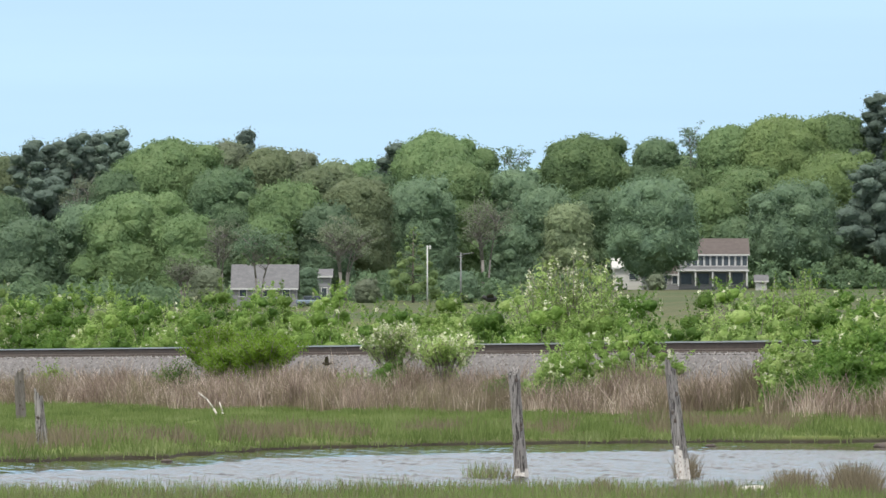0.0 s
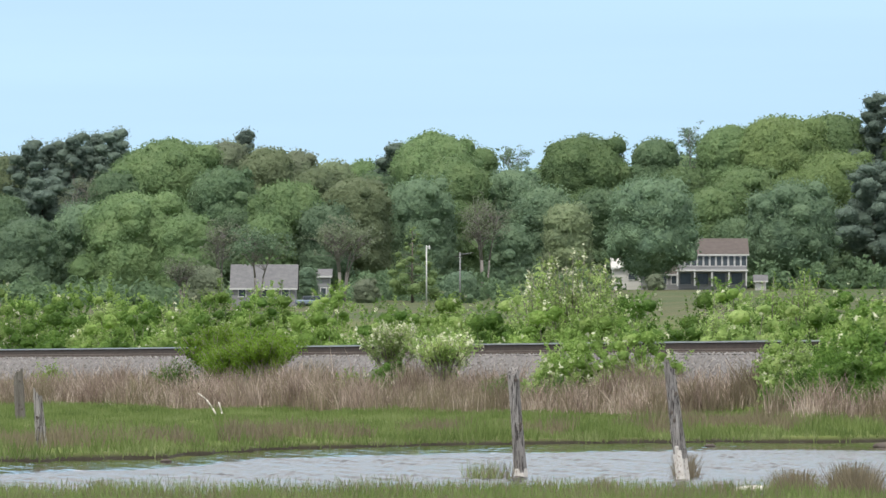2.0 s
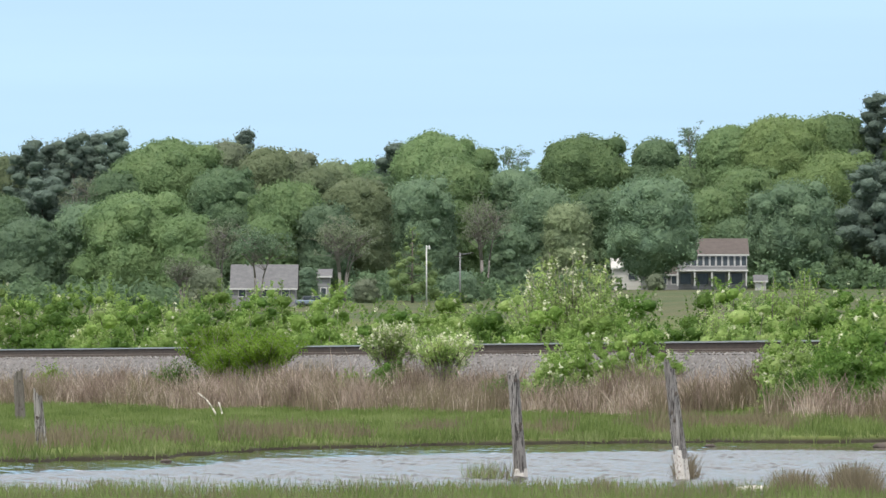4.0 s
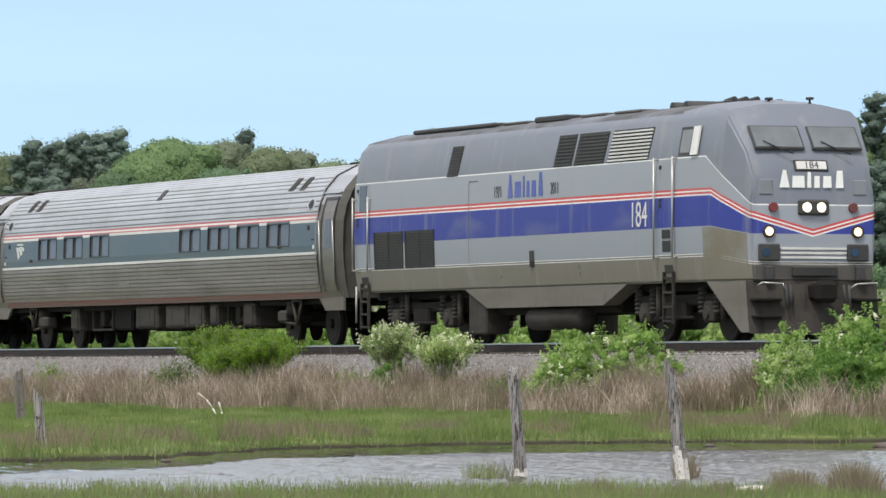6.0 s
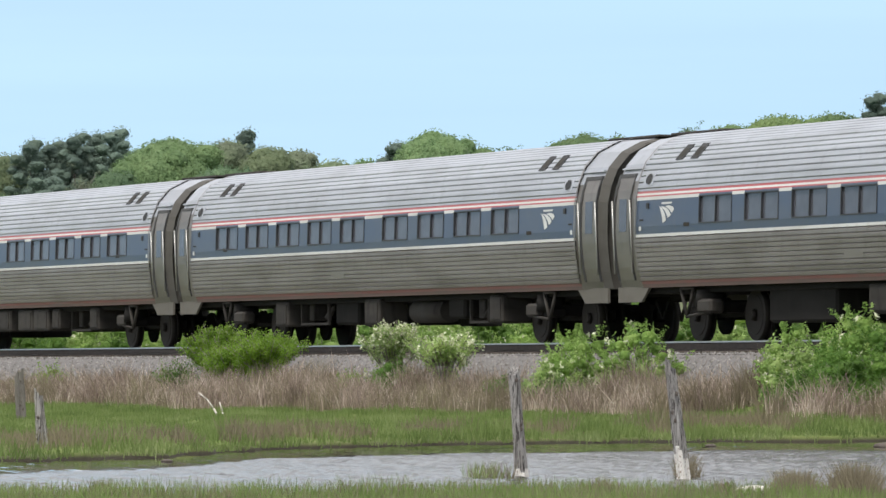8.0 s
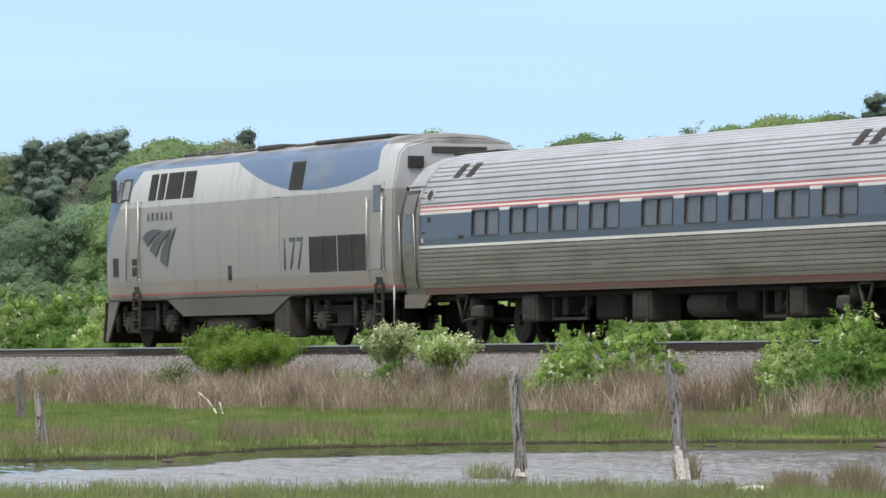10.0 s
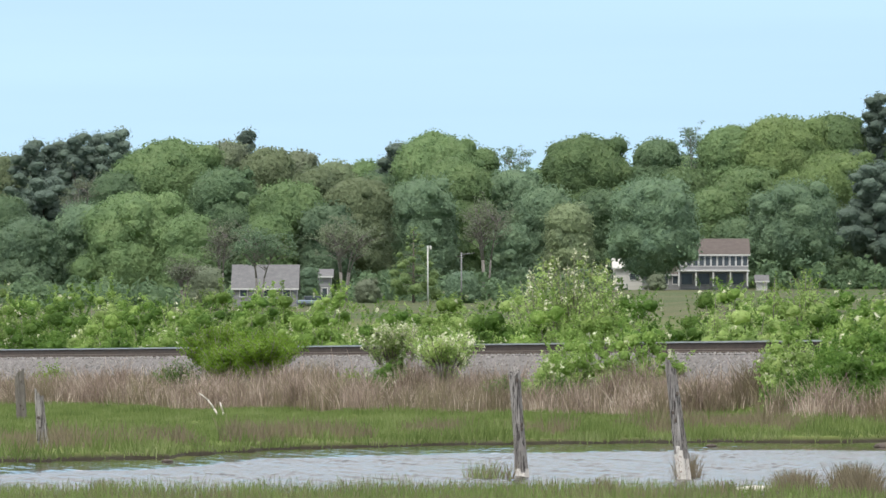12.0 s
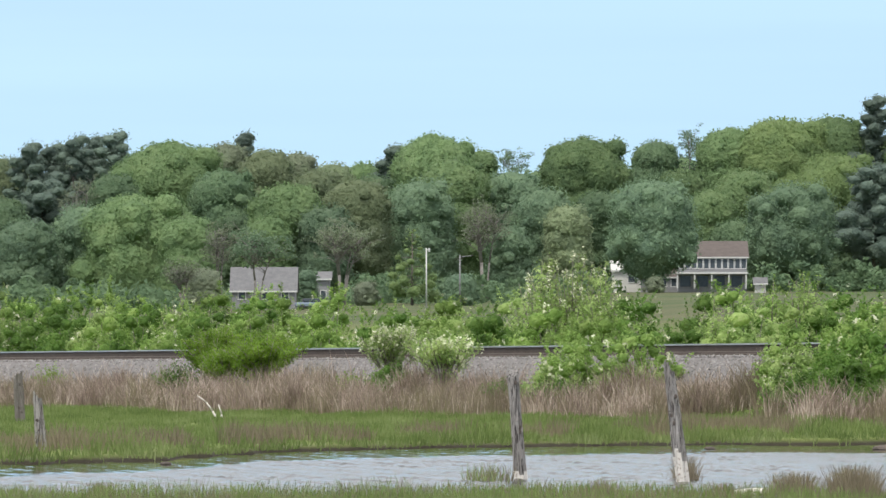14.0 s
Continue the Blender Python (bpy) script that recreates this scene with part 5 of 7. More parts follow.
            # The strip before x0 is wider: the door recess's shadow drawn as dark frame.
            for a, b, z0, z1 in ((x0 - 0.09, x0, 1.12, 3.09), (x1, x1 + 0.05, 1.12, 3.09), (x0, x1, 3.02, 3.09)):
                plate(bm, COACH, side, a, b, z0, z1, 0.014, thick=0.06, rows=8)
            frame_part = part("door", bm, RUBBER, car)
            bm = bmesh.new()
            plate(bm, COACH, side, x0, x1, 1.12, 3.02, 0.004, rows=8)
            part("door_leaf", bm, DOOR_STEEL, frame_part)
            bm = bmesh.new()
            plate(bm, COACH, side, x0 + 0.18, x1 - 0.14, 2.02, 2.62, 0.008)
            part("door_window", bm, COACH_GLASS, frame_part)
            for hx in (fx(0.43), fx(1.28)):
                bm = bmesh.new()
                tube(bm, (hx, side * (along(COACH, 1.3) + 0.05), 1.25), (hx, side * (along(COACH, 2.5) + 0.05), 2.6), 0.016, 0.016, 6)
                part("grab_rail", bm, RAIL_BRIGHT, car)
            # drop skirt with a raked inner edge
            bm = bmesh.new()
            y = side * 1.435
            pts = [(fx(0.26), 1.0), (fx(1.80), 1.0), (fx(1.74), 0.97), (fx(1.38), 0.72), (fx(0.26), 0.72)]
            a = [bm.verts.new((x, y, z)) for x, z in pts]
            b = [bm.verts.new((x, y - side * 0.05, z)) for x, z in pts]
            bm.faces.new(a)
            bm.faces.new(b[::-1])
            for i in range(5):
                bm.faces.new((a[i], a[(i + 1) % 5], b[(i + 1) % 5], b[i]))
            bmesh.ops.recalc_face_normals(bm, faces=bm.faces)
            part("end_skirt", bm, GRIME, car)
            # round intake beside the door, and its plate
            bm = bmesh.new()
            xi = fx(2.0)
            plate(bm, COACH, side, xi - 0.22, xi + 0.22, 2.84, 3.09, 0.034, thick=0.04)
            hatch = part("intake_plate", bm, ROOF_STEEL, car)
            bm = bmesh.new()
            outline_plate(bm, COACH, side, [(xi + 0.14 * math.cos(q * 0.5236), 2.965 + 0.10 * math.sin(q * 0.5236)) for q in range(12)], 0.045)
            part("intake_grille", bm, BLACK, hatch)
            # raked roof vents
            for vx in (3.05, 3.75):
                bm = bmesh.new()
                x = fx(vx)
                plate(bm, COACH, side, x - 0.17, x + 0.17, 3.29, 3.57, 0.05, thick=0.05)
                vent = part("roof_vent", bm, BLACK, car)
                bm = bmesh.new()
                plate(bm, COACH, side, x - 0.10, x + 0.10, 3.34, 3.50, 0.055)
                part("vent_mesh", bm, UNDER_BOX, vent)
            bm = bmesh.new()
            plate(bm, COACH, side, *sorted((fx(0.45), fx(2.3))), 3.17, 3.20, 0.03, thick=0.04)
            part("door_canopy_line", bm, ROOF_STEEL, car)
            # little notices in the band
            for a, b, z0, z1 in ((1.64, 1.76, 2.02, 2.10), (3.75, 4.02, 2.06, 2.13), (1.66, 1.86, 2.20, 2.23)):
                bm = bmesh.new()
                xa, xb = sorted((fx(a), fx(b)))
                plate(bm, COACH, side, xa, xb, z0, z1, 0.006)
                part("notice", bm, WHITE if z0 < 2.05 else UNDER_BOX, car)
            bm = bmesh.new()
            xa = fx(2.05)
            plate(bm, COACH, side, xa - 0.05, xa + 0.05, 2.42, 2.52, 0.02, thick=0.02)
            part("marker_lamp", bm, RUBBER, car)
    if hatch_row:
        for side in (-1, 1):
            bm = bmesh.new()
            plate(bm, COACH, side, 12.9, 13.2, 3.32, 3.56, 0.05, thick=0.05)
            part("roof_vent", bm, RUBBER, car)
            bm = bmesh.new()
            plate(bm, COACH, side, 22.5, 23.7, 2.88, 3.0, 0.025, thick=0.02)
            part("number_board", bm, SIDE_STEEL, car)
    for side in (-1, 1):
        bm = bmesh.new()
        plate(bm, COACH, side, 10.7, 11.5, 1.42, 1.52, 0.02, thick=0.03)
        part("filler_flap", bm, SIDE_STEEL, car)
    for cx in logos:
        for side in (-1, 1):
            bm = bmesh.new()
            for swoosh in EMBLEM:
                outline_plate(bm, COACH, side, [(cx - side * (-0.36 + 0.72 * u) * -1, 2.14 + 0.32 * v) for u, v in swoosh], 0.006)
            plate(bm, COACH, side, cx - 0.24, cx + 0.24, 2.485, 2.52, 0.006)
            part("logo", bm, WHITE, car, "white swooping emblem with a bar above")
    # running gear
    bm = bmesh.new()
    box(bm, 13.0, 0, 0.93, 24.4, 2.5, 0.12, bevel=0.02)
    part("underframe", bm, UNDER, car)
    for c in (3.93, 22.08):
        bm = bmesh.new()
        box(bm, c, 0, 0.62, 0.5, 2.1, 0.22, bevel=0.04)
        for y in (-0.5, 0.5):
            box(bm, c, y, 0.52, 3.2, 0.16, 0.2, bevel=0.03)
        for y in (-1.12, 1.12):
            tube(bm, (c, y, 0.60), (c, y, 0.92), 0.30, 0.26, 16)
            box(bm, c - 0.1, y, 0.56, 0.95, 0.34, 0.16, bevel=0.03)
        truck = part("bogie", bm, UNDER, car)
        for y in (-1.36, 1.36):
            bm = bmesh.new()
            inner = 1 if c < 13 else -1
            tube(bm, (c - 0.85 * inner, y, 0.95), (c - 0.55 * inner, y, 0.42), 0.035, 0.035, 6)
            tube(bm, (c - 0.25 * inner, y, 0.95), (c - 0.55 * inner, y, 0.42), 0.035, 0.035, 6)
            tube(bm, (c - 0.85 * inner, y, 0.95), (c - 0.25 * inner, y, 0.95), 0.03, 0.03, 6)
            tube(bm, (c - 0.55 * inner, y, 0.44), (c + 0.25 * inner, y, 0.50), 0.03, 0.03, 6)
            part("anchor_bracket", bm, UNDER_BOX, truck)
            bm = bmesh.new()
            box(bm, c + 0.3 * inner, y * 0.93, 0.62, 0.62, 0.3, 0.26, bevel=0.05)
            part("air_spring_seat", bm, UNDER_BOX, truck)
        for x in (c - 1.295, c + 1.295):
            for side in (-1, 1):
                wheelset_part("wheel", x, side, 0.457, truck)
            bm = bmesh.new()
            tube(bm, (x, -0.72, 0.457), (x, 0.72, 0.457), 0.075, 0.075, 10)
            tube(bm, (x, -0.32, 0.457), (x, -0.24, 0.457), 0.34, 0.34, 18)
            tube(bm, (x, 0.24, 0.457), (x, 0.32, 0.457), 0.34, 0.34, 18)
            part("axle", bm, UNDER, truck)
    for kind, x0, x1, z0 in gear:
        for side in (-1, 1):
            bm = bmesh.new()
            if kind == "box":
                box(bm, (x0 + x1) / 2, side * 1.05, (z0 + 0.93) / 2, x1 - x0, 0.62, 0.93 - z0, bevel=0.03)
                box(bm, (x0 + x1) / 2, side * 1.37, (z0 + 0.93) / 2, (x1 - x0) * 0.8, 0.02, (0.93 - z0) * 0.75)
                part("equipment_box", bm, UNDER_BOX, car)
            elif kind == "tank":
                tube(bm, (x0, side * 0.95, z0 + 0.24), (x1, side * 0.95, z0 + 0.24), 0.24, 0.24, 18)
                part("air_tank", bm, UNDER_BOX, car)
            elif kind == "frame":
                for x in (x0, x1):
                    box(bm, x, side * 1.2, (z0 + 0.93) / 2, 0.05, 0.06, 0.93 - z0)
                box(bm, (x0 + x1) / 2, side * 1.2, z0, x1 - x0 + 0.05, 0.06, 0.05)
                box(bm, x0 + 0.3, side * 0.9, (z0 + 0.95) / 2, 0.3, 0.4, (0.9 - z0) * 0.8, bevel=0.02)
                tube(bm, (x1 - 0.4, side * 1.1, z0 + 0.12), (x1 - 0.15, side * 1.0, 0.85), 0.07, 0.05, 10)
                part("pipe_rack", bm, UNDER_BOX, car)
            elif kind == "dark":
                box(bm, (x0 + x1) / 2, side * 0.8, (z0 + 0.93) / 2, x1 - x0, 0.8, 0.93 - z0, bevel=0.05)
                part("equipment_box", bm, UNDER, car)
    return car


GEAR_A = [("dark", 6.7, 9.6, 0.30), ("box", 11.27, 12.76, 0.42), ("box", 13.41, 14.6, 0.42), ("box", 14.7, 15.92, 0.42), ("box", 16.26, 16.82, 0.45), ("frame", 17.4, 18.9, 0.42), ("box", 19.26, 19.92, 0.42)]
GEAR_B = [("box", 6.6, 7.4, 0.40), ("frame", 7.9, 9.6, 0.45), ("dark", 10.0, 11.4, 0.42), ("box", 12.2, 13.1, 0.38), ("tank", 14.4, 16.2, 0.42), ("dark", 16.7, 17.6, 0.5), ("frame", 18.0, 19.0, 0.42), ("box", 19.4, 20.1, 0.40)]
GEAR_C = [("box", 6.4, 7.0, 0.40), ("frame", 7.7, 9.2, 0.42), ("dark", 9.3, 10.6, 0.4), ("box", 11.4, 13.0, 0.42), ("box", 13.6, 15.2, 0.42), ("box", 15.3, 16.3, 0.42), ("box", 16.8, 17.3, 0.45), ("frame", 17.6, 18.7, 0.42), ("box", 19.1, 19.8, 0.42)]

TRAIN = []
WORDS = "stainless corrugated railway coach with a dull blue window band"
TRAIN.append((coach(WINDOWS_CAFE, BAND_TEAL, (2.95,), GEAR_C, "stainless railway coach with a long blank stretch of window band", True), -26.01, False))
TRAIN.append((coach(WINDOWS_A, BAND_BLUE, (2.95,), GEAR_A, WORDS), -52.02, False))
TRAIN.append((coach(WINDOWS_B, BAND_BLUE, (23.1,), GEAR_B, WORDS), -78.03, False))
TRAIN.append((coach(WINDOWS_A, BAND_BLUE, (2.95,), GEAR_A, WORDS), -104.04, False))
TRAIN.append((coach(WINDOWS_A, BAND_BLUE, (), GEAR_B, WORDS), -130.05, False))

# ---- the two engines ----
LOCO = ((1.42, 1.06), (1.49, 1.50), (1.515, 2.20), (1.50, 3.26), (1.37, 3.98), (1.20, 4.17), (0.65, 4.31), (0.0, 4.35))
NOSE_BACK = ((1.33, 1.06), (1.38, 1.50), (1.40, 2.20), (1.385, 3.26), (1.27, 3.98), (1.12, 4.12), (0.60, 4.22), (0.0, 4.24))
NOSE_MID = ((1.21, 1.06), (1.25, 1.50), (1.27, 2.20), (1.25, 2.90), (1.18, 3.35), (1.04, 3.46), (0.58, 3.50), (0.0, 3.52))
NOSE_FRONT = ((1.14, 1.06), (1.18, 1.50), (1.20, 2.10), (1.19, 2.50), (1.12, 2.76), (1.0, 2.83), (0.55, 2.86), (0.0, 2.87))


def math_node(n, l, op, a, b=None):
    nd = n.new("ShaderNodeMath")
    nd.operation = op
    for i, v in enumerate((a, b)):
        if v is None:
            continue
        if isinstance(v, (int, float)):
            nd.inputs[i].default_value = v
        else:
            l.new(v, nd.inputs[i])
    return nd.outputs[0]


def livery_base(name, rough):
    m, n, l, b = shader(name, rough, 0.0, 0.35)
    tc = n.new("ShaderNodeTexCoord")
    sep = n.new("ShaderNodeSeparateXYZ")
    l.new(tc.outputs["Object"], sep.inputs[0])
    x, y, z = sep.outputs
    ay = math_node(n, l, 'ABSOLUTE', y)
    return m, n, l, b, x, ay, z


def steps(n, l, v, lo, hi, bands):
    """Hard-edged colours up a value: bands are (start, colour)."""
    rg = n.new("ShaderNodeMapRange")
    rg.inputs[1].default_value, rg.inputs[2].default_value = lo, hi
    l.new(v, rg.inputs[0])
    rp = n.new("ShaderNodeValToRGB")
    rp.color_ramp.interpolation = 'CONSTANT'
    els = rp.color_ramp.elements
    els[0].position, els[0].color = 0.0, rgba(bands[0][1])
    els[1].position, els[1].color = (bands[1][0] - lo) / (hi - lo), rgba(bands[1][1])
    for start, c in bands[2:]:
        els.new((start - lo) / (hi - lo)).color = rgba(c)
    l.new(rg.outputs[0], rp.inputs[0])
    return rp.outputs[0]


def weathered(n, l, b, c, dirt=(0.26, 0.235, 0.195), run=(0.30, 0.28, 0.25), start=0.60):
    c = blend(n, l, noise_fac(n, l, 0.9, 0.55, 1.15, 5.0, (0.5, 1, 1.8)), c, dirt)
    streak = noise_fac(n, l, 3.0, start, 1.0, 4.0, (1.2, 1, 0.12))
    c = blend(n, l, streak, c, run)
    l.new(c, b.inputs["Base Color"])
    bump(n, l, b, noise_fac(n, l, 1.7, 0.2, 0.8), 0.008, 0.2)


def striped_livery():
    """Grey above, thin red and white lines, a broad blue band, silver below; the lines dip to a V on the nose."""
    m, n, l, b, x, ay, z = livery_base("striped_engine_paint", 0.55)
    ramp_down = math_node(n, l, 'MULTIPLY', math_node(n, l, 'MAXIMUM', math_node(n, l, 'SUBTRACT', x, 19.25), 0.0), 0.36)
    face = math_node(n, l, 'GREATER_THAN', x, 20.42)
    vee = math_node(n, l, 'MULTIPLY', math_node(n, l, 'MULTIPLY', math_node(n, l, 'MAXIMUM', math_node(n, l, 'SUBTRACT', 1.15, ay), 0.0), 0.27), face)
    v = math_node(n, l, 'ADD', math_node(n, l, 'ADD', z, ramp_down), vee)
    silver, blue, red, white, grime = (0.258, 0.278, 0.318), (0.028, 0.042, 0.250), (0.47, 0.065, 0.065), (0.68, 0.68, 0.69), (0.165, 0.15, 0.125)
    low_v = math_node(n, l, 'ADD', z, math_node(n, l, 'MULTIPLY', math_node(n, l, 'MAXIMUM', math_node(n, l, 'SUBTRACT', x, 19.25), 0.0), 0.13))
    below = steps(n, l, low_v, 1.0, 4.5, [(1.0, grime), (1.50, white), (1.515, grime), (1.54, white), (1.56, silver), (2.04, blue)])
    lines = steps(n, l, v, 1.0, 4.5, [(1.0, white), (2.625, red), (2.66, white), (2.685, red), (2.725, silver)])
    c = blend(n, l, math_node(n, l, 'GREATER_THAN', v, 2.60), below, lines)
    up = math_node(n, l, 'ADD', z, math_node(n, l, 'MULTIPLY', math_node(n, l, 'MAXIMUM', math_node(n, l, 'SUBTRACT', x, 19.05), 0.0), 0.62))
    grey = math_node(n, l, 'GREATER_THAN', up, 3.315)
    line = math_node(n, l, 'GREATER_THAN', up, 3.293)
    above = math_node(n, l, 'GREATER_THAN', v, 2.725)
    line = math_node(n, l, 'MULTIPLY', line, above)
    grey = math_node(n, l, 'MULTIPLY', grey, above)
    c = blend(n, l, line, c, white)
    c = blend(n, l, grey, c, (0.150, 0.166, 0.203))
    soot = math_node(n, l, 'MULTIPLY', math_node(n, l, 'GREATER_THAN', z, 4.12), noise_fac(n, l, 0.8, 0.30, 0.62))
    c = blend(n, l, math_node(n, l, 'MULTIPLY', soot, math_node(n, l, 'LESS_THAN', x, 17.5)), c, (0.045, 0.045, 0.047))
    # brown road dirt baked on the corner panels below the cab
    corner = math_node(n, l, 'MULTIPLY', math_node(n, l, 'GREATER_THAN', x, 18.95), math_node(n, l, 'LESS_THAN', x, 20.38))
    corner = math_node(n, l, 'MULTIPLY', corner, math_node(n, l, 'LESS_THAN', low_v, 2.04))
    corner = math_node(n, l, 'MULTIPLY', corner, noise_fac(n, l, 1.4, 0.05, 0.55))
    c = blend(n, l, corner, c, (0.165, 0.148, 0.112))
    weathered(n, l, b, c, (0.225, 0.232, 0.245), (0.245, 0.245, 0.245), 0.58)
    return m


def plain_livery():
    """Warm silver with a darker sill under one red line; blue round the cab and in a sweep along the roof's edge."""
    m, n, l, b, x, ay, z = livery_base("silver_engine_paint", 0.55)
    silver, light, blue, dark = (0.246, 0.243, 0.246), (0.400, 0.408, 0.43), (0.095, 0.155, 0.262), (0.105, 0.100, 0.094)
    # Silver turns paler above 3.17: skylight on the inward-leaning wall, put into the colour.
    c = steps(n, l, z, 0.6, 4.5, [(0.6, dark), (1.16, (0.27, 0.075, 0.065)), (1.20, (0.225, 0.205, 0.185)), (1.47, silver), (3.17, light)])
    # the sweep: a belly between the middle and the rear
    belly = math_node(n, l, 'MULTIPLY', math_node(n, l, 'POWER', math_node(n, l, 'DIVIDE', math_node(n, l, 'ABSOLUTE', math_node(n, l, 'SUBTRACT', x, 5.0)), 6.2), 2.2), 1.0)
    sweep = math_node(n, l, 'GREATER_THAN', z, math_node(n, l, 'ADD', belly, 3.26))
    ahead = math_node(n, l, 'GREATER_THAN', x, 1.3)
    c = blend(n, l, math_node(n, l, 'MULTIPLY', sweep, ahead), c, blue)
    # cab: blue above a raked line that falls to the nose
    rake = math_node(n, l, 'ADD', z, math_node(n, l, 'MULTIPLY', math_node(n, l, 'SUBTRACT', x, 17.2), 0.62))
    cab = math_node(n, l, 'MULTIPLY', math_node(n, l, 'GREATER_THAN', rake, 4.02), math_node(n, l, 'GREATER_THAN', x, 16.6))
    c = blend(n, l, cab, c, blue)
    edge = math_node(n, l, 'GREATER_THAN', z, 4.02)
    c = blend(n, l, math_node(n, l, 'MULTIPLY', edge, math_node(n, l, 'GREATER_THAN', x, 9.0)), c, blue)
    c = blend(n, l, math_node(n, l, 'GREATER_THAN', z, 4.19), c, (0.245, 0.246, 0.252))
    c = blend(n, l, math_node(n, l, 'MULTIPLY', math_node(n, l, 'GREATER_THAN', z, 4.1), noise_fac(n, l, 0.8, 0.40, 0.70)), c, (0.06, 0.058, 0.056))
    weathered(n, l, b, c, (0.34, 0.32, 0.28), (0.18, 0.168, 0.15), 0.55)
    return m


def lettering(name, text, size, parent, side, x, z, material, proud=0.008, squeeze=1.0, label=""):
    """Raised letters on an engine's side, reading along the side that they stand on."""
    cu = bpy.data.curves.new(name, 'FONT')
    cu.body, cu.size, cu.extrude, cu.align_x = text, size, 0.003, 'CENTER'
    ob = bpy.data.objects.new(name, cu)
    scene.collection.objects.link(ob)
    me = bpy.data.meshes.new_from_object(ob.evaluated_get(bpy.context.evaluated_depsgraph_get()))
    bpy.data.objects.remove(ob)
    y = side * (along(LOCO, z + size * 0.35) + proud)
    m = Matrix.Translation((x, y, z)) @ Matrix.Rotation(0 if side < 0 else math.pi, 4, 'Z') @ Matrix.Rotation(math.pi / 2, 4, 'X') @ Matrix.Diagonal((squeeze, 1, 1, 1))
    me.transform(m)
    me.materials.clear()
    me.materials.append(material)
    out = new(name, me)
    out.parent = parent
    if label:
        out["label"] = label
    return out


def face_x(z):
    """How far ahead the nose reaches at the height z."""
    return float(np.interp(z, (1.06, 2.85, 3.5, 4.22), (20.50, 20.50, 20.22, 19.62)))


def face_m(y, z):
    """A frame on the nose: local x across the picture side, local y up the face, local z out of it."""
    d = 0.02
    up = Vector((face_x(z + d) - face_x(z - d), 0, 2 * d)).normalized()
    acr = Vector((0, 1, 0))
    out = acr.cross(up)
    m = Matrix((acr, up, out)).transposed().to_4x4()
    m.translation = (face_x(z), y, z)
    return m


MARKS = ((-0.56, 0.20, 0.31, 0.3), (-0.29, 0.25, 0.21, 0.9), (-0.08, 0.08, 0.28, 0.8), (0.07, 0.11, 0.21, 0.9), (0.27, 0.17, 0.21, 0.9), (0.51, 0.16, 0.31, 0.7))


def mark_shape(bm, x, w, h, top, place):
    """A plain upright block, narrower above; place turns flat coordinates into space."""
    a = [bm.verts.new(place(x + dx, dz)) for dx, dz in ((-w / 2, 0), (w / 2, 0), (w / 2 * top, h), (-w / 2 * top, h))]
    bm.faces.new(a)


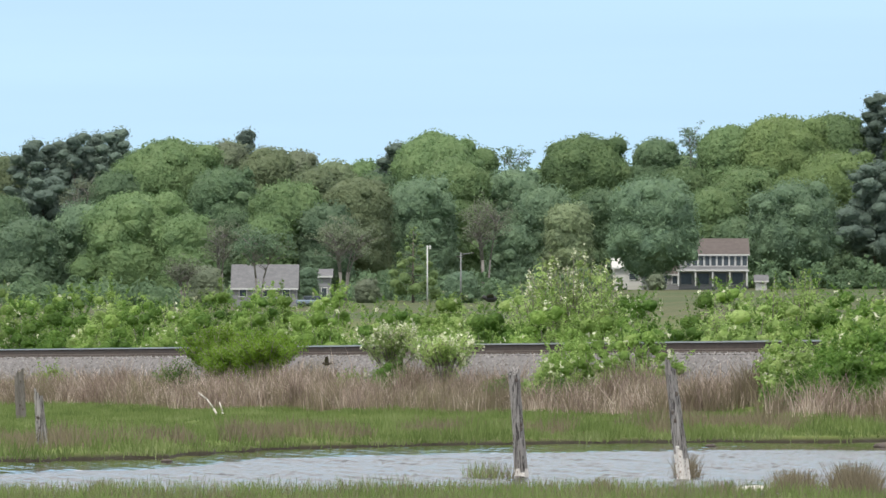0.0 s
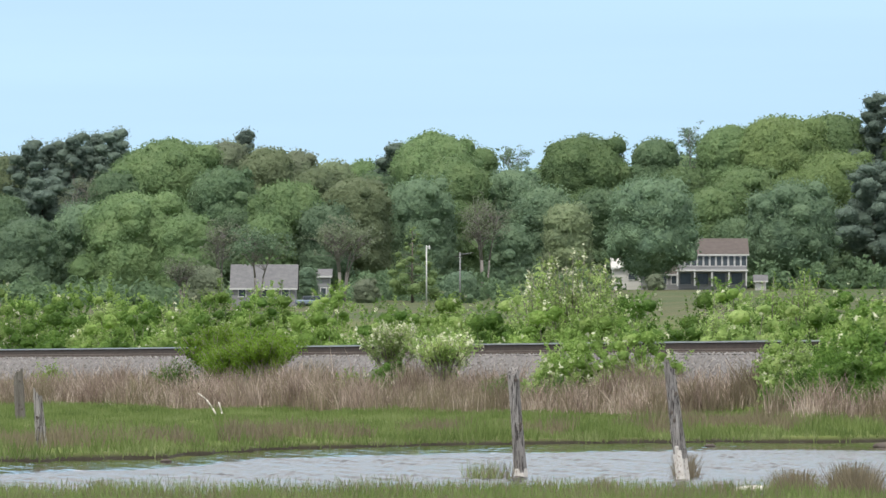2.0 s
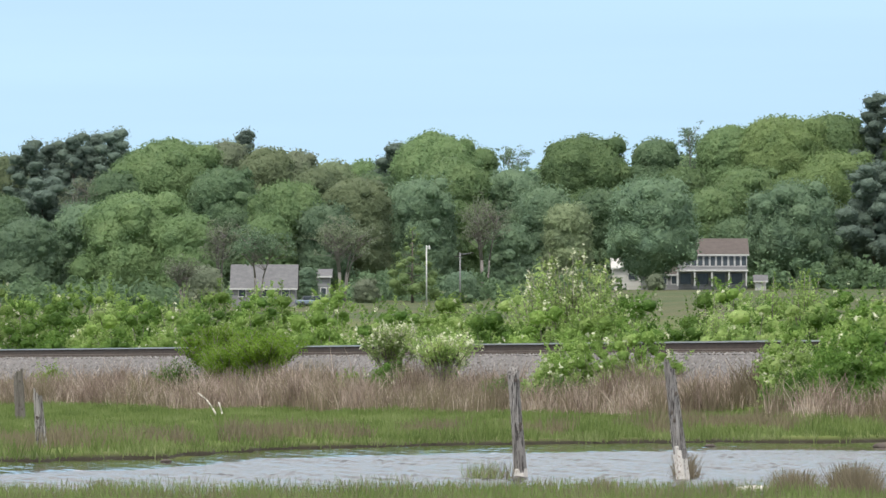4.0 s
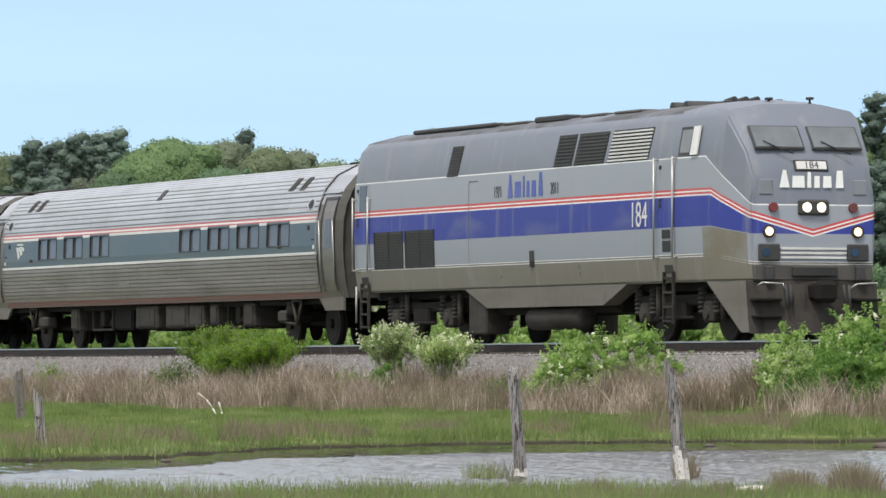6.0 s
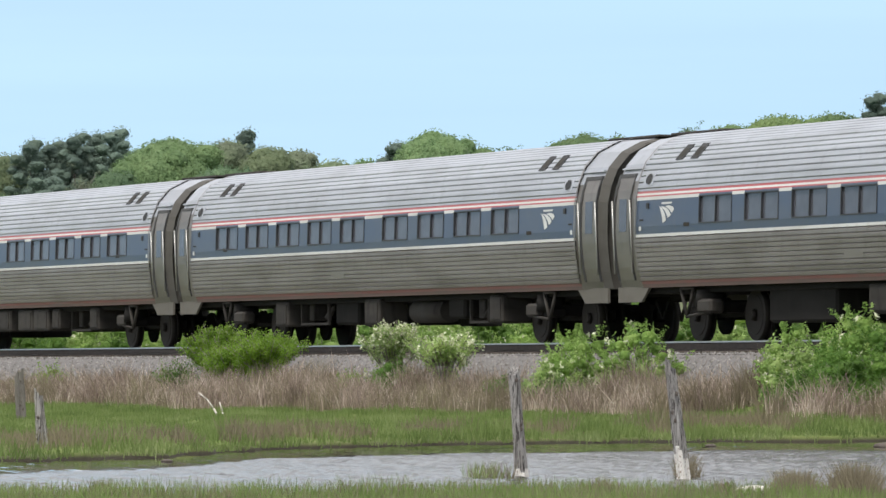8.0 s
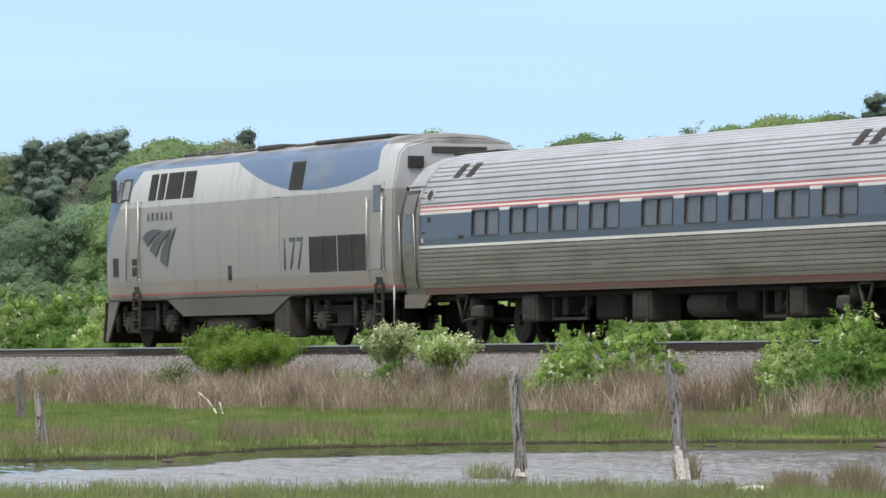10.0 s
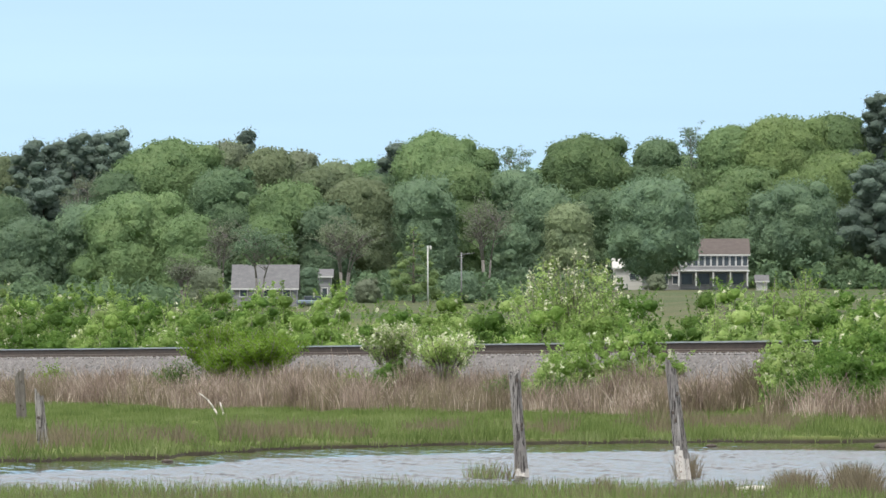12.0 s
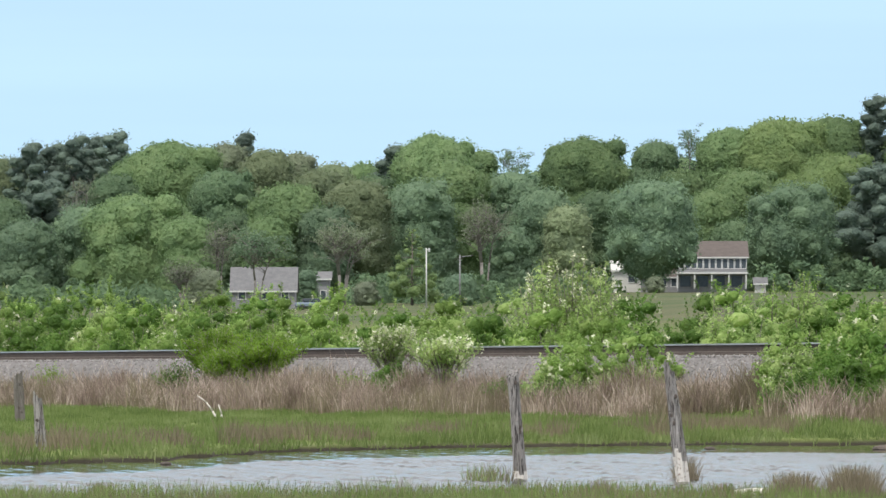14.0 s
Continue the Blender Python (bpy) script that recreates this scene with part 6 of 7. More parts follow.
def engine(paint, striped, label):
    eng = empty("diesel_engine")
    tagged(eng, label, "locomotive", "engines of the train")
    # body shell
    bm = bmesh.new()
    rear = [(w * 0.955, 1.06 + (z - 1.06) * 0.965) for w, z in LOCO]
    stations = [(0.42, rear), (0.62, [(w * 0.985, 1.06 + (z - 1.06) * 0.99) for w, z in LOCO]), (1.1, LOCO), (6.0, LOCO), (12.0, LOCO), (18.75, LOCO), (19.62, NOSE_BACK), (20.22, NOSE_MID), (20.50, NOSE_FRONT)]
    loops = []
    for x, prof in stations:
        loops.append([bm.verts.new((x, -w, z)) for w, z in prof] + [bm.verts.new((x, w, z)) for w, z in reversed(prof[:-1])])
    for a, b in zip(loops, loops[1:]):
        for i in range(len(a) - 1):
            bm.faces.new((a[i], a[i + 1], b[i + 1], b[i]))
        bm.faces.new((a[-1], a[0], b[0], b[-1]))
    bm.faces.new(loops[0])
    bm.faces.new(loops[-1][::-1])
    bmesh.ops.recalc_face_normals(bm, faces=bm.faces)
    sharp = [e for e in bm.edges if len(e.link_faces) == 2 and e.calc_face_angle(0) > 0.7]
    bmesh.ops.bevel(bm, geom=sharp, offset=0.035, segments=2, affect='EDGES')
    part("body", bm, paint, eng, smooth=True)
    # belly skirt that drops round the fuel tank
    for side in (-1, 1):
        bm = bmesh.new()
        pts = [(6.8, 1.06), (8.05, 0.68), (14.1, 0.68), (15.26, 1.06)]
        a = [bm.verts.new((x, side * 1.425, z)) for x, z in pts]
        b = [bm.verts.new((x, side * 1.10, z)) for x, z in pts]
        bm.faces.new(a)
        bm.faces.new(b[::-1])
        for i in range(4):
            bm.faces.new((a[i], a[(i + 1) % 4], b[(i + 1) % 4], b[i]))
        bmesh.ops.recalc_face_normals(bm, faces=bm.faces)
        part("belly_skirt", bm, GRIME if striped else PILOT, eng)
    bm = bmesh.new()
    box(bm, 11.0, 0, 0.80, 6.4, 2.3, 0.5, bevel=0.08)
    part("fuel_tank", bm, UNDER, eng)
    for side in (-1, 1):
        bm = bmesh.new()
        tube(bm, (9.95, side * 1.15, 0.46), (12.6, side * 1.15, 0.46), 0.22, 0.22, 20)
        for x in (9.95, 12.6):
            bmesh.ops.create_uvsphere(bm, u_segments=16, v_segments=8, radius=0.22, matrix=Matrix.Translation((x, side * 1.15, 0.46)) @ Matrix.Diagonal((0.5, 1, 1, 1)))
        part("air_reservoir", bm, UNDER_BOX, eng)
        bm = bmesh.new()
        box(bm, 7.45, side * 1.15, 0.60, 0.95, 0.5, 0.85, bevel=0.03)
        part("equipment_box", bm, UNDER_BOX, eng)
        # access door at the rear, with hand rails and a ladder
        for x0, x1, win in ((0.80, 1.52, True), (17.02, 17.72, False)):
            bm = bmesh.new()
            plate(bm, LOCO, side, x0, x1, 1.55, 3.32, 0.012, thick=0.02, rows=6)
            door = part("access_door", bm, paint, eng)
            if win:
                bm = bmesh.new()
                plate(bm, LOCO, side, x0 + 0.16, x0 + 0.58, 2.72, 3.26, 0.02, thick=0.02)
                part("door_window", bm, COACH_GLASS, door)
            for hx in (x0 - 0.09, x1 + 0.09):
                bm = bmesh.new()
                y = side * 1.585
                tube(bm, (hx, y, 1.50), (hx, y, 3.02 if win else 3.34), 0.02, 0.02, 8)
                for hz in (1.52, 2.98 if win else 3.30):
                    tube(bm, (hx, y, hz), (hx, side * 1.49, hz), 0.018, 0.018, 6)
                part("hand_rail", bm, RAIL_BRIGHT, eng)
            bm = bmesh.new()
            for z0 in (2.42, 2.52, 3.12):
                plate(bm, LOCO, side, x0 + 0.02, x0 + 0.10, z0, z0 + 0.07, 0.03, thick=0.03)
            part("door_latch", bm, RUBBER, door)
            bm = bmesh.new()
            xm = (x0 + x1) / 2
            for hx in (xm - 0.22, xm + 0.22):
                box(bm, hx, side * 1.47, 0.78, 0.045, 0.05, 0.95)
            for hz in (0.36, 0.62, 0.88, 1.14):
                box(bm, xm, side * 1.47, hz, 0.44, 0.07, 0.04)
            part("ladder", bm, UNDER_BOX, eng)
            for z0, z1, pr in ((1.22, 1.38, 0.006), (1.62, 1.82, 0.02), (1.86, 2.02, 0.02))[:1 if win else 3]:
                bm = bmesh.new()
                plate(bm, LOCO, side, xm - 0.2, xm + 0.2, z0, z1, pr)
                part("foot_hole", bm, BLACK, eng)
        # louvred radiator grilles low at the rear
        for x0, x1 in ((1.84, 3.52), (3.66, 5.32)):
            bm = bmesh.new()
            plate(bm, LOCO, side, x0, x1, 1.53, 2.28, 0.004)
            grille = part("radiator_grille", bm, BLACK, eng)
            bm = bmesh.new()
            for k in range(13):
                z = 1.55 + k * 0.056
                plate(bm, LOCO, side, x0 + 0.04, x1 - 0.04, z, z + 0.024, 0.016, thick=0.012, rows=1)
            part("louvre", bm, RUBBER, grille)["kind"] = "stuff"
            for xa, xb in ((x0, x0 + 0.03), (x1 - 0.03, x1), ((x0 + x1) / 2 - 0.015, (x0 + x1) / 2 + 0.015)):
                bm = bmesh.new()
                plate(bm, LOCO, side, xa, xb, 1.53, 2.28, 0.022, thick=0.02)
                part("grille_bar", bm, UNDER_BOX, grille)
        # raked upper vents
        if striped:
            vents = ((5.98, 6.62, False), (11.72, 12.66, False), (12.76, 14.28, False), (14.45, 16.45, True))
        else:
            vents = ((5.86, 6.74, False), (13.22, 14.02, False), (14.12, 15.22, False), (15.34, 15.82, False), (15.94, 16.48, False))
        for x0, x1, louvred in vents:
            bm = bmesh.new()
            z0, z1 = (3.32, 3.92) if x0 > 10 else (3.30, 3.90)
            plate(bm, LOCO, side, x0, x1, z0, z1, 0.004, slant=0.10 if striped else -0.0)
            vent = part("side_vent", bm, BLACK, eng)
            bm = bmesh.new()
            for k in range(9):
                z = z0 + 0.02 + k * 0.065
                plate(bm, LOCO, side, x0 + 0.04 + 0.011 * k * striped, x1 - 0.04 + 0.011 * k * striped, z, z + (0.032 if louvred else 0.02), 0.02, thick=0.015, rows=1)
            part("louvre", bm, SILVER if louvred else RUBBER, vent)["kind"] = "stuff"
        # small things on the wall
        bm = bmesh.new()
        plate(bm, LOCO, side, 10.50, 10.76, 1.44, 1.76, 0.006)
        pocket = part("fuel_filler", bm, BLACK, eng)
        bm = bmesh.new()
        plate(bm, LOCO, side, 10.56, 10.70, 1.46, 1.56, 0.03, thick=0.03)
        part("filler_cap", bm, UNDER_BOX, pocket)
        for x0, x1, z0, z1 in ((7.25, 7.265, 1.56, 3.18), (7.265, 7.75, 3.165, 3.18), (8.9, 8.96, 1.25, 1.31), (13.0, 13.06, 1.25, 1.31), (13.0, 13.06, 1.38, 1.44)):
            bm = bmesh.new()
            plate(bm, LOCO, side, x0, x1, z0, z1, 0.006, rows=6)
            part("panel_seam" if z1 > 2 else "rivet_plate", bm, CHARCOAL, eng)
        # cab side window with its mirror
        bm = bmesh.new()
        plate(bm, LOCO, side, 17.86, 18.74, 3.34, 3.86, 0.01, thick=0.02)
        win = part("cab_window", bm, RUBBER, eng)
        bm = bmesh.new()
        plate(bm, LOCO, side, 17.94, 18.40, 3.39, 3.81, 0.018)
        part("pane", bm, CAB_GLASS, win)
        bm = bmesh.new()
        plate(bm, LOCO, side, 18.50, 18.80, 3.34, 3.86, 0.05 if striped else 0.022, thick=0.03)
        part("sliding_panel", bm, WHITE if striped else CAB_GLASS, win)
        if not striped:
            bm = bmesh.new()
            box(bm, 18.95, side * 1.52, 3.60, 0.05, 0.14, 0.52, bevel=0.015)
            tube(bm, (18.93, side * 1.48, 3.6), (18.82, side * 1.42, 3.6), 0.015, 0.015, 6)
            part("mirror", bm, RUBBER, eng)
        # grab iron along the foot
        bm = bmesh.new()
        tube(bm, (0.44, side * 1.40, 1.20), (0.44, side * 1.40, 0.45), 0.022, 0.022, 6)
        part("grab_iron", bm, RAIL_BRIGHT, eng)
    # roof gear
    bm = bmesh.new()
    box(bm, 4.6, 0, 4.32, 4.6, 1.7, 0.09, bevel=0.03)
    part("radiator_hatch", bm, RUBBER, eng)
    bm = bmesh.new()
    box(bm, 9.9, 0, 4.32, 1.6, 1.7, 0.12, bevel=0.03)
    part("exhaust_hatch", bm, RUBBER, eng)
    for x0 in (7.8, 11.9, 13.6):
        bm = bmesh.new()
        box(bm, x0, 0, 4.315, 1.3, 1.5, 0.06, bevel=0.02)
        part("roof_hatch", bm, PILOT, eng)
    for x0 in (15.1, 15.75):
        bm = bmesh.new()
        tube(bm, (x0, -0.45, 4.31), (x0, 0.45, 4.31), 0.13, 0.13, 16)
        part("roof_blower", bm, RUBBER, eng)
    for x0, y0 in ((17.6, -0.4), (18.3, 0.3), (19.0, -0.2), (19.35, 0.45)):
        bm = bmesh.new()
        tube(bm, (x0, y0, 4.18), (x0, y0, 4.34), 0.03, 0.02, 6)
        box(bm, x0, y0, 4.35, 0.18, 0.10, 0.05, bevel=0.015)
        part("antenna", bm, RUBBER, eng)
    bm = bmesh.new()
    for k in range(3):
        tube(bm, (17.0, -0.2 + 0.2 * k, 4.39), (17.45 + 0.06 * k, -0.2 + 0.2 * k, 4.40), 0.03, 0.06, 10)
    box(bm, 17.1, 0, 4.34, 0.2, 0.6, 0.08)
    part("air_horn", bm, RUBBER, eng)
    # rear wall: door, number boards, ribbed bellows
    bm = bmesh.new()
    box(bm, 0.38, 0, 2.2, 0.14, 0.95, 2.1, bevel=0.03)
    part("rear_door", bm, UNDER_BOX, eng)
    for y in (-0.95, 0.95):
        bm = bmesh.new()
        box(bm, 0.40, y, 3.72, 0.06, 0.34, 0.24, bevel=0.01)
        part("rear_marker", bm, BLACK, eng)
        bm = bmesh.new()
        box(bm, 0.40, y * 1.05, 3.0, 0.06, 0.30, 0.42, bevel=0.01)
        part("rear_board", bm, BLACK, eng)
    bm = bmesh.new()
    box(bm, 0.42, 0, 3.97, 0.05, 1.2, 0.14, bevel=0.01)
    part("rear_vent", bm, RUBBER, eng)
    # nose: windscreens, wipers, number board, lamps
    for y in (-0.56, 0.56):
        m = face_m(y, 3.60)
        bm = bmesh.new()
        box(bm, 0, 0, 0.01, 0.98, 0.56, 0.05, m, bevel=0.02)
        screen = part("windscreen", bm, RUBBER, eng)
        bm = bmesh.new()
        box(bm, 0, 0, 0.022, 0.90, 0.48, 0.04, m)
        part("pane", bm, CAB_GLASS, screen)
        bm = bmesh.new()
        tube(bm, m @ Vector((0.2, -0.42, 0.06)), m @ Vector((-0.2, -0.20, 0.06)), 0.014, 0.008, 6)
        tube(bm, m @ Vector((-0.30, -0.12, 0.065)), m @ Vector((-0.06, -0.29, 0.065)), 0.012, 0.012, 6)
        part("wiper", bm, RUBBER, eng)
        m2 = face_m(y * 1.62, 2.72)
        bm = bmesh.new()
        box(bm, 0, 0, 0.0, 0.26, 0.26, 0.03, m2, bevel=0.008)
        part("nose_panel", bm, GREY_PAINT, eng)
    bm = bmesh.new()
    m = face_m(0.0, 3.10)
    box(bm, 0, 0, 0.01, 0.66, 0.22, 0.05, m, bevel=0.015)
    board = part("number_board", bm, RUBBER, eng)
    bm = bmesh.new()
    box(bm, 0, 0, 0.02, 0.58, 0.15, 0.04, m)
    part("board_face", bm, WHITE, board)
    if striped:
        cu = bpy.data.curves.new("board_number", 'FONT')
        cu.body, cu.size, cu.extrude, cu.align_x = "184", 0.19, 0.003, 'CENTER'
        ob = bpy.data.objects.new("board_number", cu)
        scene.collection.objects.link(ob)
        me = bpy.data.meshes.new_from_object(ob.evaluated_get(bpy.context.evaluated_depsgraph_get()))
        bpy.data.objects.remove(ob)
        me.transform(m @ Matrix.Translation((0, -0.062, 0.044)))
        me.materials.clear()
        me.materials.append(CHARCOAL)
        new("board_number", me).parent = board
        # the maker's word across the nose, as plain white blocks
        m = face_m(0.0, 2.82)
        for x, w, h, top in MARKS:
            bm = bmesh.new()
            mark_shape(bm, x, w, h, top, lambda u, v: m @ Vector((u, v - 0.11, 0.02)))
            part("nose_mark", bm, DECAL_WHITE, eng, "bold white painted block")
    hx = 20.50
    bm = bmesh.new()
    box(bm, hx + 0.02, 0, 2.36, 0.08, 0.60, 0.28, bevel=0.035)
    lamp = part("headlight_housing", bm, RUBBER, eng)
    for y in (-0.14, 0.14):
        bm = bmesh.new()
        tube(bm, (hx + 0.055, y, 2.36), (hx + 0.075, y, 2.36), 0.088, 0.08, 18)
        part("headlight", bm, LAMP_WARM if striped else CAB_GLASS, lamp)
    for y in (-0.86, 0.86):
        bm = bmesh.new()
        tube(bm, (hx - 0.02, y * 0.9, 2.36), (hx + 0.05, y * 0.9, 2.36), 0.095, 0.085, 16)
        part("red_marker", bm, LAMP_RED, eng)
        bm = bmesh.new()
        tube(bm, (hx - 0.02, y, 1.93), (hx + 0.04, y, 1.93), 0.12, 0.115, 18)
        ditch = part("ditch_light_rim", bm, UNDER_BOX, eng)
        bm = bmesh.new()
        tube(bm, (hx + 0.035, y, 1.93), (hx + 0.05, y, 1.93), 0.082, 0.075, 16)
        part("ditch_light", bm, LAMP_DITCH if striped else CAB_GLASS, ditch)
        bm = bmesh.new()
        box(bm, hx + 0.02, y, 1.56, 0.1, 0.40, 0.30, bevel=0.02)
        sock = part("socket_box", bm, RUBBER, eng)
        bm = bmesh.new()
        tube(bm, (hx + 0.06, y - 0.08, 1.56), (hx + 0.085, y - 0.08, 1.56), 0.08, 0.075, 14)
        part("socket_lens", bm, SOCKET_BLUE, sock)
        bm = bmesh.new()
        box(bm, hx + 0.06, y * 1.02, 1.19, 0.12, 0.16, 0.26, bevel=0.02)
        part("step_post", bm, RUBBER, eng)
        # corner steps and hand irons
        bm = bmesh.new()
        for z0 in (0.42, 0.72):
            box(bm, hx + 0.10, y * 1.12, z0, 0.34, 0.52, 0.05, bevel=0.01)
        box(bm, hx - 0.06, y * 1.12, 0.58, 0.05, 0.52, 0.42)
        part("corner_step", bm, UNDER, eng)
        bm = bmesh.new()
        o = 1 if y > 0 else -1
        pts = [(hx + 0.2, y + o * 0.30, 0.96), (hx + 0.3, y + o * 0.25, 1.02), (hx + 0.3, y - o * 0.14, 1.00), (hx + 0.16, y - o * 0.24, 0.90)]
        for a, b in zip(pts, pts[1:]):
            tube(bm, a, b, 0.016, 0.016, 6)
        part("uncoupling_lever", bm, RAIL_BRIGHT, eng)
        bm = bmesh.new()
        tube(bm, (hx + 0.18, y * 0.72, 0.98), (hx + 0.26, y * 0.70, 0.55), 0.03, 0.03, 8)
        tube(bm, (hx + 0.18, y * 0.60, 0.98), (hx + 0.26, y * 0.62, 0.60), 0.025, 0.025, 8)
        part("brake_hose", bm, RUBBER, eng)
    for z0 in (1.47, 1.55, 1.63):
        bm = bmesh.new()
        box(bm, hx + 0.012, 0, z0, 0.03, 1.28, 0.04)
        part("nose_strip", bm, WHITE, eng)
    bm = bmesh.new()
    box(bm, hx - 0.05, 0, 1.20, 0.16, 2.3, 0.30, bevel=0.03)
    part("anticlimber", bm, PILOT, eng)
    bm = bmesh.new()
    box(bm, hx + 0.06, 0, 1.22, 0.12, 0.86, 0.18, bevel=0.02)
    part("coupler_pocket", bm, BLACK, eng)
    for end in (hx, 0.0):
        bm = bmesh.new()
        sgn = 1 if end else -1
        box(bm, end + sgn * 0.16, 0, 0.86, 0.5, 0.30, 0.30, bevel=0.05)
        box(bm, end + sgn * 0.42, 0.06, 0.86, 0.22, 0.42, 0.40, bevel=0.08)
        part("coupler", bm, UNDER, eng)
    # pilot plough with raked wings
    bm = bmesh.new()
    pts = [(hx - 0.05, -1.25, 1.06), (hx - 0.05, 1.25, 1.06), (hx + 0.12, 1.25, 0.12), (hx + 0.34, 0, 0.10), (hx + 0.12, -1.25, 0.12)]
    vs = [bm.verts.new(p) for p in pts]
    mid = bm.verts.new((hx + 0.08, 0, 1.06))
    bm.faces.new((vs[0], mid, vs[3], vs[4]))
    bm.faces.new((mid, vs[1], vs[2], vs[3]))
    back = [bm.verts.new((p[0] - 0.08, p[1], p[2])) for p in pts]
    bm.faces.new(back)
    for i in range(5):
        j = (i + 1) % 5
        if i == 0:
            continue
        bm.faces.new((vs[i], vs[j], back[j], back[i]))
    bmesh.ops.recalc_face_normals(bm, faces=bm.faces)
    part("plough", bm, UNDER_BOX, eng)
    for side in (-1, 1):
        bm = bmesh.new()
        pts = [(18.95, 1.06), (20.46, 1.06), (20.52, 0.14), (20.2, 0.14)]
        ya = [1.40, 1.18, 1.22, 1.26]
        a = [bm.verts.new((x, side * y, z)) for (x, z), y in zip(pts, ya)]
        b = [bm.verts.new((x, side * (y - 0.05), z)) for (x, z), y in zip(pts, ya)]
        bm.faces.new(a)
        bm.faces.new(b[::-1])
        for i in range(4):
            bm.faces.new((a[i], a[(i + 1) % 4], b[(i + 1) % 4], b[i]))
        bmesh.ops.recalc_face_normals(bm, faces=bm.faces)
        part("pilot_wing", bm, GRIME, eng)
    # bogies
    bm = bmesh.new()
    box(bm, 10.5, 0, 0.98, 19.0, 2.2, 0.16, bevel=0.02)
    part("underframe", bm, UNDER, eng)
    for c in (3.87, 17.15):
        bm = bmesh.new()
        for side in (-1, 1):
            box(bm, c, side * 1.12, 0.74, 3.9, 0.16, 0.20, bevel=0.03)
            box(bm, c, side * 1.16, 0.55, 0.9, 0.20, 0.34, bevel=0.04)
            tube(bm, (c - 0.9, side * 1.26, 0.42), (c + 0.9, side * 1.26, 0.42), 0.03, 0.03, 8)
        bogie = part("bogie", bm, UNDER, eng)
        for side in (-1, 1):
            for x in (c - 1.5, c + 1.5):
                wheelset_part("wheel", x, side, 0.508, bogie)
                bm = bmesh.new()
                box(bm, x, side * 1.14, 0.52, 0.42, 0.24, 0.40, bevel=0.05)
                tube(bm, (x, side * 1.24, 0.50), (x, side * 1.30, 0.50), 0.13, 0.11, 14)
                part("axle_box", bm, UNDER_BOX, bogie)
                for o in (-0.36, 0.36):
                    bm = bmesh.new()
                    rings = []
                    for k in range(13):
                        rr = 0.105 if k % 2 else 0.072
                        rings.append([bm.verts.new((x + o + rr * math.cos(q * 0.5236), side * 1.18 + rr * math.sin(q * 0.5236), 0.48 + k * 0.04)) for q in range(12)])
                    for ra, rb in zip(rings, rings[1:]):
                        for q in range(12):
                            bm.faces.new((ra[q], ra[(q + 1) % 12], rb[(q + 1) % 12], rb[q]))
                    part("coil_spring", bm, UNDER_BOX, bogie)
                bm = bmesh.new()
                tube(bm, (x + 0.75, side * 1.25, 0.35), (x + 0.75, side * 1.25, 1.0), 0.06, 0.06, 10)
                part("damper", bm, UNDER_BOX, bogie)
    return eng


LEAD = engine(striped_livery(), True, "grey and blue striped diesel engine with lit headlights")
for side in (-1, 1):
    lettering("fleet_number", "184", 0.66, LEAD, side, 16.05, 2.10, WHITE, squeeze=0.86, label="white fleet number")
    for x, text in ((8.85, "1971"), (11.85, "2011")):
        lettering("year", text, 0.32, LEAD, side, x if side < 0 else 20.7 - x, 2.82, CHARCOAL, squeeze=0.7)
    for x, w, h, top in MARKS:
        bm = bmesh.new()
        mark_shape(bm, 10.35 + x * 1.5, w * 1.35, h * 1.45, top, lambda u, v: Vector((u, side * (along(LOCO, 2.80 + v) + 0.008), 2.80 + v)))
        part("side_mark", bm, BRIGHT_BLUE, LEAD, "blue painted block")
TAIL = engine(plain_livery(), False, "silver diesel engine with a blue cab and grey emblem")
for side in (-1, 1):
    lettering("fleet_number", "177", 0.98, TAIL, side, 6.45, 1.62, CHARCOAL, squeeze=1.0, label="dark grey fleet number")
    bm = bmesh.new()
    flip = -side
    cx = 15.55
    for swoosh in EMBLEM:
        outline_plate(bm, LOCO, side, [(cx + flip * (-1.215 + 2.43 * u), 1.81 + 0.87 * v) for u, v in swoosh], 0.022)
    part("emblem", bm, CHARCOAL, TAIL, "dark grey swooping three-part emblem")
    for k, top in enumerate((0.35, 0.9, 0.9, 0.8, 0.35, 0.7)):
        bm = bmesh.new()
        mark_shape(bm, cx + flip * (-0.85 + 0.33 * k), 0.19, 0.18, top, lambda u, v: Vector((u, side * (along(LOCO, 2.86 + v) + 0.008), 2.86 + v)))
        part("side_mark", bm, CHARCOAL, TAIL, "dark grey painted block")
    bm = bmesh.new()
    plate(bm, LOCO, side, 18.62, 19.05, 1.62, 2.05, 0.006)
    part("nose_grille", bm, BLACK, TAIL)
TRAIN.append((LEAD, 0.0, False))
TRAIN.append((TAIL, -130.05, True))

# ---- houses and poles on the far slope ----
SHINGLE_GREY = surface("grey_shingle", (0.12, 0.12, 0.125), (0.165, 0.165, 0.17), (0.09, 0.09, 0.09), 1.5, 0.9, grain=8, depth=0.03)
SHINGLE_BROWN = surface("brown_shingle", (0.085, 0.070, 0.064), (0.115, 0.095, 0.086), (0.10, 0.08, 0.075), 1.5, 0.9, grain=8, depth=0.03)
CLAPBOARD = surface("pale_clapboard", (0.46, 0.45, 0.42), (0.54, 0.53, 0.50), (0.50, 0.48, 0.44), 1.0, 0.8, grain=6, depth=0.02, stretch=(0.2, 0.2, 6))
GREY_BOARD = surface("grey_clapboard", (0.20, 0.20, 0.21), (0.27, 0.27, 0.28), (0.15, 0.15, 0.15), 1.0, 0.8, grain=6, depth=0.02, stretch=(0.2, 0.2, 6))
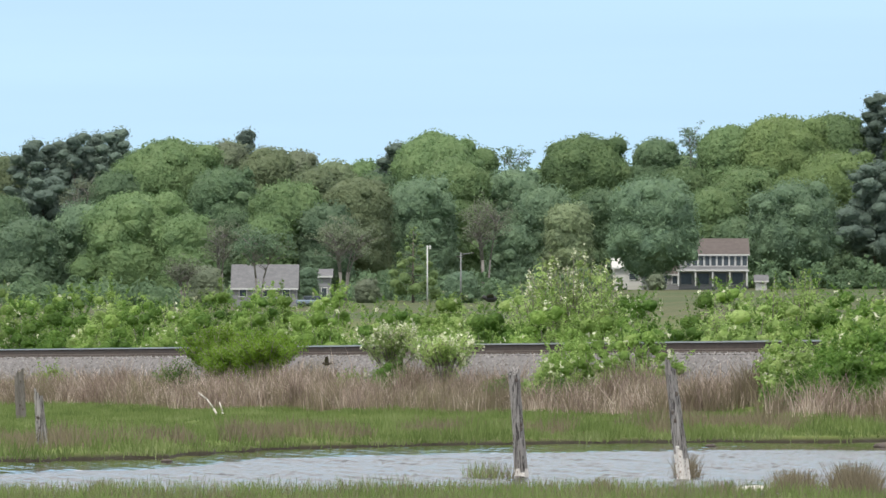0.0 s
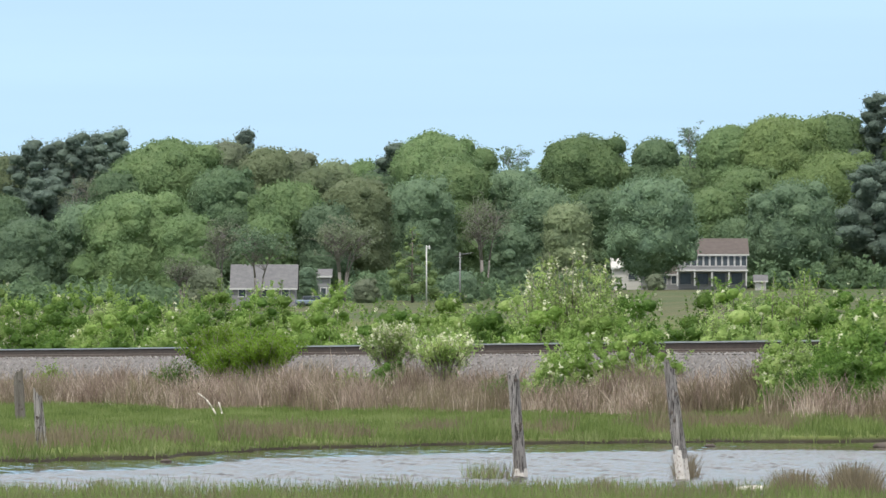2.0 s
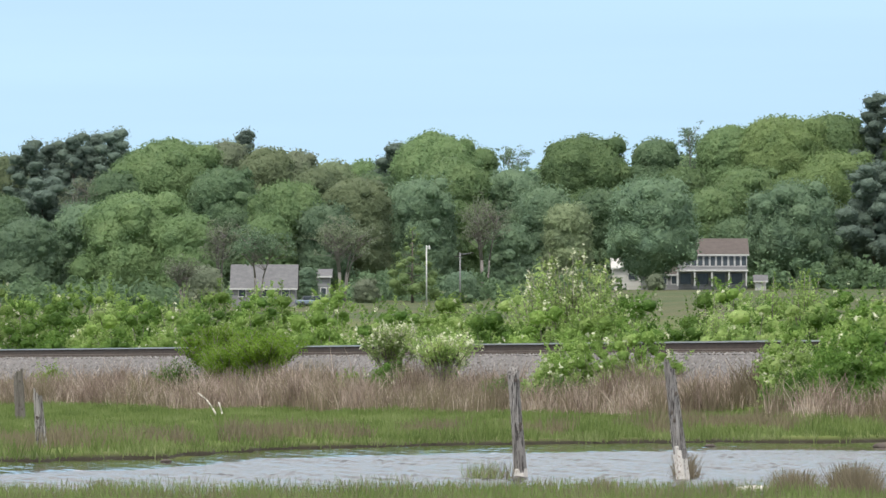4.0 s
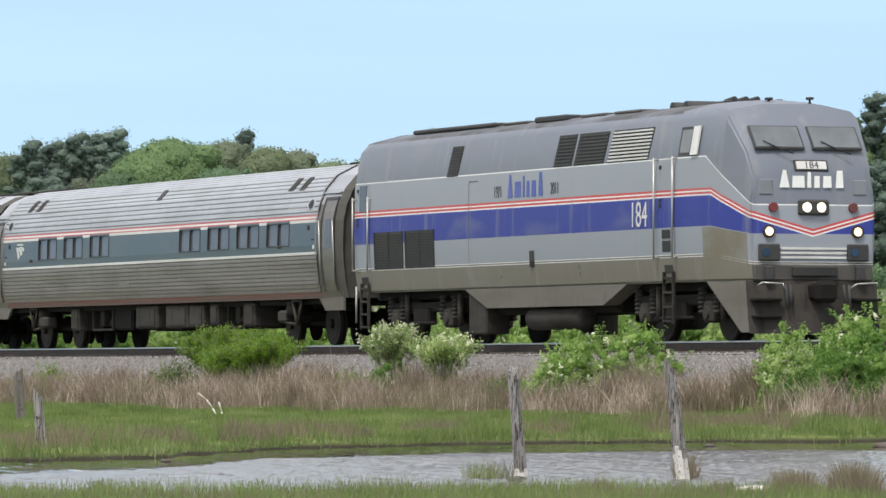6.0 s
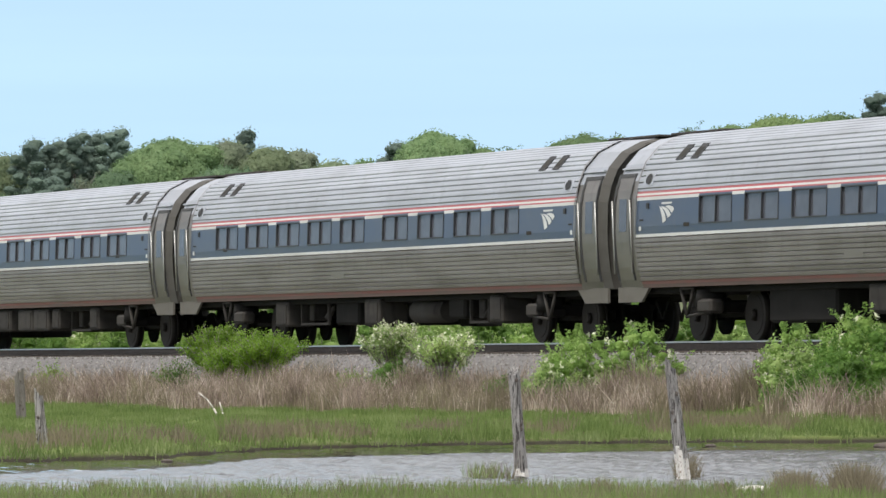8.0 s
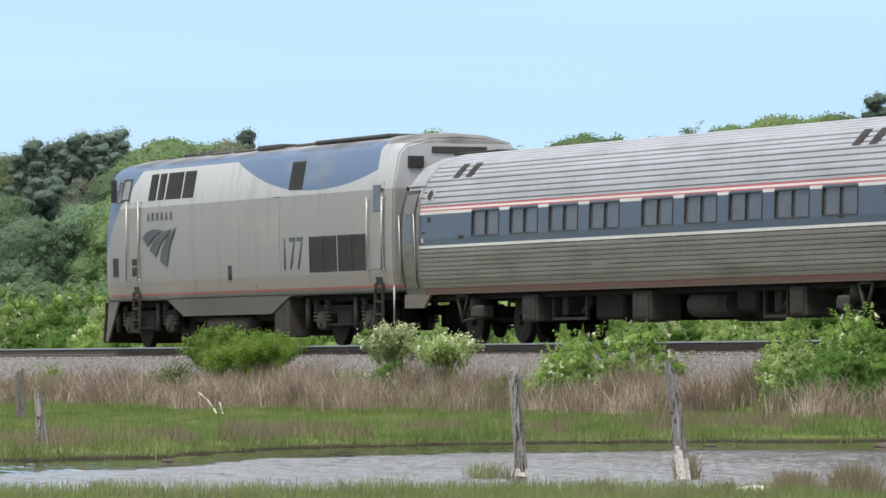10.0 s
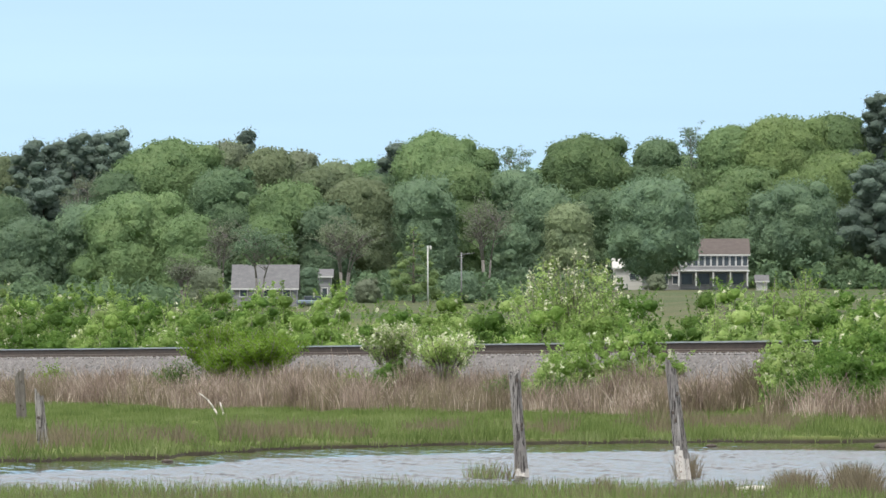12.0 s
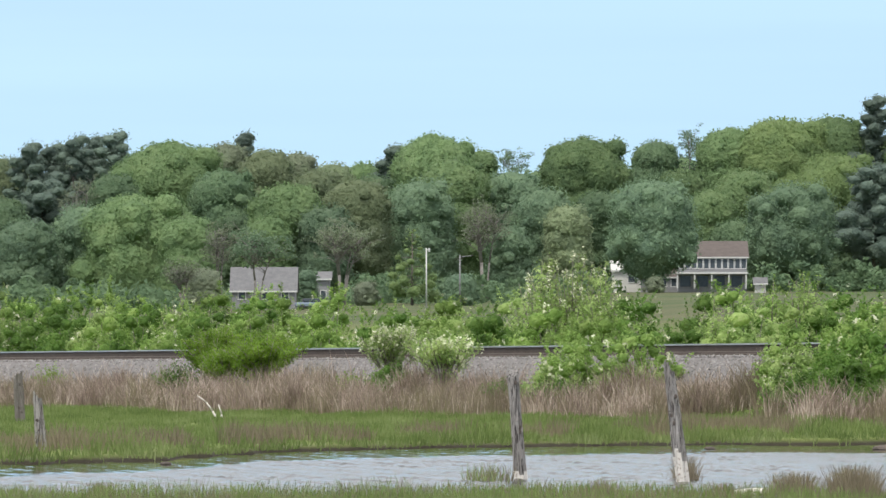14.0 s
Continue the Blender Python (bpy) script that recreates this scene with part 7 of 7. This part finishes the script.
TRIM = surface("white_trim", (0.48, 0.48, 0.475), (0.56, 0.56, 0.55), (0.62, 0.61, 0.58), 2.0, 0.7)
HOUSE_GLASS = glass("house_window_glass", (0.05, 0.06, 0.07), 0.1)
CAR_PAINT = glass("dusty_blue_car_paint", (0.16, 0.20, 0.25), 0.25)


def gable_house(x, y, w, d, eave, ridge, wall_mat, roof_mat, label, windows, name="house", porch=None):
    """A house whose long roof slope faces the marsh: walls, a pitched roof with eaves, chimney-less, and framed windows."""
    z0 = float(ground_z(x, y)) - 0.2
    house = empty(name, Matrix.Translation((x, y, 0)))
    tagged(house, label, "house")
    bm = bmesh.new()
    pts = []
    for sx in (-w / 2, w / 2):
        pts.append([bm.verts.new((sx, yy, zz)) for yy, zz in ((-d / 2, z0), (d / 2, z0), (d / 2, eave), (0, ridge - 0.12), (-d / 2, eave))])
    bm.faces.new(pts[0][::-1])
    bm.faces.new(pts[1])
    for i in range(5):
        j = (i + 1) % 5
        bm.faces.new((pts[0][i], pts[0][j], pts[1][j], pts[1][i]))
    bmesh.ops.recalc_face_normals(bm, faces=bm.faces)
    part("wall", bm, wall_mat, house)
    bm = bmesh.new()
    rise = (ridge - eave) / (d / 2)
    over = 0.35
    for s in (-1, 1):
        a = [(-w / 2 - 0.3, s * (d / 2 + over), eave - rise * over), (w / 2 + 0.3, s * (d / 2 + over), eave - rise * over), (w / 2 + 0.3, 0, ridge), (-w / 2 - 0.3, 0, ridge)]
        lo = [bm.verts.new(v) for v in a]
        hi = [bm.verts.new((v[0], v[1], v[2] + 0.16)) for v in a]
        bm.faces.new(lo)
        bm.faces.new(hi[::-1])
        for i in range(4):
            bm.faces.new((lo[i], lo[(i + 1) % 4], hi[(i + 1) % 4], hi[i]))
    bmesh.ops.recalc_face_normals(bm, faces=bm.faces)
    roof = part("roof", bm, roof_mat, house)
    bm = bmesh.new()
    box(bm, 0, -d / 2 - over, eave - rise * over + 0.04, w + 0.6, 0.08, 0.2)
    part("fascia", bm, TRIM, roof)
    for wx, wz, ww, wh in windows:
        bm = bmesh.new()
        yy = -d / 2 - 0.03
        for cx, cz, sx, sz in ((0, wh / 2, ww + 0.2, 0.1), (0, -wh / 2, ww + 0.2, 0.1), (-ww / 2, 0, 0.1, wh), (ww / 2, 0, 0.1, wh)):
            box(bm, wx + cx, yy, wz + cz, sx, 0.1, sz)
        win = part("window", bm, TRIM, house)
        bm = bmesh.new()
        box(bm, wx, yy + 0.015, wz, ww - 0.1, 0.04, wh - 0.1)
        part("pane", bm, HOUSE_GLASS, win)
    return house


gable_house(-21.6, 760, 7.6, 7.5, 11.1, 13.75, GREY_BOARD, SHINGLE_GREY, "small pale house with a weathered grey shingle roof", [(-2.6, 10.5, 0.9, 1.1), (0.2, 10.5, 0.9, 1.1), (2.6, 10.5, 0.9, 1.1)])
gable_house(-15.9, 790, 3.4, 5.0, 12.9, 13.7, GREY_BOARD, SHINGLE_GREY, "small grey outbuilding beside the grey-roofed house", [(0.9, 10.7, 0.7, 1.5)], "outbuilding")
big = [(-4.45 + 0.89 * k, 16.75, 0.74, 1.45) for k in range(11)]
house = gable_house(38.6, 902, 9.8, 8.0, 17.75, 19.9, GREY_BOARD, SHINGLE_BROWN, "two-storey grey house with a glazed upper gallery", big)
bm = bmesh.new()
box(bm, -0.3, -4.9, 15.35, 10.6, 2.2, 0.24, bevel=0.02)
part("porch_roof", bm, TRIM, house)
for k in range(5):
    bm = bmesh.new()
    box(bm, -5.1 + 2.45 * k, -5.8, 14.2, 0.2, 0.2, 2.1)
    part("porch_post", bm, TRIM, house)
for k in range(4):
    bm = bmesh.new()
    box(bm, -3.9 + 2.45 * k, -4.05, 14.2, 1.5, 0.08, 1.5)
    part("porch_window", bm, HOUSE_GLASS, house)
gable_house(31.2, 905, 5.4, 6.0, 15.0, 16.9, GREY_BOARD, SHINGLE_BROWN, "low wing with a brown roof beside the grey house", [(0.6, 14.1, 0.8, 1.2), (2.0, 14.1, 0.8, 1.2)], "house_wing")
gable_house(26.8, 908, 4.6, 6.5, 15.9, 17.2, CLAPBOARD, CLAPBOARD, "white outbuilding with a pale roof behind shrubs", [(0.6, 14.6, 1.4, 0.9)], "outbuilding")
gable_house(45.0, 890, 1.5, 1.6, 13.9, 14.5, TRIM, SHINGLE_GREY, "small white garden shed on the lawn", [(0.0, 13.7, 0.5, 0.5)], "garden_shed")


def lamp_post(x, y, top, r, mat, arm, label):
    z0 = float(ground_z(x, y))
    lamp = empty("street_lamp", Matrix.Translation((x, y, 0)))
    tagged(lamp, label, "lamp post")
    bm = bmesh.new()
    tube(bm, (0, 0, z0 - 0.3), (0, 0, top), r, r * 0.8, 10)
    part("pole", bm, mat, lamp)
    bm = bmesh.new()
    tube(bm, (0, 0, top - 0.25), (arm, 0, top - 0.05), r * 0.5, r * 0.4, 8)
    part("arm", bm, mat, lamp)
    bm = bmesh.new()
    box(bm, arm, 0, top - 0.25 if abs(arm) < 0.6 else top - 0.05, 0.26, 0.26, 0.5 if abs(arm) < 0.6 else 0.16, bevel=0.06)
    part("lamp_head", bm, TRIM if abs(arm) < 0.6 else END_GREY, lamp)
    return lamp


lamp_post(-2.1, 800, 17.0, 0.10, TRIM, 0.35, "white pole with a pale lamp on the lawn")
lamp = lamp_post(2.2, 810, 16.3, 0.10, GREY_BOARD, 1.6, "dark street lamp with a long arm")
bm = bmesh.new()
box(bm, -0.1, 0, 15.8, 1.0, 0.12, 0.1)
part("cross_arm", bm, END_GREY, lamp)


def parked_car(x, y, rz):
    z0 = float(ground_z(x, y))
    car = empty("parked_car", pose(x, y, z0, 0, 0, rz))
    tagged(car, "small grey-blue car parked beside the outbuilding", "car")
    bm = bmesh.new()
    box(bm, 0, 0, 0.62, 4.2, 1.7, 0.55, bevel=0.14)
    part("body", bm, CAR_PAINT, car)
    bm = bmesh.new()
    box(bm, -0.1, 0, 1.12, 2.2, 1.45, 0.5, bevel=0.12)
    part("cabin", bm, HOUSE_GLASS, car)
    for wx in (-1.3, 1.3):
        for wy in (-0.82, 0.82):
            bm = bmesh.new()
            tube(bm, (wx, wy - 0.1, 0.32), (wx, wy + 0.1, 0.32), 0.32, 0.32, 16)
            part("wheel", bm, RUBBER, car)


parked_car(-15.6, 752, 8)

# ---- birds over the marsh ----
FEATHER = surface("black_plumage", (0.018, 0.018, 0.02), (0.03, 0.03, 0.032), (0.012, 0.012, 0.013), 20.0, 0.6)
BROWN_FEATHER = surface("brown_plumage", (0.06, 0.048, 0.036), (0.09, 0.07, 0.05), (0.04, 0.03, 0.025), 20.0, 0.7)
BEAK = surface("dark_beak", (0.03, 0.028, 0.025), (0.05, 0.045, 0.04), (0.02, 0.02, 0.02), 20.0, 0.5)


def bird(size, plumage, label):
    """Flies along -x in its own space: body, head, beak, tail and two wings hinged at the back."""
    b = empty("flying_bird")
    tagged(b, label, "bird", "birds")
    bm = bmesh.new()
    bmesh.ops.create_uvsphere(bm, u_segments=14, v_segments=8, radius=0.5, matrix=Matrix.Diagonal((size * 0.64, size * 0.32, size * 0.36, 1)))
    part("body", bm, plumage, b, smooth=True)
    bm = bmesh.new()
    bmesh.ops.create_uvsphere(bm, u_segments=12, v_segments=8, radius=size * 0.11, matrix=Matrix.Translation((-size * 0.32, 0, size * 0.07)))
    part("head", bm, plumage, b, smooth=True)
    bm = bmesh.new()
    tube(bm, (-size * 0.40, 0, size * 0.07), (-size * 0.54, 0, size * 0.04), size * 0.035, 0.001, 8)
    part("beak", bm, BEAK, b)
    bm = bmesh.new()
    vs = [bm.verts.new(p) for p in ((size * 0.22, -size * 0.05, 0.01), (size * 0.62, -size * 0.12, 0), (size * 0.64, size * 0.12, 0), (size * 0.22, size * 0.05, 0.01))]
    lo = [bm.verts.new(v.co - Vector((0, 0, 0.008))) for v in vs]
    bm.faces.new(vs)
    bm.faces.new(lo[::-1])
    for i in range(4):
        bm.faces.new((vs[i], vs[(i + 1) % 4], lo[(i + 1) % 4], lo[i]))
    part("tail", bm, plumage, b)
    wings = []
    for side in (-1, 1):
        bm = bmesh.new()
        pts = [(-0.20, 0), (-0.22, 0.35), (-0.10, 0.75), (0.08, 0.80), (0.14, 0.45), (0.16, 0)]
        vs = [bm.verts.new((x * size, side * y * size, 0.006)) for x, y in pts]
        lo = [bm.verts.new((x * size, side * y * size, -0.004)) for x, y in pts]
        bm.faces.new(vs)
        bm.faces.new(lo[::-1])
        for i in range(6):
            bm.faces.new((vs[i], vs[(i + 1) % 6], lo[(i + 1) % 6], lo[i]))
        bmesh.ops.recalc_face_normals(bm, faces=bm.faces)
        wings.append((part("wing", bm, plumage, b), side))
    return b, wings, size


BIRDS = [(bird(0.32, FEATHER, "black bird flying low over the hedge"), ((0.0, 0.75, 100, 2.15), (0.1, -0.03, 100, 2.24), (0.2, -0.83, 100, 2.28), (0.3, -1.67, 100, 2.30), (0.4, -2.54, 100, 2.31), (0.5, -3.44, 100, 2.27), (1.0, -8.0, 100.5, 2.2), (3.0, -26, 103, 3.0), (14.0, -120, 120, 12.0)), 0.0),
         (bird(0.15, BROWN_FEATHER, "small dark bird skimming over the reeds"), ((0.0, -1.60, 86, 1.10), (0.1, -1.87, 86, 1.15), (0.4, -2.95, 86, 1.18), (1.0, -5.6, 86, 1.3), (3.0, -22, 88, 3.0), (14.0, -110, 100, 10.0)), 1.3)]

# ---- motion ----
SPEED = 33.29                     # metres a second


def station(t):
    """Where the coupling behind the leading engine is along the track."""
    return 38.56 + SPEED * (t - 7.5)


def rolling(s, turned):
    x, y = track_xy(s, 0)
    return Matrix.Translation((x, y, RAIL_Z)) @ Matrix.Rotation(TRACK_A - math.pi / 2 + (math.pi if turned else 0), 4, 'Z')


def motions():
    times = [k * 0.5 for k in range(29)]
    for thing, offset, turned in TRAIN:
        walk(thing, [(t, rolling(station(t) + offset, turned)) for t in times])
    for (body, wings, size), rows, phase in BIRDS:
        walk(body, [(t, pose(x, y, z)) for t, x, y, z in rows])
        beats = [k / 15 for k in range(31)] + [4.0, 9.0, 14.0]
        for wing, side in wings:
            walk(wing, [(t, pose(0, side * size * 0.08, size * 0.06, side * (12 + 40 * math.sin(t * 34 + phase)))) for t in beats])


motions()
